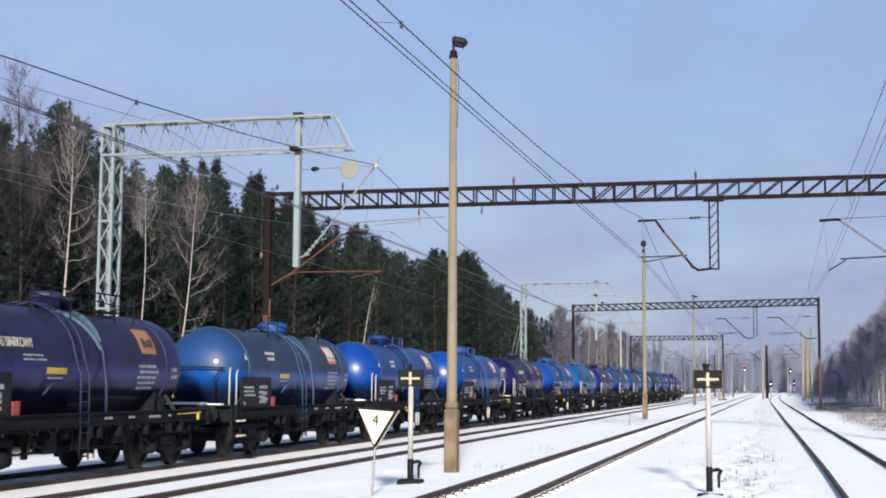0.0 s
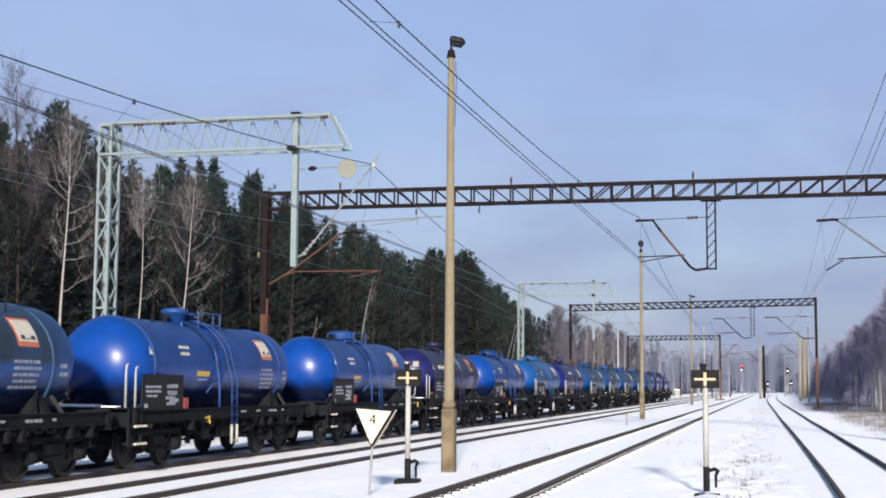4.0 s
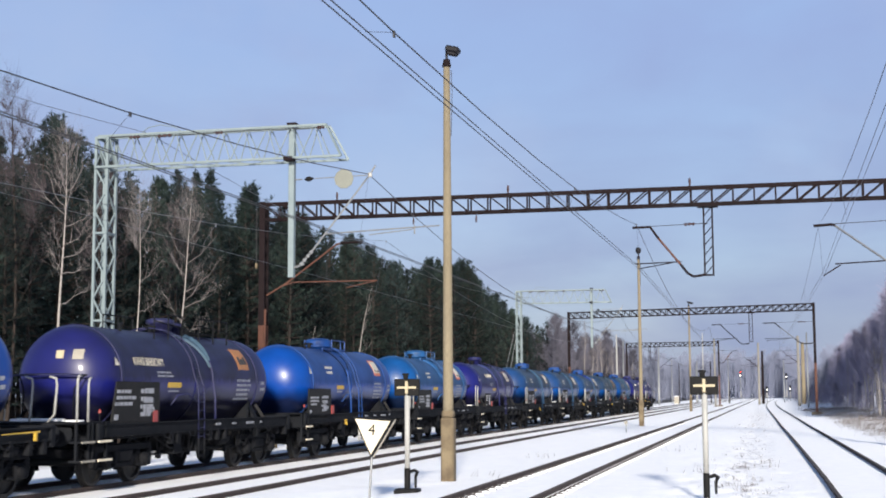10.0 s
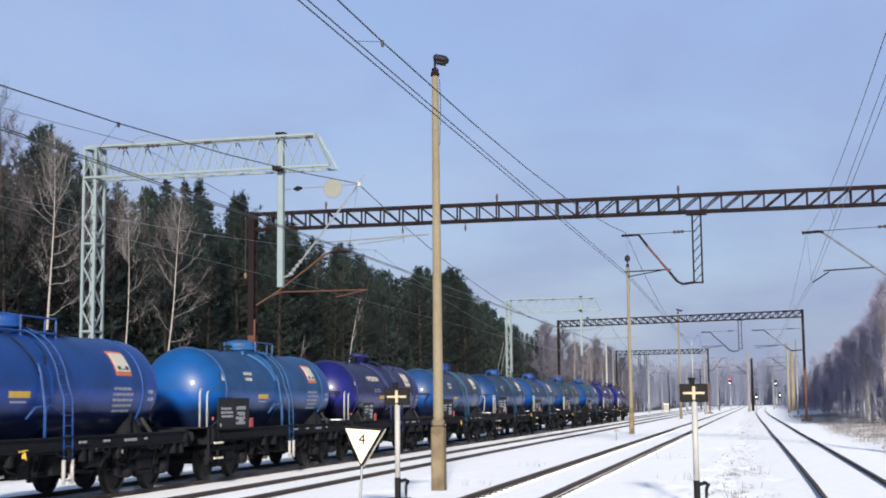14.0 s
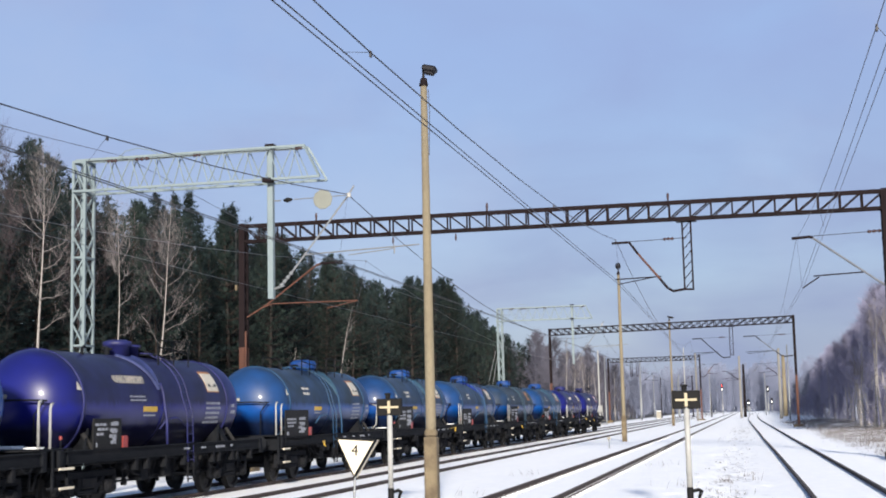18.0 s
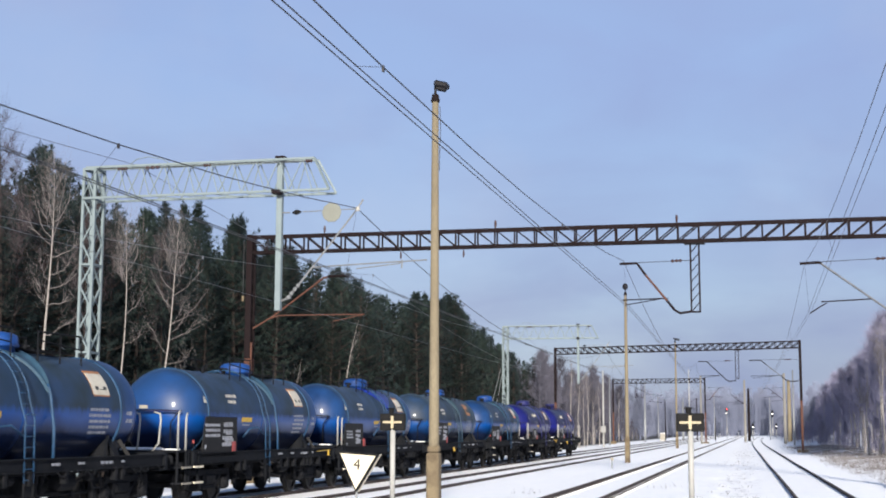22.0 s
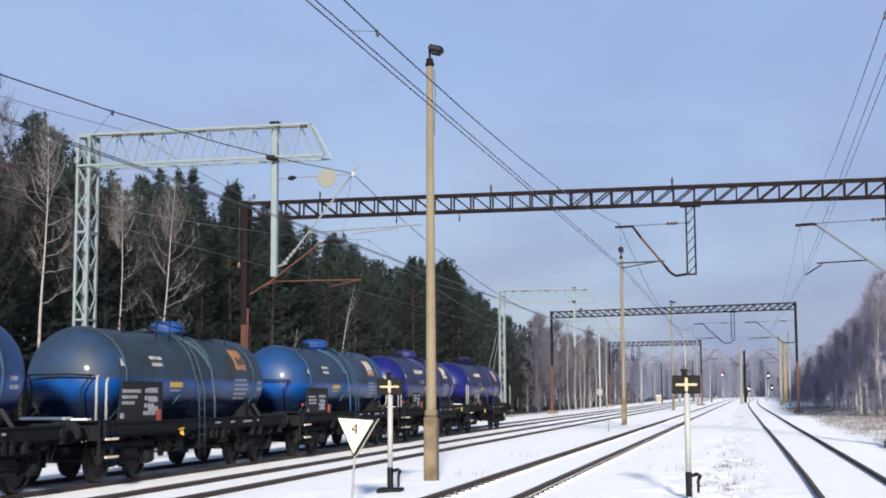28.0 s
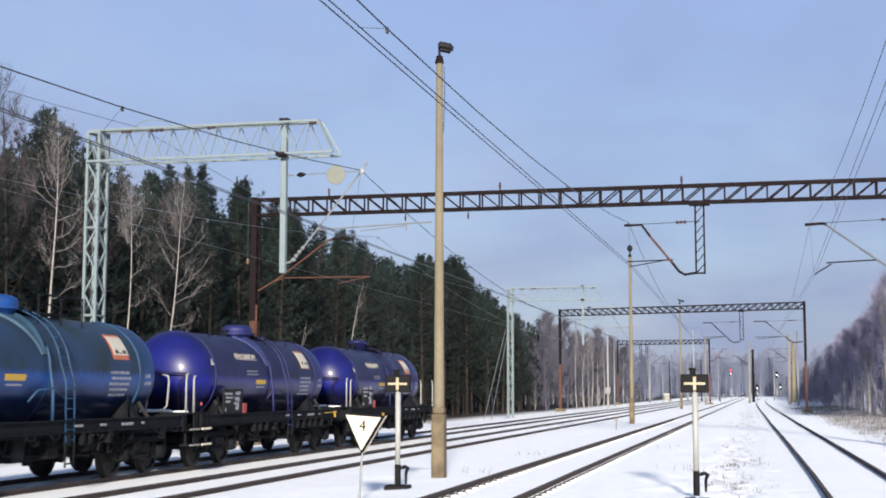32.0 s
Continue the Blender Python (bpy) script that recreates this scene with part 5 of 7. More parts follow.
def board_panel(y0, y1, z0, z1, cut):
    """An upright sheet whose front edge slants back towards the top."""
    bm = B()
    pts = [(y0, z0), (y1, z0), (y1, z1), (y0 + cut, z1)]
    a = [bm.verts.new((1.27, y, z)) for y, z in pts]
    b = [bm.verts.new((1.30, y, z)) for y, z in pts]
    bm.faces.new(a[::-1])
    bm.faces.new(b)
    for i in range(4):
        bm.faces.new((a[i], a[(i + 1) % 4], b[(i + 1) % 4], b[i]))
    bmesh.ops.recalc_face_normals(bm, faces=bm.faces)
    return bm


def overflow_apron(yc, top, tip):
    """A shallow apron with raised lips that narrows from the crown to the head of the drain pipe."""
    bm = B()
    n = 9
    rows = []
    for i in range(n + 1):
        f = i / n
        a = radians(top + (tip - top) * f)
        half = 0.34 * (1 - f) ** 1.15 + 0.035
        row = []
        for u, lift in ((-1.12, 0.0), (-1.06, 0.055), (-0.94, 0.055), (-0.86, 0.014), (0.86, 0.014), (0.94, 0.055), (1.06, 0.055), (1.12, 0.0)):
            r = TANK_R + lift
            row.append(bm.verts.new((r * math.cos(a), yc + u * half + 0.16 * f, TANK_Z + r * math.sin(a))))
        rows.append(row)
    for a, b in zip(rows, rows[1:]):
        for k in range(7):
            bm.faces.new((a[k], a[k + 1], b[k + 1], b[k]))
    bmesh.ops.recalc_face_normals(bm, faces=bm.faces)
    return bm


def brake_rigging():
    """Pull rods, levers and hangers between the bogies."""
    bm = B()
    for x in (0.95, -0.95):
        tube(bm, [(x, -2.5, 0.52), (x, 2.5, 0.52)], 0.024, 6)
        tube(bm, [(x, -2.5, 0.52), (x * 1.1, -2.7, 0.97)], 0.022, 6)
        tube(bm, [(x, 2.5, 0.52), (x * 1.1, 2.7, 0.97)], 0.022, 6)
        for y in (-1.9, -0.75, 0.5, 1.75):
            bar(bm, (x, y - 0.16, 0.97), (x, y, 0.46), 0.045)
            bar(bm, (x, y + 0.16, 0.97), (x, y, 0.46), 0.045)
            box(bm, x - 0.05, x + 0.05, y - 0.06, y + 0.06, 0.42, 0.56, bevel=0.015)
    lathe(bm, [(0.03, -0.3), (0.15, -0.27), (0.15, 0.27), (0.03, 0.3)], "y", (1.02, 1.3, 0.74), 12)
    box(bm, 0.9, 1.16, -1.55, -1.15, 0.50, 0.92, bevel=0.02)
    tube(bm, [(1.14, -2.1, 0.9), (1.18, -1.9, 0.66), (1.16, -1.6, 0.62), (1.1, -1.5, 0.7)], 0.02, 6)
    tube(bm, [(1.14, 2.0, 0.95), (1.18, 2.2, 0.62), (1.16, 2.6, 0.60), (1.1, 2.9, 0.8)], 0.02, 6)
    return bm


def wagon(y_logo, paint, kind="plain", white_feet=False, logo="white", dome="round", seed=0, rails=2):
    rnd = random.Random(seed)
    mid = kind == "mid" or paint == "violet_clean"      # dome and apron before the ladder
    w = thing("tank_wagon", WORDS[paint], "tank wagon", "tank wagons of the train")
    P, Tm = PAINTS[paint], TRIM[paint]
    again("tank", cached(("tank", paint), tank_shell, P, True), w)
    for y in (-3.9, 3.5):
        again("hoop", cached(("hoop", y, paint), hoop(y), Tm, True), w)
    for y in (-3.9, 3.5):
        again("strap_anchor", cached(("strap_anchor", y), lambda: bar(B(), (1.20, y + 0.16, 1.2), (1.05, y, 1.52), 0.05, 0.07), RUST_PLATE), w)
    again("hoop", cached(("hoop", 0, paint), hoop(-0.25, 0.14, 0.008), P, True), w)
    for y in (-3.55, 3.15):
        for s in (-1, 1):
            again("saddle", cached(("saddle", y, s), saddle(y, s), CHASSIS), w)
    # manhole dome with its lid
    dy = 0.05 if paint == "violet_clean" else 0.65 if seed == 0 else {"plain": 0.45, "mid": -0.35, "four": 0.45}[kind]
    if dome == "round":
        def neck():
            return lathe(B(), [(0.36, 3.05), (0.36, 3.24), (0.43, 3.25), (0.435, 3.29), (0.415, 3.30), (0.41, 3.41), (0.385, 3.46), (0.31, 3.50), (0.18, 3.525), (0.03, 3.53)], "z", (0, dy, 0), 22)
    else:
        def neck():
            bm = B()
            lathe(bm, [(0.27, 3.10), (0.27, 3.40), (0.32, 3.41), (0.32, 3.50), (0.2, 3.54), (0.03, 3.55)], "z", (0, dy - 0.35, 0), 18)
            lathe(bm, [(0.18, 3.10), (0.18, 3.38), (0.23, 3.39), (0.23, 3.45), (0.03, 3.47)], "z", (0, dy + 0.3, 0), 16)
            return bm
    lid = TRIM["blue"] if paint in ("teal", "green") else Tm
    again("dome", cached(("dome", lid.name, dome, dy), neck, lid, True), w)
    def valve():
        bm = B()
        tube(bm, [(0, 0, 3.06), (0, 0, 3.36)], 0.06, 8)
        tube(bm, [(-0.12, 0, 3.32), (0.12, 0, 3.32)], 0.03, 8)
        return bm
    for y in (dy - 0.85, dy + 0.75, dy + 1.05):
        again("valve", cached(("valve",), valve, CHASSIS), w, pose(0, y, 0))
    again("vent", cached(("vent",), lambda: tube(B(), [(0.35, -2.6, 3.1), (0.35, -2.6, 3.26), (0.35, -2.5, 3.29)], 0.04, 8), CHASSIS), w)
    for k in range(7):
        again("walkway_slat", cached(("walkway_slat",), lambda: box(B(), -0.40, 0.40, 0, 0.16, 3.22, 3.245), CHASSIS), w, pose(0, dy + 0.45 + k * 0.24, 0))

    def rail():
        bm = B()
        tube(bm, [(0, 0, 2.85), (0, 0, 3.56), (0, 1.7, 3.56), (0, 1.7, 2.85)], 0.018)
        tube(bm, [(0, 0.85, 2.9), (0, 0.85, 3.56)], 0.016)
        tube(bm, [(0, 0, 3.40), (0, 1.7, 3.30)], 0.014)
        return bm
    def cage():
        bm = B()
        tube(bm, [(0, 0, 2.9), (0, 0, 3.46), (0, 1.3, 3.46), (0, 1.3, 2.95)], 0.02)
        tube(bm, [(0, 0.88, 2.9), (0, 0.88, 3.46)], 0.018)
        tube(bm, [(0, -0.94, 2.9), (0, -0.94, 3.17), (0, 1.3, 3.17)], 0.025)
        return bm
    painted = paint in ("blue", "cyan")
    for s in (-0.45, 0.45) if painted else (-0.62, 0.62):
        if painted:
            again("walkway_railing", cached(("cage", paint), cage, Tm), w, pose(s, dy, 0), "blue-painted railing beside the dome")
            continue
        again("walkway_railing", cached(("walkway_railing",), rail, CHASSIS), w, pose(s, dy + 0.45, 0))
        if not mid:
            again("walkway_railing", cached(("walkway_railing",), rail, CHASSIS), w, pose(s, dy - 1.95, 0) @ Matrix.Diagonal((1, 0.85, 1, 1)))
    for s in (1, -1):
        ly = 0.72 if paint == "violet_clean" else -0.06 if paint == "blue" and mid else 0.15 if mid else 0.3 if seed == 10 else -0.45
        again("ladder", cached(("ladder", ly, s, paint), lambda: ladder(ly, s), Tm, True), w)

    def feet():
        bm = B()
        for dy in (-0.16, 0.16):
            tube(bm, [(1.32, ly + dy, 0.80), (1.32, ly + dy, 0.35)], 0.036 if white_feet else 0.02, 8)
        tube(bm, [(1.32, ly - 0.16, 0.42), (1.32, ly + 0.16, 0.42)], 0.018)
        return bm
    fm = WHITE_PAINT if white_feet else BOGIE
    again("ladder_foot", cached(("ladder_foot", ly, fm.name), feet, fm, True), w, label="white ladder foot" if white_feet else "")

    # drain pipe that runs from the crown round to the chassis
    py = -0.72 if paint == "blue" and mid else -0.30 if mid else 1.09 if seed == 10 else 0.58

    def pipe():
        bm = B()
        tube(bm, round_tank(24, 4, py, 0.045, 4) + [(1.19, py + 0.02, 1.75), (1.24, py - 0.06, 0.98)], 0.028, 8)
        return bm
    again("ladder_stay", cached(("ladder_stay", paint, ly), lambda: tube(B(), [(1.02, ly - 1.0, 1.55), (1.12, ly - 0.85, 1.76), (1.19, ly - 0.45, 1.80), (1.24, ly - 0.12, 1.62)], 0.022, 6), Tm, True), w)
    again("side_pipe", cached(("side_pipe", paint, py), pipe, Tm, True), w)

    side_y = -0.60 if mid else 0.42
    if paint == "blue" and mid:
        # catch tray in the barrel's paint, its edge shade drawn as dark strips
        def soot_shade(track):
            return lambda: tube(B(), [((TANK_R + 0.004) * math.cos(radians(q)), py + o, TANK_Z + (TANK_R + 0.004) * math.sin(radians(q))) for q, o in track], 0.022, 6)
        again("tray_edge", cached(("tray_edge", 0, py), soot_shade(((12, 0.0), (18, -0.02), (30, -0.10), (45, -0.17), (60, -0.20), (72, -0.20))), CHASSIS, True), w)
        again("tray_edge", cached(("tray_edge", 1, py), soot_shade(((24, 0.33), (32, 0.42), (42, 0.48), (52, 0.50))), CHASSIS, True), w)
    elif seed == 10:
        def patch():
            bm = B()
            rows = []
            for q, y0, y1 in ((78, -0.35, 1.75), (66, -0.30, 1.85), (54, -0.15, 2.0), (44, 0.15, 1.92), (34, 0.50, 1.62), (25, 0.82, 1.34), (17, 1.06, 1.12)):
                c, z = (TANK_R + 0.014) * math.cos(radians(q)), TANK_Z + (TANK_R + 0.014) * math.sin(radians(q))
                rows.append([bm.verts.new((c, y0 + (y1 - y0) * k / 2, z)) for k in range(3)])
            for r0, r1 in zip(rows, rows[1:]):
                for k in range(2):
                    bm.faces.new((r0[k], r0[k + 1], r1[k + 1], r1[k]))
            bmesh.ops.recalc_face_normals(bm, faces=bm.faces)
            bmesh.ops.solidify(bm, geom=list(bm.faces), thickness=0.012)
            return bm
        again("catch_tray", cached(("catch_tray",), patch, REPAINT, True), w, label="bright blue repainted tray below the dome")
    elif seed != 14:
        again("overflow_apron", cached(("overflow_apron", paint, side_y), lambda: overflow_apron(side_y, 74, 16), APRON[paint], True), w, label="pale dusty apron below the dome")
    # plates and lettering
    side = {"orange": (AMBER, CREAM_PAINT), "white": (ORANGE, PLATE_WHITE), "gold": (AMBER, PLATE_WHITE)}[logo]
    again("owner_plate", cached(("owner_plate", logo), lambda: on_tank(2.36, 3.04, 15, 46, 0.008), side[0]), w, label="orange plate on the barrel")
    if logo != "orange":
        again("plate_field", cached(("plate_field", logo), lambda: on_tank(2.37, 3.035, 16.5, 42, 0.012) if logo == "gold" else on_tank(2.42, 3.03, 20, 43, 0.012), side[1]), w, label="off-white field of the plate")

    def mark():
        bm = B()
        for k in range(3):
            y = 2.50 + k * 0.165
            b2 = on_tank(y, y + 0.13, 22, (33 if logo == "orange" else 26) - (k % 2) * 3, 0.016, 2)
            me = bpy.data.meshes.new("tmp")
            b2.to_mesh(me)
            bm.from_mesh(me)
            b2.free()
        return bm
    again("plate_mark", cached(("plate_mark", logo), mark, INK_BLACK), w)
    by = 0.5 if paint == "violet_clean" else {0: 0.3, 3: -0.5, 10: 0.85}.get(seed, 0.0)
    again("warning_label", cached(("warning_label", by), lambda: on_tank(-1.75 + by, -1.05 + by, -9, -3, 0.006), YELLOW), w, label="yellow warning label")
    again("small_lettering", cached(("small_lettering", seed % 3), lambda: curved_bars(2.1, 3.05, -26, 4, 5, rnd), INK_WHITE), w, label="rows of small white lettering")
    again("small_lettering", cached(("label_lettering", by), lambda: curved_bars(-1.75 + by, -1.1 + by, -15, -11, 1, rnd), INK_WHITE), w)
    again("end_lettering", cached(("end_lettering",), lambda: curved_bars(3.72, 3.95, -14, 2, 2, rnd), INK_WHITE), w)

    def hazard():
        bm = B()
        a = [bm.verts.new(((TANK_R + 0.008) * math.cos(radians(q)), y, TANK_Z + (TANK_R + 0.008) * math.sin(radians(q)))) for q, y in ((14, -4.16), (14, -3.96), (24, -4.06))]
        bm.faces.new(a)
        return bm
    again("hazard_triangle", cached(("hazard_triangle",), hazard, PLATE_WHITE), w)
    if paint.startswith("violet"):
        if "words" not in CACHE:
            me = text_mesh("KWAS SIARKOWY", 0.30)
            me.materials.append(PLATE_WHITE)
            CACHE["words"] = me
        a = radians(27 if mid else 19)
        m = Matrix.Translation(((TANK_R + 0.012) * math.cos(a), -1.75 if mid else -2.6, TANK_Z + (TANK_R + 0.012) * math.sin(a))) @ Matrix.Rotation(math.pi / 2, 4, "Z") @ Matrix.Rotation(math.pi / 2 - a, 4, "X") @ Matrix.Diagonal((0.58, 0.85, 1, 1))
        again("content_lettering", CACHE["words"], w, m, "white words KWAS SIARKOWY")
        again("small_lettering", cached(("mid_lettering", mid), lambda: curved_bars(-1.9 if mid else -2.3, -1.2 if mid else -1.6, 2, 10, 2, rnd), INK_WHITE), w)
    else:
        again("content_lettering", cached(("content_lettering", seed % 4), lambda: curved_bars(-2.65, -2.05, 13, 29, 2, rnd), PLATE_WHITE), w, label="two short rows of white lettering")
    # plates on the domed front end
    def end_plate(x0, x1, z0, z1):
        """A thin plate bent to the domed end."""
        def f():
            bm = B()
            rows = []
            for i in range(4):
                row = []
                for k in range(4):
                    x, z = x0 + (x1 - x0) * i / 3, z0 + (z1 - z0) * k / 3
                    q = min(0.999, math.hypot(x, z - TANK_Z) / TANK_R) ** 1.064
                    row.append(bm.verts.new((x, TANK_A + 0.72 * (1 - math.sqrt(1 - q * q)) - 0.012, z)))
                rows.append(row)
            for a, b in zip(rows, rows[1:]):
                for k in range(3):
                    bm.faces.new((a[k], b[k], b[k + 1], a[k + 1]))
            return bm
        return f
    if seed == 4:
        again("end_plate", cached(("end_plate", 0), end_plate(0.36, 0.56, 2.48, 2.68), PLATE_DULL), w, label="pale plate on the domed end")
        again("end_plate", cached(("end_plate", 1), end_plate(0.02, 0.18, 2.50, 2.66), CROSS_PAINT), w, label="faded yellow plate on the domed end")
    if seed in (7, 8, 9):
        again("end_lettering", cached(("end_bars",), end_plate(-0.34, -0.12, 2.22, 2.30), PLATE_DULL), w, label="pale lettering on the domed end")
    # chassis
    again("chassis", cached(("chassis",), chassis_frame, CHASSIS), w)
    again("front_platform", cached(("front_platform",), platform, CHASSIS), w)
    again("under_gear", cached(("under_gear",), under_gear, BOGIE), w)
    again("brake_rigging", cached(("brake_rigging",), brake_rigging, BOGIE), w)
    if rnd.random() < 0.45 or seed in (10, 11, 9):
        def snowcap():
            bm = B()
            box(bm, -0.55, 0.45, -5.35, -4.95, 1.27, 1.325, bevel=0.05)
            box(bm, 0.62, 0.98, -5.42, -5.2, 1.27, 1.30, bevel=0.028)
            return bm
        again("snow_patch", cached(("snow_patch",), snowcap, SNOW_CAP), w, label="settled snow on the platform")
    for y, turn in ((-5.33, 180), (5.28, 0)):
        for s in (-0.875, 0.875):
            again("buffer", cached(("buffer",), buffer_unit, CHASSIS), w, pose(s, y, 1.05, 0, 0, turn))

    def hook():
        bm = B()
        tube(bm, [(0, 0, 1.02), (0, 0.3, 1.02), (0, 0.38, 0.95), (0, 0.32, 0.86)], 0.04)
        tube(bm, [(0.04, 0.32, 0.95), (0.04, 0.45, 0.6), (0.02, 0.5, 0.55), (-0.04, 0.45, 0.6), (-0.04, 0.32, 0.95)], 0.02)
        return bm
    for y, turn in ((-5.3, 180), (5.25, 0)):
        again("coupling_hook", cached(("coupling_hook",), hook, CHASSIS), w, pose(0, y, 0, 0, 0, turn))

    def hose():
        return tube(B(), [(0.4, 5.3, 1.0), (0.42, 5.5, 0.8), (0.42, 5.6, 0.5), (0.38, 5.5, 0.4)], 0.025)
    again("brake_hose", cached(("brake_hose",), hose, BLACK_PAINT), w)
    # information board
    wide = kind in ("four", "wide")
    y0, y1 = (-4.76, -2.60) if wide else (-4.95, -2.95)
    bz = 2.04 if wide else 1.94
    if paint == "violet_clean":
        y0, y1, bz = -3.95, -2.72, 1.80
    again("information_board", cached(("information_board", y0), lambda: board_panel(y0, y1, 1.10, bz, 0.24 if wide and y0 < -4.5 else 0.05), BOARD), w, label="dark information board")
    for j, (a, b, c, d, rows) in enumerate(((0.08, 0.55, 0.28, 0.56, 3), (0.62, 0.95, 0.10, 0.58, 4), (0.70, 0.98, 0.15, 0.6, 3), (0.06, 0.16, 0.05, 0.2, 1))):
        ln = y1 - y0
        again("board_lettering", cached(("board_lettering", y0, j, seed % 3), lambda: text_bars(B(), 1.301, y0 + a * ln * 0.9, y0 + b * ln * 0.9, 1.17 + c * (1.3 if wide else 1.0), 1.17 + d * (1.3 if wide else 1.0), rows, rnd), INK_WHITE), w)
    again("red_plate", cached(("red_plate", y0), lambda: box(B(), 1.27, 1.31, y1 + 0.05 - (0.35 if y0 < -4.5 and wide else 0), y1 + 0.27 - (0.35 if y0 < -4.5 and wide else 0), 1.19, 1.45, bevel=0.005), RED), w, label="red plate")

    def changeover():
        bm = B()
        tube(bm, [(1.33, -1.78, 1.00), (1.33, -1.5, 1.02)], 0.014)
        box(bm, 1.31, 1.35, -1.68, -1.60, 0.88, 1.03, bevel=0.015)
        tube(bm, [(1.35, -1.64, 0.98), (1.38, -1.64, 0.86)], 0.016)
        return bm
    if seed % 3 == 2:
        again("brake_lever", cached(("brake_lever",), changeover, YELLOW), w, label="yellow brake changeover lever")

    def yellow_rear():
        bm = B()
        tube(bm, [(1.36, 3.5, 1.12), (1.36, 4.7, 1.14)], [0.010, 0.018])
        box(bm, 1.34, 1.38, 4.52, 4.62, 0.98, 1.14, bevel=0.015)
        return bm
    if seed in (0, 3, 9, 13):
        again("brake_lever", cached(("brake_lever_rear",), yellow_rear, YELLOW), w, label="yellow brake lever")
    again("valve_rod", cached(("valve_rod",), lambda: tube(B(), [(1.22, -5.06, 1.2), (1.22, -5.06, 1.44)], 0.012, 6), CHASSIS), w)
    again("red_knob", cached(("red_knob",), lambda: lathe(B(), [(0.01, 1.42), (0.026, 1.43), (0.026, 1.48), (0.01, 1.50)], "z", (1.22, -5.06, 0), 8), RED), w, label="red knob")
    # fittings along the solebar
    r2 = random.Random(70 + seed)
    y = -2.5
    while y < 5.0:
        k = r2.random()
        if k < 0.35:
            again("valve_box", cached(("valve_box",), lambda: box(B(), 1.22, 1.34, 0, 0.13, 0.74, 1.0, bevel=0.01), BOGIE), w, pose(0, y, 0))
        elif k < 0.6:
            again("brake_hanger", cached(("brake_hanger",), lambda: tube(bar(bar(B(), (1.2, 0, 0.97), (1.12, 0.1, 0.55), 0.03), (1.2, 0.3, 0.97), (1.12, 0.22, 0.55), 0.03), [(1.12, 0.08, 0.55), (1.12, 0.24, 0.55)], 0.02), BOGIE), w, pose(0, y, 0))
        elif k < 0.8:
            again("air_reservoir", cached(("air_reservoir",), lambda: lathe(B(), [(0.02, -0.1), (0.09, -0.08), (0.09, 0.08), (0.02, 0.1)], "y", (1.16, 0.1, 0.84), 10), BOGIE), w, pose(0, y, 0))
        else:
            again("rope_loop", cached(("rope_loop",), lambda: tube(B(), [(1.33, 0, 1.0), (1.36, 0.12, 0.88), (1.36, 0.3, 0.88), (1.33, 0.42, 1.0)], 0.014), CHASSIS), w, pose(0, y, 0))
        y += r2.uniform(0.26, 0.6)
    for k, (ya, yb) in enumerate(((0.25, 0.62), (1.25, 1.55), (3.0, 3.3))):
        again("solebar_label", cached(("solebar_label", k), lambda: text_bars(B(), 1.352, ya, yb, 1.06, 1.14, 1, rnd), INK_WHITE), w)
    if paint in ("violet", "violet_clean", "teal", "green"):
        def guard():
            bm = B()
            tube(bm, [(-0.95, -4.72, 2.16), (-0.4, -4.86, 2.18), (0.3, -4.86, 2.18), (0.75, -4.72, 2.16)], 0.022, 6)
            tube(bm, [(0.70, -4.74, 2.16), (0.55, -4.84, 1.9), (0.55, -4.86, 1.27)], 0.018, 6)
            tube(bm, [(-0.70, -4.74, 2.16), (-0.55, -4.84, 1.9), (-0.55, -4.86, 1.27)], 0.018, 6)
            return bm
        again("guard_rail", cached(("guard_rail",), guard, CHASSIS, True), w, label="dark guard rail before the domed end")
    # white grab rails and steps at the front corner
    for i in range(min(rails, 2)):
        yy = -5.62 + 0.42 * i - (0.43 if rails > 2 else 0.36 if seed in (6, 7) else 0)
        again("grab_rail", cached(("grab_rail", yy), lambda: handrail(1.28, yy, 1.27, 2.15 - 0.05 * i, (0, 0.10)), WHITE_PAINT, True), w, label="white grab rail")
    if seed in (6, 7):
        again("platform_edge", cached(("platform_edge",), lambda: box(B(), -1.3, 1.3, -6.12, -5.56, 1.235, 1.268), CHASSIS), w)
    if rails > 2:
        for i in range(2):
            def bent():
                x = 0.30 + 0.5 * i
                return tube(B(), [(x - 0.12 * i, -6.05, 1.27), (x + 0.02, -6.05, 1.42), (x + 0.06, -6.05, 1.95), (x + 0.04, -6.05, 2.08), (x - 0.1, -6.05, 2.12)], 0.022, 8)
            again("grab_rail", cached(("grab_rail_bent", i), bent, WHITE_PAINT, True), w, label="bent white grab rail")
        again("platform_edge", cached(("platform_edge",), lambda: box(B(), -1.3, 1.3, -6.12, -5.56, 1.235, 1.268), CHASSIS), w)
        again("grab_rail", cached(("front_bar",), lambda: tube(B(), [(-1.0, -5.9, 1.27), (-1.0, -5.9, 2.15), (1.28, -5.9, 2.15)], 0.02, 6), TRIM[paint]), w)
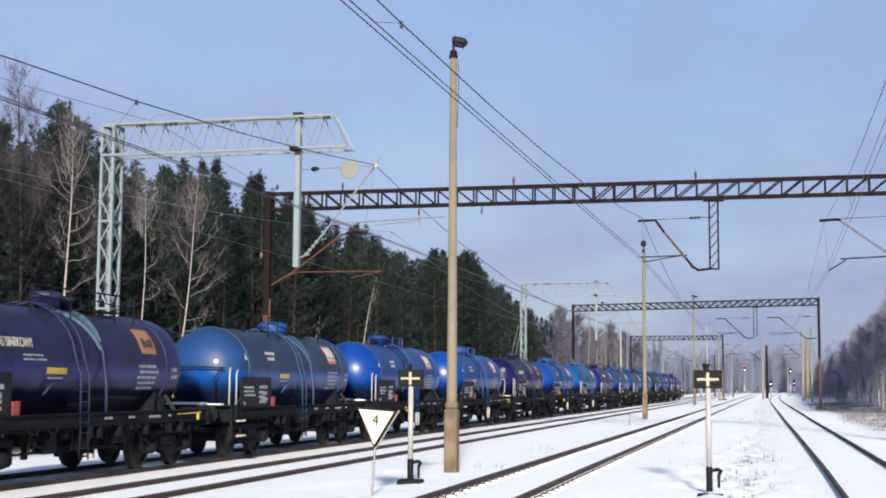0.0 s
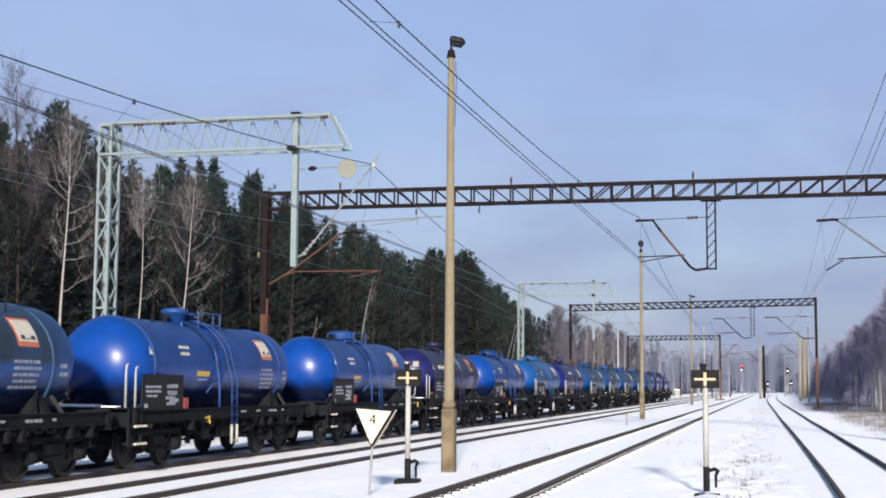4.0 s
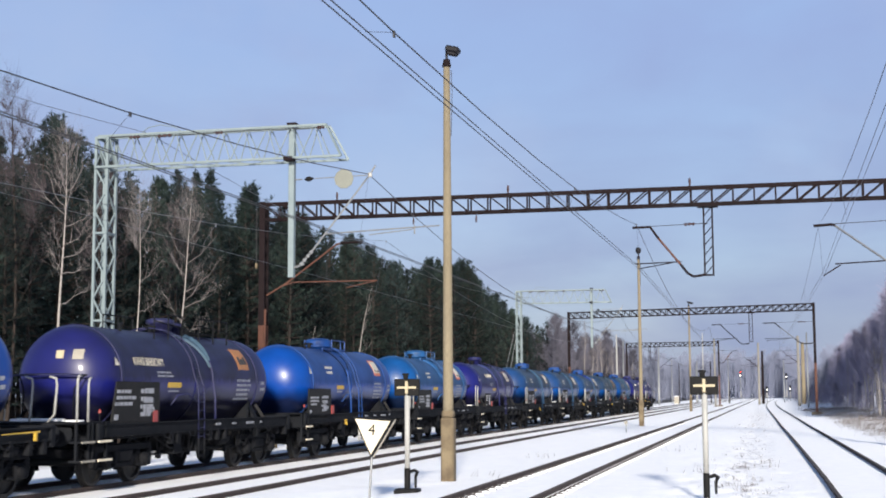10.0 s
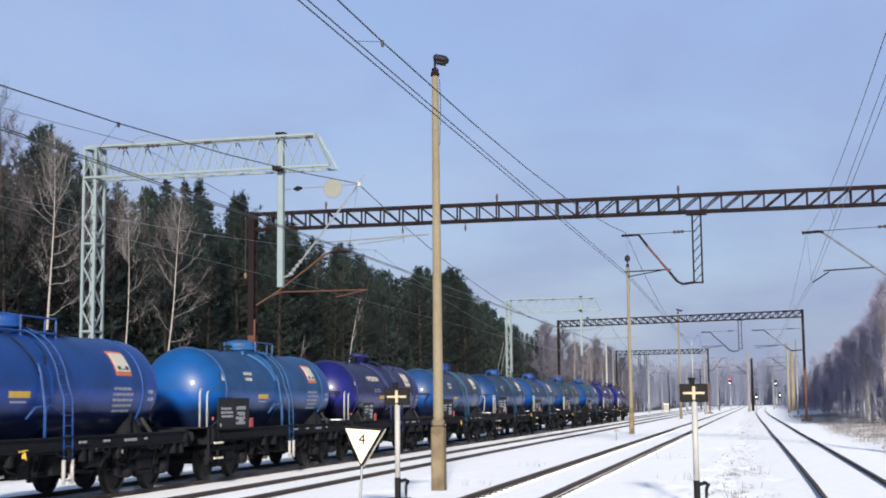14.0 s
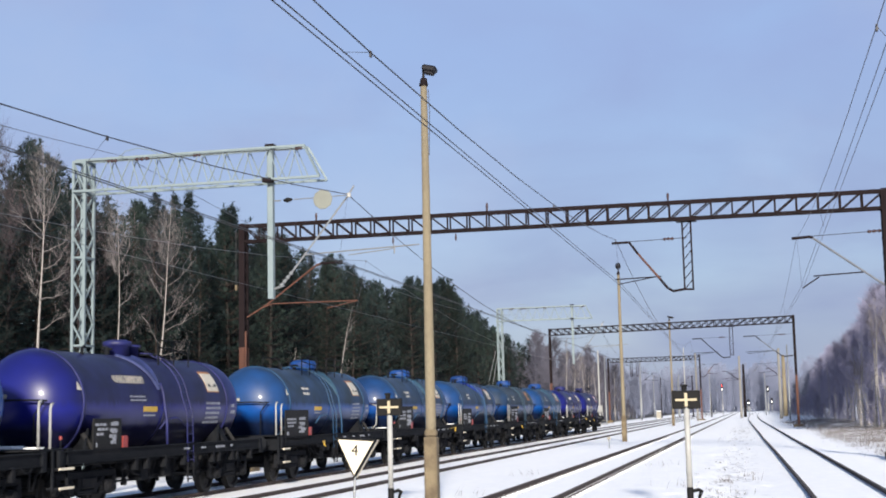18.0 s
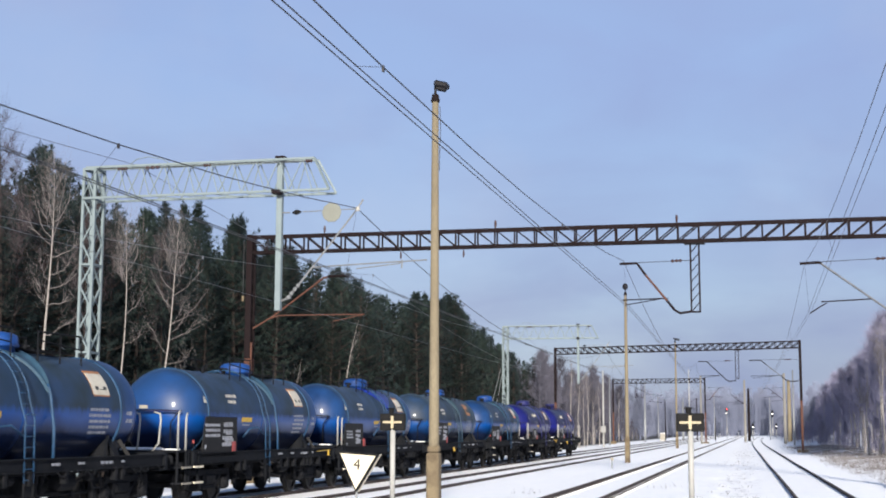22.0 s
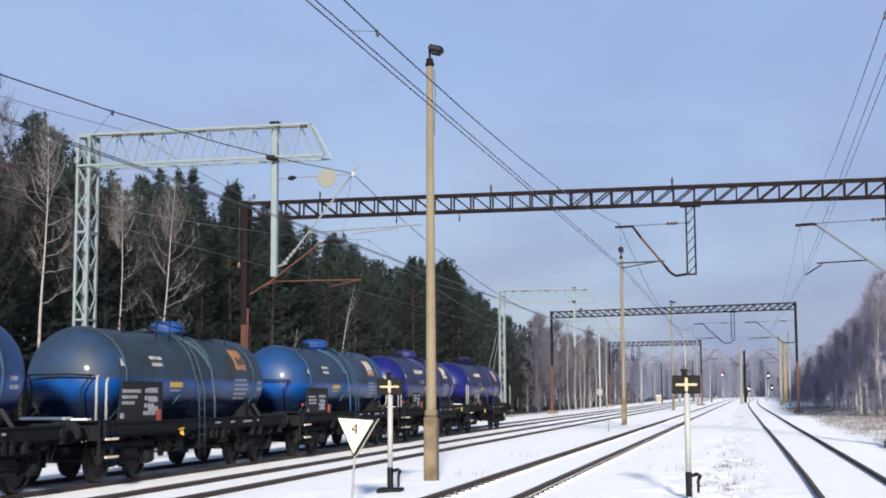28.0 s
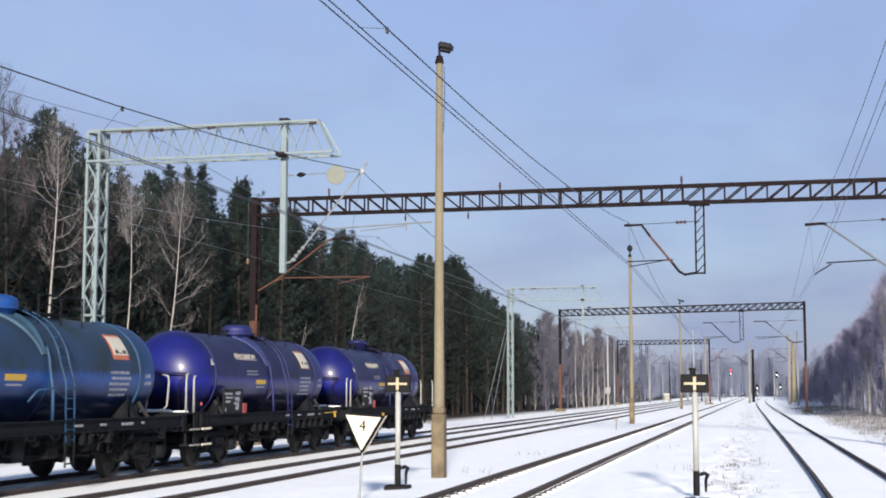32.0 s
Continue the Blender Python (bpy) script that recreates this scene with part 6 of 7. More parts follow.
    for z in (0.55, 0.90):
        again("step", cached(("step", z), lambda: box(B(), 1.16, 1.42, -5.48, -4.95, z - 0.018, z + 0.018), CHASSIS), w)
        again("step_edge", cached(("step_edge", z), lambda: box(B(), 1.42, 1.445, -5.48, -4.95, z - 0.022, z + 0.022), CREAM_PAINT), w, label="pale step edge")
        if rails > 2:
            again("step", cached(("outer_step", z), lambda: box(B(), 1.16, 1.42, -6.12, -5.62, z - 0.018, z + 0.018), CHASSIS), w)
            again("step_edge", cached(("outer_step_edge", z), lambda: box(B(), 1.42, 1.445, -6.12, -5.62, z - 0.02, z + 0.02), PLATE_DULL), w, label="pale step edge")
            if z < 0.6:
                again("step_hanger", cached(("step_hanger",), lambda: bar(bar(B(), (1.3, -6.1, 0.53), (1.3, -6.1, 1.24), 0.045), (1.3, -5.63, 0.53), (1.3, -5.63, 1.24), 0.045), CHASSIS), w)
    again("side_stencil", cached(("side_stencil", seed % 2), lambda: text_bars(B(), 1.301, 2.2, 2.8, 1.04, 1.14, 1, rnd), INK_WHITE), w)
    for y in (-3.68, 3.68):
        build_bogie(w, y)
    w["y0"] = 1.0163 * y_logo - 2.3 + {6: 0.3, 14: 0.2}.get(seed, 0.0)
    return w


FLEET = [
    (25.17, "violet", "plain", False, "orange", "twin", 2), (37.12, "teal", "plain", False, "white", "round", 2), (48.57, "blue", "mid", True, "white", "twin", 2),
    (60.8, "blue", "mid", True, "white", "round", 0), (72.8, "violet", "four", False, "orange", "twin", 4), (84.4, "blue", "mid", True, "white", "round", 0),
    (95.96, "cyan", "mid", True, "white", "round", 2), (107.13, "violet_clean", "plain", False, "gold", "twin", 2), (119.05, "teal", "plain", False, "gold", "round", 2),
    (130.85, "teal", "four", False, "gold", "round", 4), (142.0, "teal", "plain", False, "gold", "round", 2), (154.0, "green", "four", False, "orange", "round", 2),
    (165.89, "teal", "mid", False, "white", "round", 0), (177.2, "violet_clean", "plain", False, "gold", "round", 4), (188.4, "violet_clean", "wide", False, "white", "twin", 2),
]
train = [wagon(*row[:6], seed=i, rails=row[6]) for i, row in enumerate(FLEET)]


def rolled(t):
    """How far the train has come by t."""
    s = t / 10
    return 1.0163 * (40.32 * s + 2.7 * s ** 2 - 0.98 * s ** 3 + 0.16 * s ** 4)


def train_tail():
    """The end platform of the last wagon, with its white rails and yellow coupling gear."""
    last = train[-1]
    bm = B()
    box(bm, -1.3, 1.3, 5.3, 6.0, 1.10, 1.16, bevel=0.01)
    box(bm, -1.3, 1.3, 5.9, 6.0, 0.95, 1.11, bevel=0.01)
    part("rear_platform", bm, CHASSIS, last)
    for s in (-1.22, 0.75, 1.22):
        bm = B()
        tube(bm, [(s, 5.92, 1.15), (s, 5.92, 2.08), (s, 5.82, 2.16)], 0.026, 8)
        part("grab_rail", bm, WHITE_PAINT, last, "white grab rail")
    for s in (-0.6, 0.95):
        bm = B()
        box(bm, s - 0.22, s + 0.22, 6.0, 6.05, 1.0, 1.12, bevel=0.01)
        part("buffer_plate", bm, YELLOW, last, "yellow plate on the buffer beam")
    for z in (0.5, 0.82):
        bm = B()
        box(bm, 1.1, 1.42, 5.5, 5.95, z, z + 0.035)
        part("step", bm, PLATE_DULL, last)


train_tail()


# ---------------------------------------------------------------- trees
def pine_meshes(h, seed, bare, fine=True):
    """A pine: trunk with limbs in whorls, and needle tufts along them. bare: share of the height without live limbs."""
    rnd = random.Random(seed)
    bm = B()
    pts, rad = [], []

    def core(z):
        f = z / h
        return Vector((0.25 * math.sin(f * 2 + seed) * f, 0.2 * math.sin(f * 2.6 + seed * 2) * f, z))

    for i in range(9):
        pts.append(core(h * i / 8))
        rad.append(0.14 * (1 - i / 8) + 0.015)
    tube(bm, pts, rad, 7)
    verts, faces = [], []

    def tuft(c, size, n, lift):
        for _ in range(n):
            d = Vector((rnd.gauss(0, 1), rnd.gauss(0, 1), rnd.gauss(lift, 0.6))).normalized()
            u = d.orthogonal().normalized() * size * (0.085 if fine else 0.11)
            i0 = len(verts)
            verts.extend((c - u, c + u, c + d * size))
            faces.append((i0, i0 + 1, i0 + 2))

    z = h * bare
    while z < h * 0.985:
        f = (z / h - bare) / (1 - bare)
        reach = (0.12 + 2.25 * (1 - f ** 1.2) ** (0.85 + 0.2 * (seed % 2)) * (0.5 + 0.5 * min(1, f * 5))) * (h / 14) * (0.55 + 0.75 * rnd.random())
        turn = rnd.random() * 6.28
        for k in range(5):
            if rnd.random() < (0.16 if f < 0.55 else 0.3):
                continue
            a = turn + k * 1.257 + rnd.gauss(0, 0.25)
            ln = reach * (0.4 + 0.9 * rnd.random())
            rise = -0.05 + 0.95 * f + rnd.random() * 0.25
            base = core(z)
            tip = base + Vector((math.cos(a) * ln, math.sin(a) * ln, ln * rise))
            mid = base.lerp(tip, 0.55) - Vector((0, 0, 0.10 * ln))
            if ln > 0.5:
                tube(bm, [base, mid, tip], [0.03, 0.018, 0.006], 4, False)
            n = int(4 + ln * 11) if fine else int(3 + ln * 7)
            for q in range(n):
                g = 0.35 + 0.68 * (q + rnd.random()) / n
                c = (base.lerp(mid, g / 0.55) if g < 0.55 else mid.lerp(tip, (g - 0.55) / 0.45))
                side = 0.10 + 0.22 * ln * (1.1 - g)
                c = c + Vector((rnd.gauss(0, side), rnd.gauss(0, side), rnd.gauss(0.02, 0.05)))
                if q == n - 1:
                    tuft(tip, 0.3, 7, 2.2)
                tuft(c, (0.10 if fine else 0.15) + 0.12 * rnd.random(), 9 if fine else 7, 0.7)
        z += (0.34 + 0.24 * rnd.random()) * (1 - 0.45 * f)
    for q in range(12):
        tuft(core(h * (0.92 + 0.09 * q / 11)), 0.2, 5, 1.6)
    # dead snags below the crown
    z = h * 0.12
    while z < h * bare:
        a = rnd.random() * 6.28
        ln = 0.5 + rnd.random() * 0.9
        tube(bm, [(0, 0, z), (math.cos(a) * ln, math.sin(a) * ln, z - 0.1 + rnd.random() * 0.3)], [0.02, 0.005], 4, False)
        z += 0.25 + rnd.random() * 0.5
    trunk = finish("trunk", bm, PINE_BARK)
    me = bpy.data.meshes.new("crown")
    me.from_pydata(verts, [], faces)
    me.materials.append(NEEDLE if seed % 2 else NEEDLE_B)
    return trunk, me


def bare_meshes(h, seed, bark, twig, lean=0.0, spread=1.0, dense=1.0, start=0.3, trunk_r=0.10, haze=0, levels=2):
    """A leafless tree: trunk, rising limbs, and a crown of fine twigs."""
    rnd = random.Random(seed)
    bm, tw = B(), B()
    pts, rad = [], []
    for i in range(8):
        f = i / 7
        pts.append(Vector((lean * h * f + 0.14 * math.sin(f * 5 + seed), 0.12 * math.sin(f * 4 + seed * 3), h * f * 0.95)))
        rad.append(trunk_r * (1 - f) ** 0.8 + 0.012)
    tube(bm, pts, rad, 7)

    def at(f):
        k = min(6, int(f * 7))
        return pts[k].lerp(pts[k + 1], f * 7 - k)

    def fork(p, d, ln, r, depth):
        bendy = d + Vector((rnd.gauss(0, 0.12), rnd.gauss(0, 0.12), 0.18))
        mid = p + d * ln * 0.5
        tip = mid + bendy.normalized() * ln * 0.5
        target = bm if depth == 0 else tw
        tube(target, [p, mid, tip], [r, r * 0.7, r * 0.3], 4 if depth == 0 else 3, False)
        if depth < levels:
            for _ in range(int((5 if depth == 0 else 4) * dense)):
                f = 0.3 + 0.7 * rnd.random()
                q = p.lerp(mid, f * 2) if f < 0.5 else mid.lerp(tip, f * 2 - 1)
                nd = (d + Vector((rnd.gauss(0, 0.55), rnd.gauss(0, 0.55), 0.25 + rnd.gauss(0, 0.25)))).normalized()
                fork(q, nd, ln * (0.3 + 0.3 * rnd.random()), r * 0.42, depth + 1)

    n = int(16 * dense)
    for k in range(n):
        f = start + (0.97 - start) * (k + rnd.random()) / n
        a = k * 2.4 + rnd.random()
        up = 0.55 + 0.6 * f
        d = Vector((math.cos(a) * 0.8 * spread, math.sin(a) * 0.8 * spread, up)).normalized()
        ln = h * (0.27 * (1 - f) + 0.05) * (0.8 + 0.4 * rnd.random())
        fork(at(f), d, ln, 0.028 * (1.15 - f) * (trunk_r / 0.1), 0)
    crown = finish("crown", tw, twig)
    if haze:
        # the finest sprays at the ends of the twigs
        co = [v.co.copy() for v in crown.vertices]
        verts, faces = [], []
        for _ in range(haze):
            c = co[rnd.randrange(len(co))]
            d = Vector((rnd.gauss(0, 0.5), rnd.gauss(0, 0.5), 0.6 + rnd.gauss(0, 0.35)))
            u = d.orthogonal().normalized() * (0.014 if levels == 1 else 0.005)
            i0 = len(verts)
            verts += [c - u, c + u, c + d * 0.75]
            faces.append((i0, i0 + 1, i0 + 2))
        more = bpy.data.meshes.new("sprays")
        more.from_pydata(verts, [], faces)
        both = B()
        both.from_mesh(crown)
        both.from_mesh(more)
        crown = finish("crown", both, twig)
    return finish("trunk", bm, bark), crown


def birch_meshes(h, seed, lean, limbs, r, side=29.0, bushy=1.0):
    """A birch: slim white stem, white limbs (height, reach to the side, rise) and a haze of twigs at the top."""
    rnd = random.Random(seed)
    bm, tw = B(), B()
    across = Vector((math.cos(radians(side)), math.sin(radians(side)), 0))
    depth = Vector((-across.y, across.x, 0))
    pts, rad = [], []
    for i in range(13):
        f = i / 12
        pts.append(across * (lean * h * f + 0.07 * math.sin(f * 7 + seed)) + depth * 0.10 * math.sin(f * 5 + seed * 3) + Vector((0, 0, h * f)))
        rad.append(r * (1 - f) ** 1.1 + 0.004)
    tube(bm, pts, rad, 8)

    def stem(z):
        f = min(0.999, z / h) * 12
        return pts[int(f)].lerp(pts[int(f) + 1], f - int(f))

    ends = []

    def limb(z, reach, rise, thick):
        p = stem(z)
        turn = rnd.gauss(0, 0.3) * abs(reach)
        way = [p]
        for k in range(1, 7):
            u = k / 6
            way.append(p + across * reach * (1.25 * u - 0.25 * u * u) + depth * turn * u + Vector((rnd.gauss(0, 0.03), rnd.gauss(0, 0.03), rise * (0.55 * u + 0.45 * u * u) + rnd.gauss(0, 0.03))))
        tube(tw, way, [thick * (1 - k / 6) ** 0.9 + 0.003 for k in range(7)], 5, False)
        ends.append(way[-1])
        for _ in range(5):
            k = rnd.randrange(2, 6)
            q = way[k].lerp(way[k + 1], rnd.random())
            d = across * (0.5 * reach * rnd.random() + rnd.gauss(0, 0.1)) + depth * rnd.gauss(0, 0.2) + Vector((0, 0, rnd.uniform(0.1, 0.6)))
            tube(tw, [q, q + d * 0.5, q + d], [0.009, 0.006, 0.003], 3, False)
            ends.append(q + d)

    for z, reach, rise in limbs:
        limb(z, reach, rise, 0.15 * r + 0.003)
    for k in range(int(9 * bushy)):
        z = h * rnd.uniform(0.55, 0.95)
        limb(z, rnd.choice((-1, 1)) * rnd.uniform(0.2, 0.5) * (1.6 - z / h), rnd.uniform(0.3, 0.9), 0.007)
    # the finest twigs, thickest round the top
    verts, faces = [], []
    for n in range(int(bushy * max(50, 110 * h - 450))):
        c = rnd.choice(ends) if n % 3 else stem(h * rnd.uniform(0.80, 1.0))
        c = c + Vector((rnd.gauss(0, 0.16), rnd.gauss(0, 0.16), rnd.gauss(0, 0.2)))
        d = Vector((rnd.gauss(0, 0.25), rnd.gauss(0, 0.25), rnd.uniform(0.05, 0.6)))
        u = d.orthogonal().normalized() * 0.0035
        i0 = len(verts)
        verts += [c - u, c + u, c + d]
        faces.append((i0, i0 + 1, i0 + 2))
    more = bpy.data.meshes.new("sprays")
    more.from_pydata(verts, [], faces)
    tw.from_mesh(more)
    return finish("trunk", bm, BIRCH_BARK), finish("crown", tw, TWIG_PALE)


def plant(name, label, category, group, meshes, m, scale=1.0):
    t = new(name)
    t.empty_display_size = 0.3
    tagged(t, label, category, group)
    t.matrix_world = m @ Matrix.Diagonal((scale, scale, scale, 1))
    again("trunk", meshes[0], t)
    again("crown", meshes[1], t)
    return t


TOPS = ((1.61, 0.353), (1.68, 0.326), (1.75, 0.408), (1.88, 0.40), (1.95, 0.350), (2.14, 0.380), (2.34, 0.424), (2.43, 0.331), (2.51, 0.427), (2.63, 0.373), (2.82, 0.411), (2.96, 0.376), (3.30, 0.394), (3.57, 0.361), (3.89, 0.362), (4.18, 0.431), (4.60, 0.459), (4.90, 0.413), (5.36, 0.376), (5.76, 0.346))


def forest():
    rnd = random.Random(5)
    sizes = ((14.0, 0.16), (13.0, 0.22), (15.0, 0.28), (14.0, 0.10), (12.0, 0.18), (15.0, 0.34))
    near = [pine_meshes(h, i + 1, bare) for i, (h, bare) in enumerate(sizes)]
    deep = [pine_meshes(h, i + 11, bare, False) for i, (h, bare) in enumerate(sizes)]

    def skyline(q):
        """How steeply the tops of the wood rise, by the bearing from the platform's end."""
        for (a, u), (b, v) in zip(TOPS, TOPS[1:]):
            if q < b:
                return u + (v - u) * max(0.0, (q - a) / (b - a))
        return TOPS[-1][1]

    def tree(x, y, h, kinds):
        k = rnd.randrange(6)
        plant("pine_tree", "dark green pine with a ragged crown at the wood's edge", "pine tree", "pine wood", kinds[k], pose(x + bend(y), y, -0.4, 0, 0, rnd.random() * 360), h / sizes[k][0])
    # rows from the edge of the wood inwards
    for row, (x0, gap, ya, yb) in enumerate(((-25.5, 2.7, 30, 165), (-28.0, 3.0, 34, 172), (-31.0, 3.4, 40, 178), (-34.5, 4.0, 46, 186), (-39, 4.6, 52, 200), (-45, 5.4, 60, 215))):
        y = ya + rnd.random() * 2
        while y < yb:
            x = x0 + rnd.uniform(-1.1, 1.1)
            s = skyline(y / -x)
            h = 2.15 - x * s * (rnd.uniform(0.92, 1.04) if rnd.random() < 0.78 else rnd.uniform(0.78, 0.94))
            tree(x, y, h, near if row < 2 and y < 100 else deep)
            y += gap * rnd.uniform(0.7, 1.3) * (0.72 if y < 80 else 1.0)
    # young pines and brush fill the foot of the wood
    y = 31.0
    while y < 160:
        tree(-24.6 + rnd.uniform(-0.8, 0.6), y, rnd.uniform(3.0, 6.0), deep)
        y += rnd.uniform(4.0, 9.0)
    # birches that stand before the pines
    front = (
        (-22.74, 40.5, 11.2, 0.004, 0.070, ((8.2, -1.15, 1.3), (8.3, -0.65, 1.7), (8.2, 0.32, 2.3), (8.9, -0.25, 1.6), (7.8, 0.85, 0.5), (6.75, 0.9, 0.55), (6.2, 0.95, 0.4), (7.2, 0.6, 0.3), (5.2, 0.85, 0.6), (9.0, 0.6, 1.0), (9.3, -0.4, 1.0))),
        (-22.32, 45.2, 9.9, 0.010, 0.044, ((6.3, 0.6, 0.8), (7.4, -0.35, 0.8), (7.9, 0.4, 0.8), (5.2, 0.5, 0.3))),
        (-22.98, 49.4, 10.6, 0.090, 0.058, ((6.9, -0.8, 1.4), (7.6, -0.85, 1.5), (5.6, 1.25, 1.0), (6.3, 1.35, 1.3), (7.4, 1.0, 1.0), (4.7, 1.0, 0.25), (5.1, -0.55, 1.0), (8.3, 0.6, 1.2), (8.4, -0.5, 1.2), (4.2, 0.7, 0.35))),
        (-23.37, 73.4, 8.4, 0.21, 0.060, ((4.0, 0.6, 0.9), (6.6, 0.35, 0.7))),
        (-22.4, 63.7, 5.6, 0.110, 0.042, ((3.0, 0.5, 0.9), (3.6, -0.4, 1.0))),
    )
    for i, (x, y, h, lean, r, limbs) in enumerate(front):
        plant("birch_tree", "bare white-barked birch in front of dark pines", "birch tree", "birches", birch_meshes(h, 40 + i, lean, limbs, r, bushy=1.0 if i < 3 else 0.12), pose(x, y, -0.4))
    brown = [bare_meshes(h, 50 + i, PINE_BARK, TWIG_BROWN, 0.0, 0.55, 1.0, 0.4, 0.05, 1500, 2) for i, h in enumerate((12.0, 11.0))]
    for i, (x, y, h) in enumerate(((-24.6, 40.5, 12.8), (-24.2, 52.6, 10.8), (-24.4, 46.6, 10.9))):
        plant("bare_tree", "leafless brown-grey tree before dark pines", "tree", "bare trees", brown[i % 2], pose(x, y, -0.4, 0, 0, 77 * i), h / (12.0, 11.0)[i % 2])
    greys = [bare_meshes(h, 60 + i, HAZED_TWIG if i % 3 else BIRCH_BARK, HAZED_TWIG, 0.0, 0.85, 1.5, 0.06, 0.10, 3600, 1) for i, h in enumerate((11.0, 10.0, 12.0, 9.0))]
    darks = [bare_meshes(h, 60 + i, TWIG_DARK if i % 3 else BIRCH_BARK, TWIG_DARK, 0.0, 0.85, 1.5, 0.06, 0.10, 3600, 1) for i, h in enumerate((11.0, 10.0, 12.0, 9.0))]
    fars = [bare_meshes(h, 60 + i, HAZED_TWIG_FAR, HAZED_TWIG_FAR, 0.0, 0.85, 1.5, 0.06, 0.10, 3600, 1) for i, h in enumerate((11.0, 10.0, 12.0, 9.0))]
    slim = [bare_meshes(h, 64 + i, BIRCH_BARK if i % 2 else HAZED_TWIG, HAZED_TWIG, 0.01, 0.5, 1.4, 0.28, 0.085, 2600, 1) for i, h in enumerate((11.0, 10.0, 12.0, 9.0))]
    gh = (11.0, 10.0, 12.0, 9.0)

    def grey(x, y, h, kinds=greys):
        k = rnd.randrange(4)
        plant("bare_tree", "leafless brown-grey tree in a winter wood", "tree", "bare trees", kinds[k], pose(x + bend(y), y, -0.3, 0, 0, rnd.random() * 360), h / gh[k])
    # leafless wood beyond the pines
    for x0, gap in ((-22.5, 6.2), (-26.0, 6.6), (-31, 8.0)):
        y = 152.0
        while y < 340:
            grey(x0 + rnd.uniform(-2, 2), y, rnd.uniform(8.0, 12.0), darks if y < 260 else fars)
            y += gap * rnd.uniform(0.7, 1.4)
    y = 140.0
    while y < 300:
        grey(-21.5 + rnd.uniform(-1.5, 1.0), y, rnd.uniform(1.8, 4.2), darks)
        y += rnd.uniform(4.0, 9.0)
    # slim birches at the edge of that wood
    slender = [birch_meshes(h, 70 + i, 0.01, ((h * 0.5, 0.8, 1.6), (h * 0.55, -0.9, 1.7), (h * 0.65, 0.6, 1.5), (h * 0.7, -0.5, 1.4)), 0.06, 10.0) for i, h in enumerate((9.0, 7.8))]
    for i, (x, y) in enumerate(((-19.9, 165), (-19.6, 158), (-20.2, 172), (-20.0, 184), (-19.4, 150))):
        plant("birch_tree", "bare white-barked birch beside the railway line", "birch tree", "birches", slender[i % 2], pose(x, y, -0.3, 0, 0, 63 * i), 0.9 + 0.05 * i)
    # leafless wood on the other side of the line
    for x0, gap in ((10.8, 4.2), (13.0, 4.8), (16.0, 6.0), (21.0, 9.0)):
        y = max(76.0, x0 * 8.0)
        while y < 430:
            x = x0 + rnd.uniform(-1.0, 1.0)
            f = (x + bend(y)) / y
            g = 0.50 + min(1.0, max(0.0, (f - 0.037) / 0.05)) * 0.38
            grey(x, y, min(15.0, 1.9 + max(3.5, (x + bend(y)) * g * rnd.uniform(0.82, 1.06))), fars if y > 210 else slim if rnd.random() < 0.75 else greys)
            y += gap * (0.6 + y / 250) * rnd.uniform(0.7, 1.4)
    # brush along the edge of that wood
    y = 70.0
    while y < 300:
        grey(9.4 + rnd.uniform(-1.0, 1.0), y, rnd.uniform(1.6, 3.6))
        y += (1.2 + y / 45) * rnd.uniform(0.6, 1.5)
    birches = [bare_meshes(h, 80 + i, BIRCH_BARK, HAZED_TWIG, 0.01, 0.5, 1.0, 0.55, 0.075) for i, h in enumerate((9.5, 9.0))]
    tall = [birch_meshes(h, 90 + i, 0.012 * i, ((h * 0.6, 0.5, 1.2), (h * 0.68, -0.5, 1.1), (h * 0.75, 0.35, 1.0)), 0.10, -4.0) for i, h in enumerate((8.9, 8.2, 5.8))]
    for i, (x, y) in enumerate(((8.45, 92.0), (8.25, 92.8), (8.3, 102.5), (8.9, 89.0), (8.6, 110.5))):
        plant("birch_tree", "tall bare white-barked birch at the wood's edge", "birch tree", "birches", tall[(0, 1, 2, 1, 2)[i]], pose(x, y, -0.2, 0, 0, 50 * i))
    for x, y in ((9.8, 92), (9.5, 97), (10.2, 104), (9.6, 112), (9.9, 126), (10.2, 139), (9.6, 155)):
        plant("birch_tree", "bare white-barked birch at the wood's edge", "birch tree", "birches", birches[int(y) % 2], pose(x + bend(y), y, -0.2, 0, 0, y * 37 % 360), 0.95 - y * 0.001)
    # the far end of the line is closed by woods
    verts, faces = [], []
    for n in range(680):
        x, y = (rnd.uniform(-190, 120), rnd.uniform(430, 520)) if n < 520 else (rnd.uniform(-35, 20) + bend(490), rnd.uniform(478, 520))
        if -26 < x - bend(y) < 12 and y < 475:
            continue
        h = rnd.uniform(11, 19)
        for _ in range(170):
            f = rnd.random() ** 0.8
            r = (0.5 + 2.6 * math.sin(math.pi * min(1, f * 0.9 + 0.08))) * rnd.random()
            a = rnd.random() * 6.28
            c = Vector((x + r * math.cos(a), y + r * math.sin(a), h * f * 0.92 - 0.3))
            d = Vector((rnd.gauss(0, 0.5), 0, 0.9))
            i0 = len(verts)
            verts += [c - Vector((0.06, 0, 0)), c + Vector((0.06, 0, 0)), c + d * 1.5]
            faces.append((i0, i0 + 1, i0 + 2))
        i0 = len(verts)
        verts += [(x - 0.15, y, -0.4), (x + 0.15, y, -0.4), (x, y, h)]
        faces.append((i0, i0 + 1, i0 + 2))
    me = bpy.data.meshes.new("far_wood")
    me.from_pydata(verts, [], faces)
    me.materials.append(HAZED_TWIG_FAR)
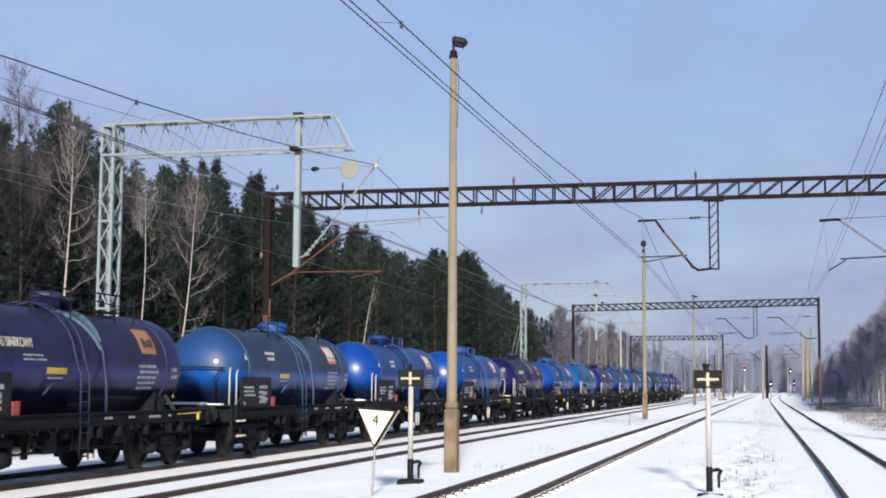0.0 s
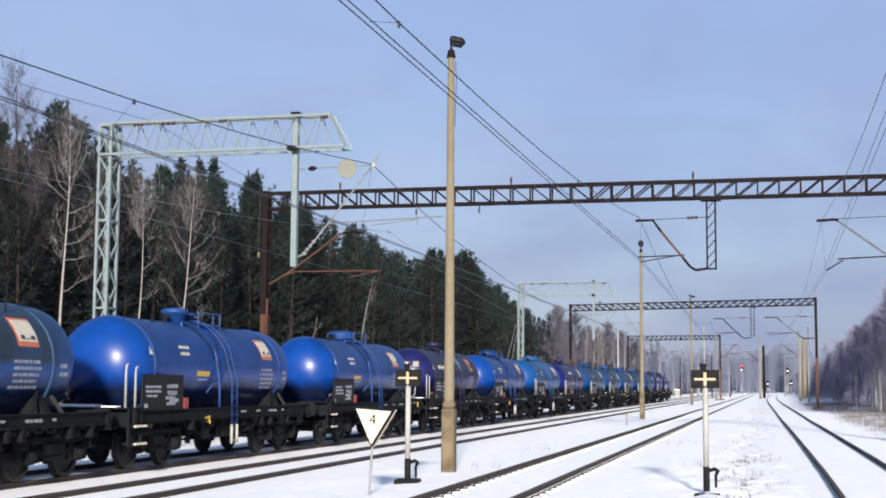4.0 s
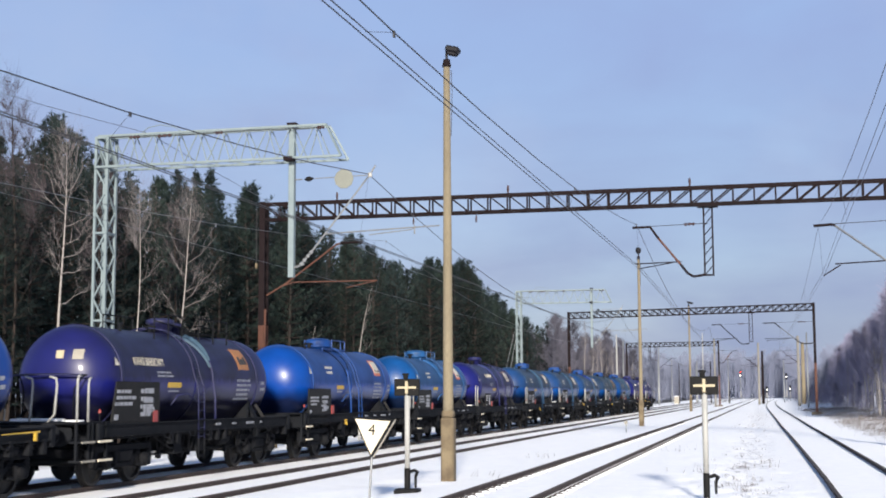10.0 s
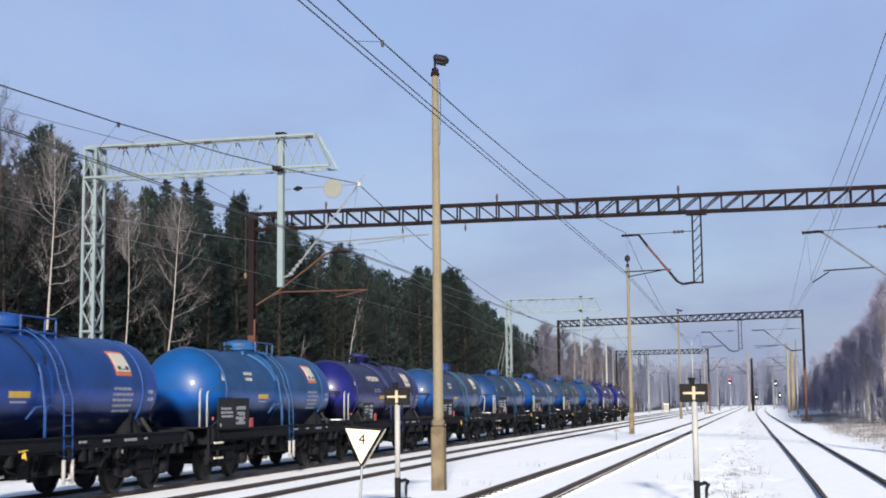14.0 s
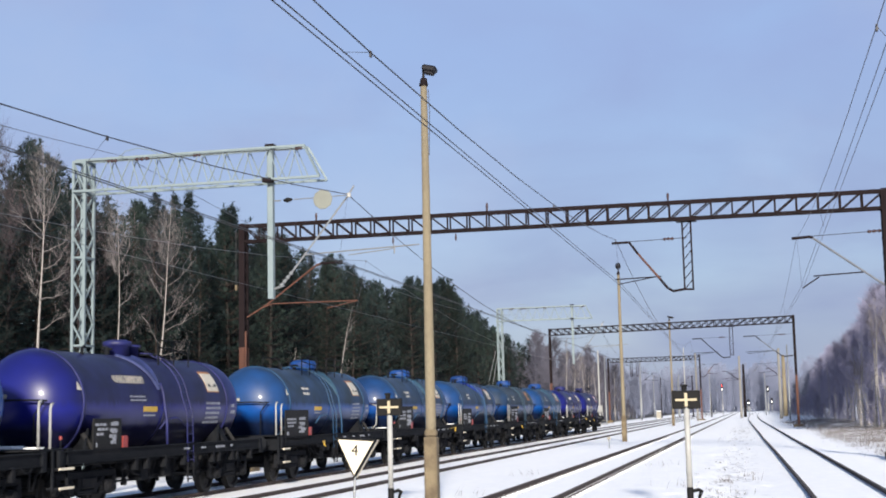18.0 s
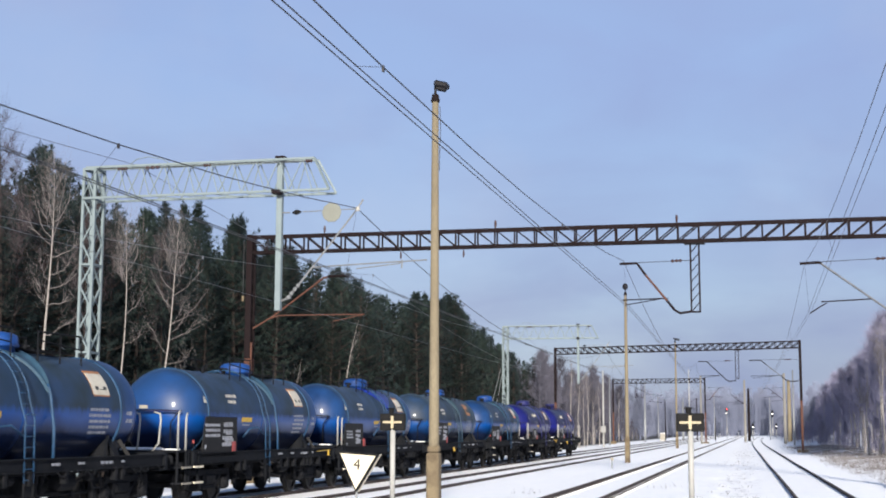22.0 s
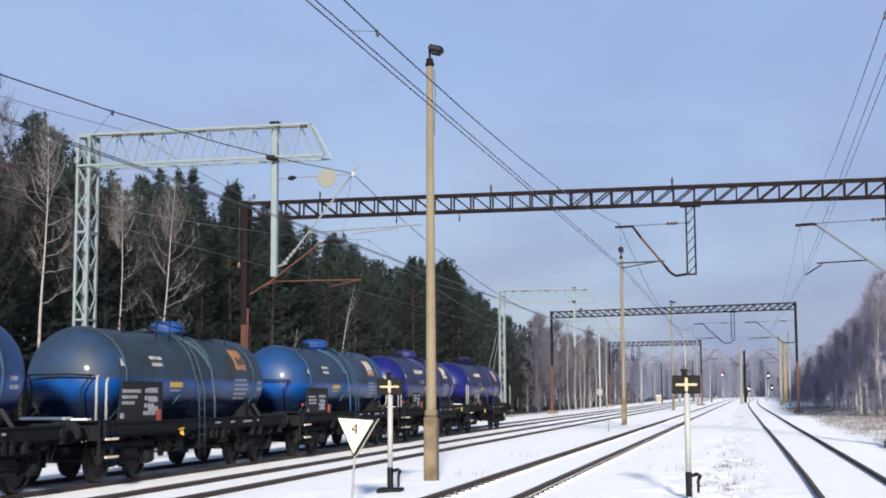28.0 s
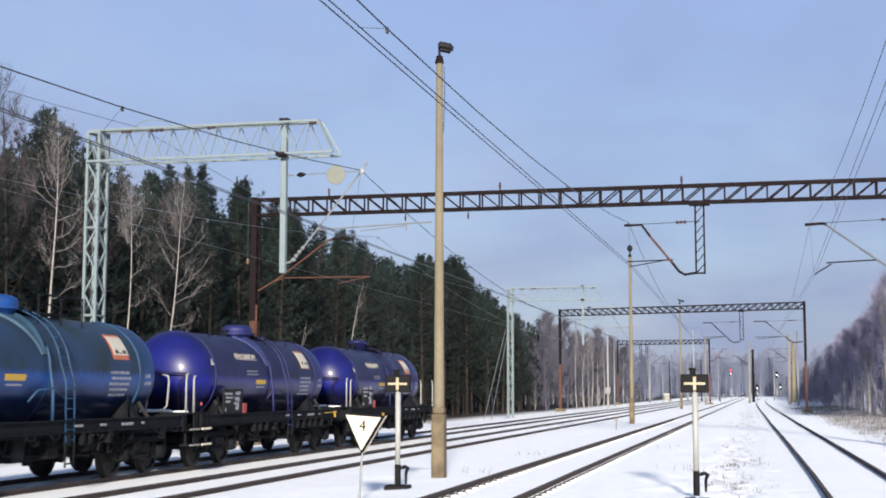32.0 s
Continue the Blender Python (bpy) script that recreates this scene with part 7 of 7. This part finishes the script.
    tagged(new("far_wood", me), "leafless wood that closes the distance, coloured bluish for haze", "wood", kind="stuff")


forest()


def grass_tufts():
    """Dry stalks that stand out of the snow."""
    rnd = random.Random(9)
    spots = [(-0.64, 34.9, 34, 0.3, 0.2), (-0.37, 26.8, 26, 0.2, 0.12), (-0.55, 24.3, 22, 0.35, 0.16), (-0.5, 27.5, 9, 0.25, 0.2), (-0.2, 30.5, 10, 0.3, 0.2), (-1.6, 33.0, 10, 0.5, 0.25), (0.0, 36, 10, 0.5, 0.3), (-6.2, 30.5, 8, 0.5, 0.2), (-3.0, 45, 10, 1, 0.25), (-6.5, 40, 10, 0.6, 0.22)]
    for _ in range(1300):
        y = 30 + 130 * rnd.random() ** 1.6
        x = 4.6 + rnd.random() ** 0.8 * 13
        spots.append((x, y, 14, 0.5, rnd.uniform(0.15, 0.5)))
    for _ in range(420):
        spots.append((rnd.uniform(4.6, 9.5), 50 + 110 * rnd.random(), 16, 0.7, rnd.uniform(0.15, 0.5)))
    for _ in range(110):
        spots.append((rnd.gauss(-0.55, 0.5), 25 + 100 * rnd.random() ** 1.4, 7, 0.16, rnd.uniform(0.06, 0.15)))
    verts, faces = [], []
    for x, y, n, spread, tall in spots:
        for _ in range(n):
            px, py = x + rnd.gauss(0, spread * 0.5), y + rnd.gauss(0, spread * 0.5)
            z = height(px + bend(py), py) - 0.02
            h = tall * rnd.uniform(0.5, 1.2)
            dx, dy = rnd.gauss(0, 0.35) * h, rnd.gauss(0, 0.35) * h
            i = len(verts)
            px += bend(py)
            verts += [(px - 0.006, py, z), (px + 0.006, py, z), (px + dx, py + dy, z + h)]
            faces.append((i, i + 1, i + 2))
    me = bpy.data.meshes.new("grass")
    me.from_pydata(verts, [], faces)
    me.materials.append(STRAW)
    tagged(new("grass", me), "dry straw-coloured grass standing out of the snow", "grass", kind="stuff")


grass_tufts()


# ---------------------------------------------------------------- sleepers
def sleepers():
    bm = B()
    box(bm, -1.28, 1.28, -0.12, 0.12, -0.32, -0.135, bevel=0.015)
    me = finish("sleeper", bm, SLEEPER)

    def dome(r, h, material, name):
        bm = B()
        lathe(bm, [(r, -0.03), (r * 0.95, h * 0.45), (r * 0.68, h * 0.82), (r * 0.2, h)], "z", (0, 0, 0), 10)
        return finish(name, bm, material, True)
    # a dark dome stands for the shaded gap behind each snow-covered rail clip
    gap_dome, cap = dome(0.105, 0.070, RAIL_SIDE, "rail_clip"), dome(0.085, 0.036, SNOW_CAP, "snow_cap")
    rnd = random.Random(3)
    for word, ya, yb in (("three", 13.0, 88.0), ("four", 13.0, 40.0)):
        y = ya
        while y < yb:
            x = TRACKS[word] + swing(word, y)
            again("sleeper", me, track_things[word], pose(x, y, 0.0))
            if word == "three":
                for s in (-0.755, 0.755):
                    again("rail_clip", gap_dome, track_things[word], pose(x + s + 0.20, y, GROUND - 0.012))
                    again("snow_cap", cap, track_things[word], pose(x + s + 0.225, y - rnd.uniform(0.05, 0.08), GROUND + 0.002))
            y += 0.62


sleepers()


# ---------------------------------------------------------------- what moves
def motions():
    for w in train:
        y0 = w["y0"]
        rows = []
        for k in range(33):
            y = y0 - rolled(k)
            rows.append((float(k), pose(TRACKS["one"] + swing("one", y), y, 0.0, 0, 0, -math.degrees(LAY) if y > 30 else 0.0)))
        walk(w, rows)
        del w["y0"]
    steps = [min(32.0, k * 0.15) for k in range(215)]
    for n, (ws, off) in enumerate(wheel_rows):
        walk(ws, [(t, pose(0, off, 0, math.degrees(rolled(t) / 0.46) + 37 * n, 0, 0)) for t in steps])


motions()
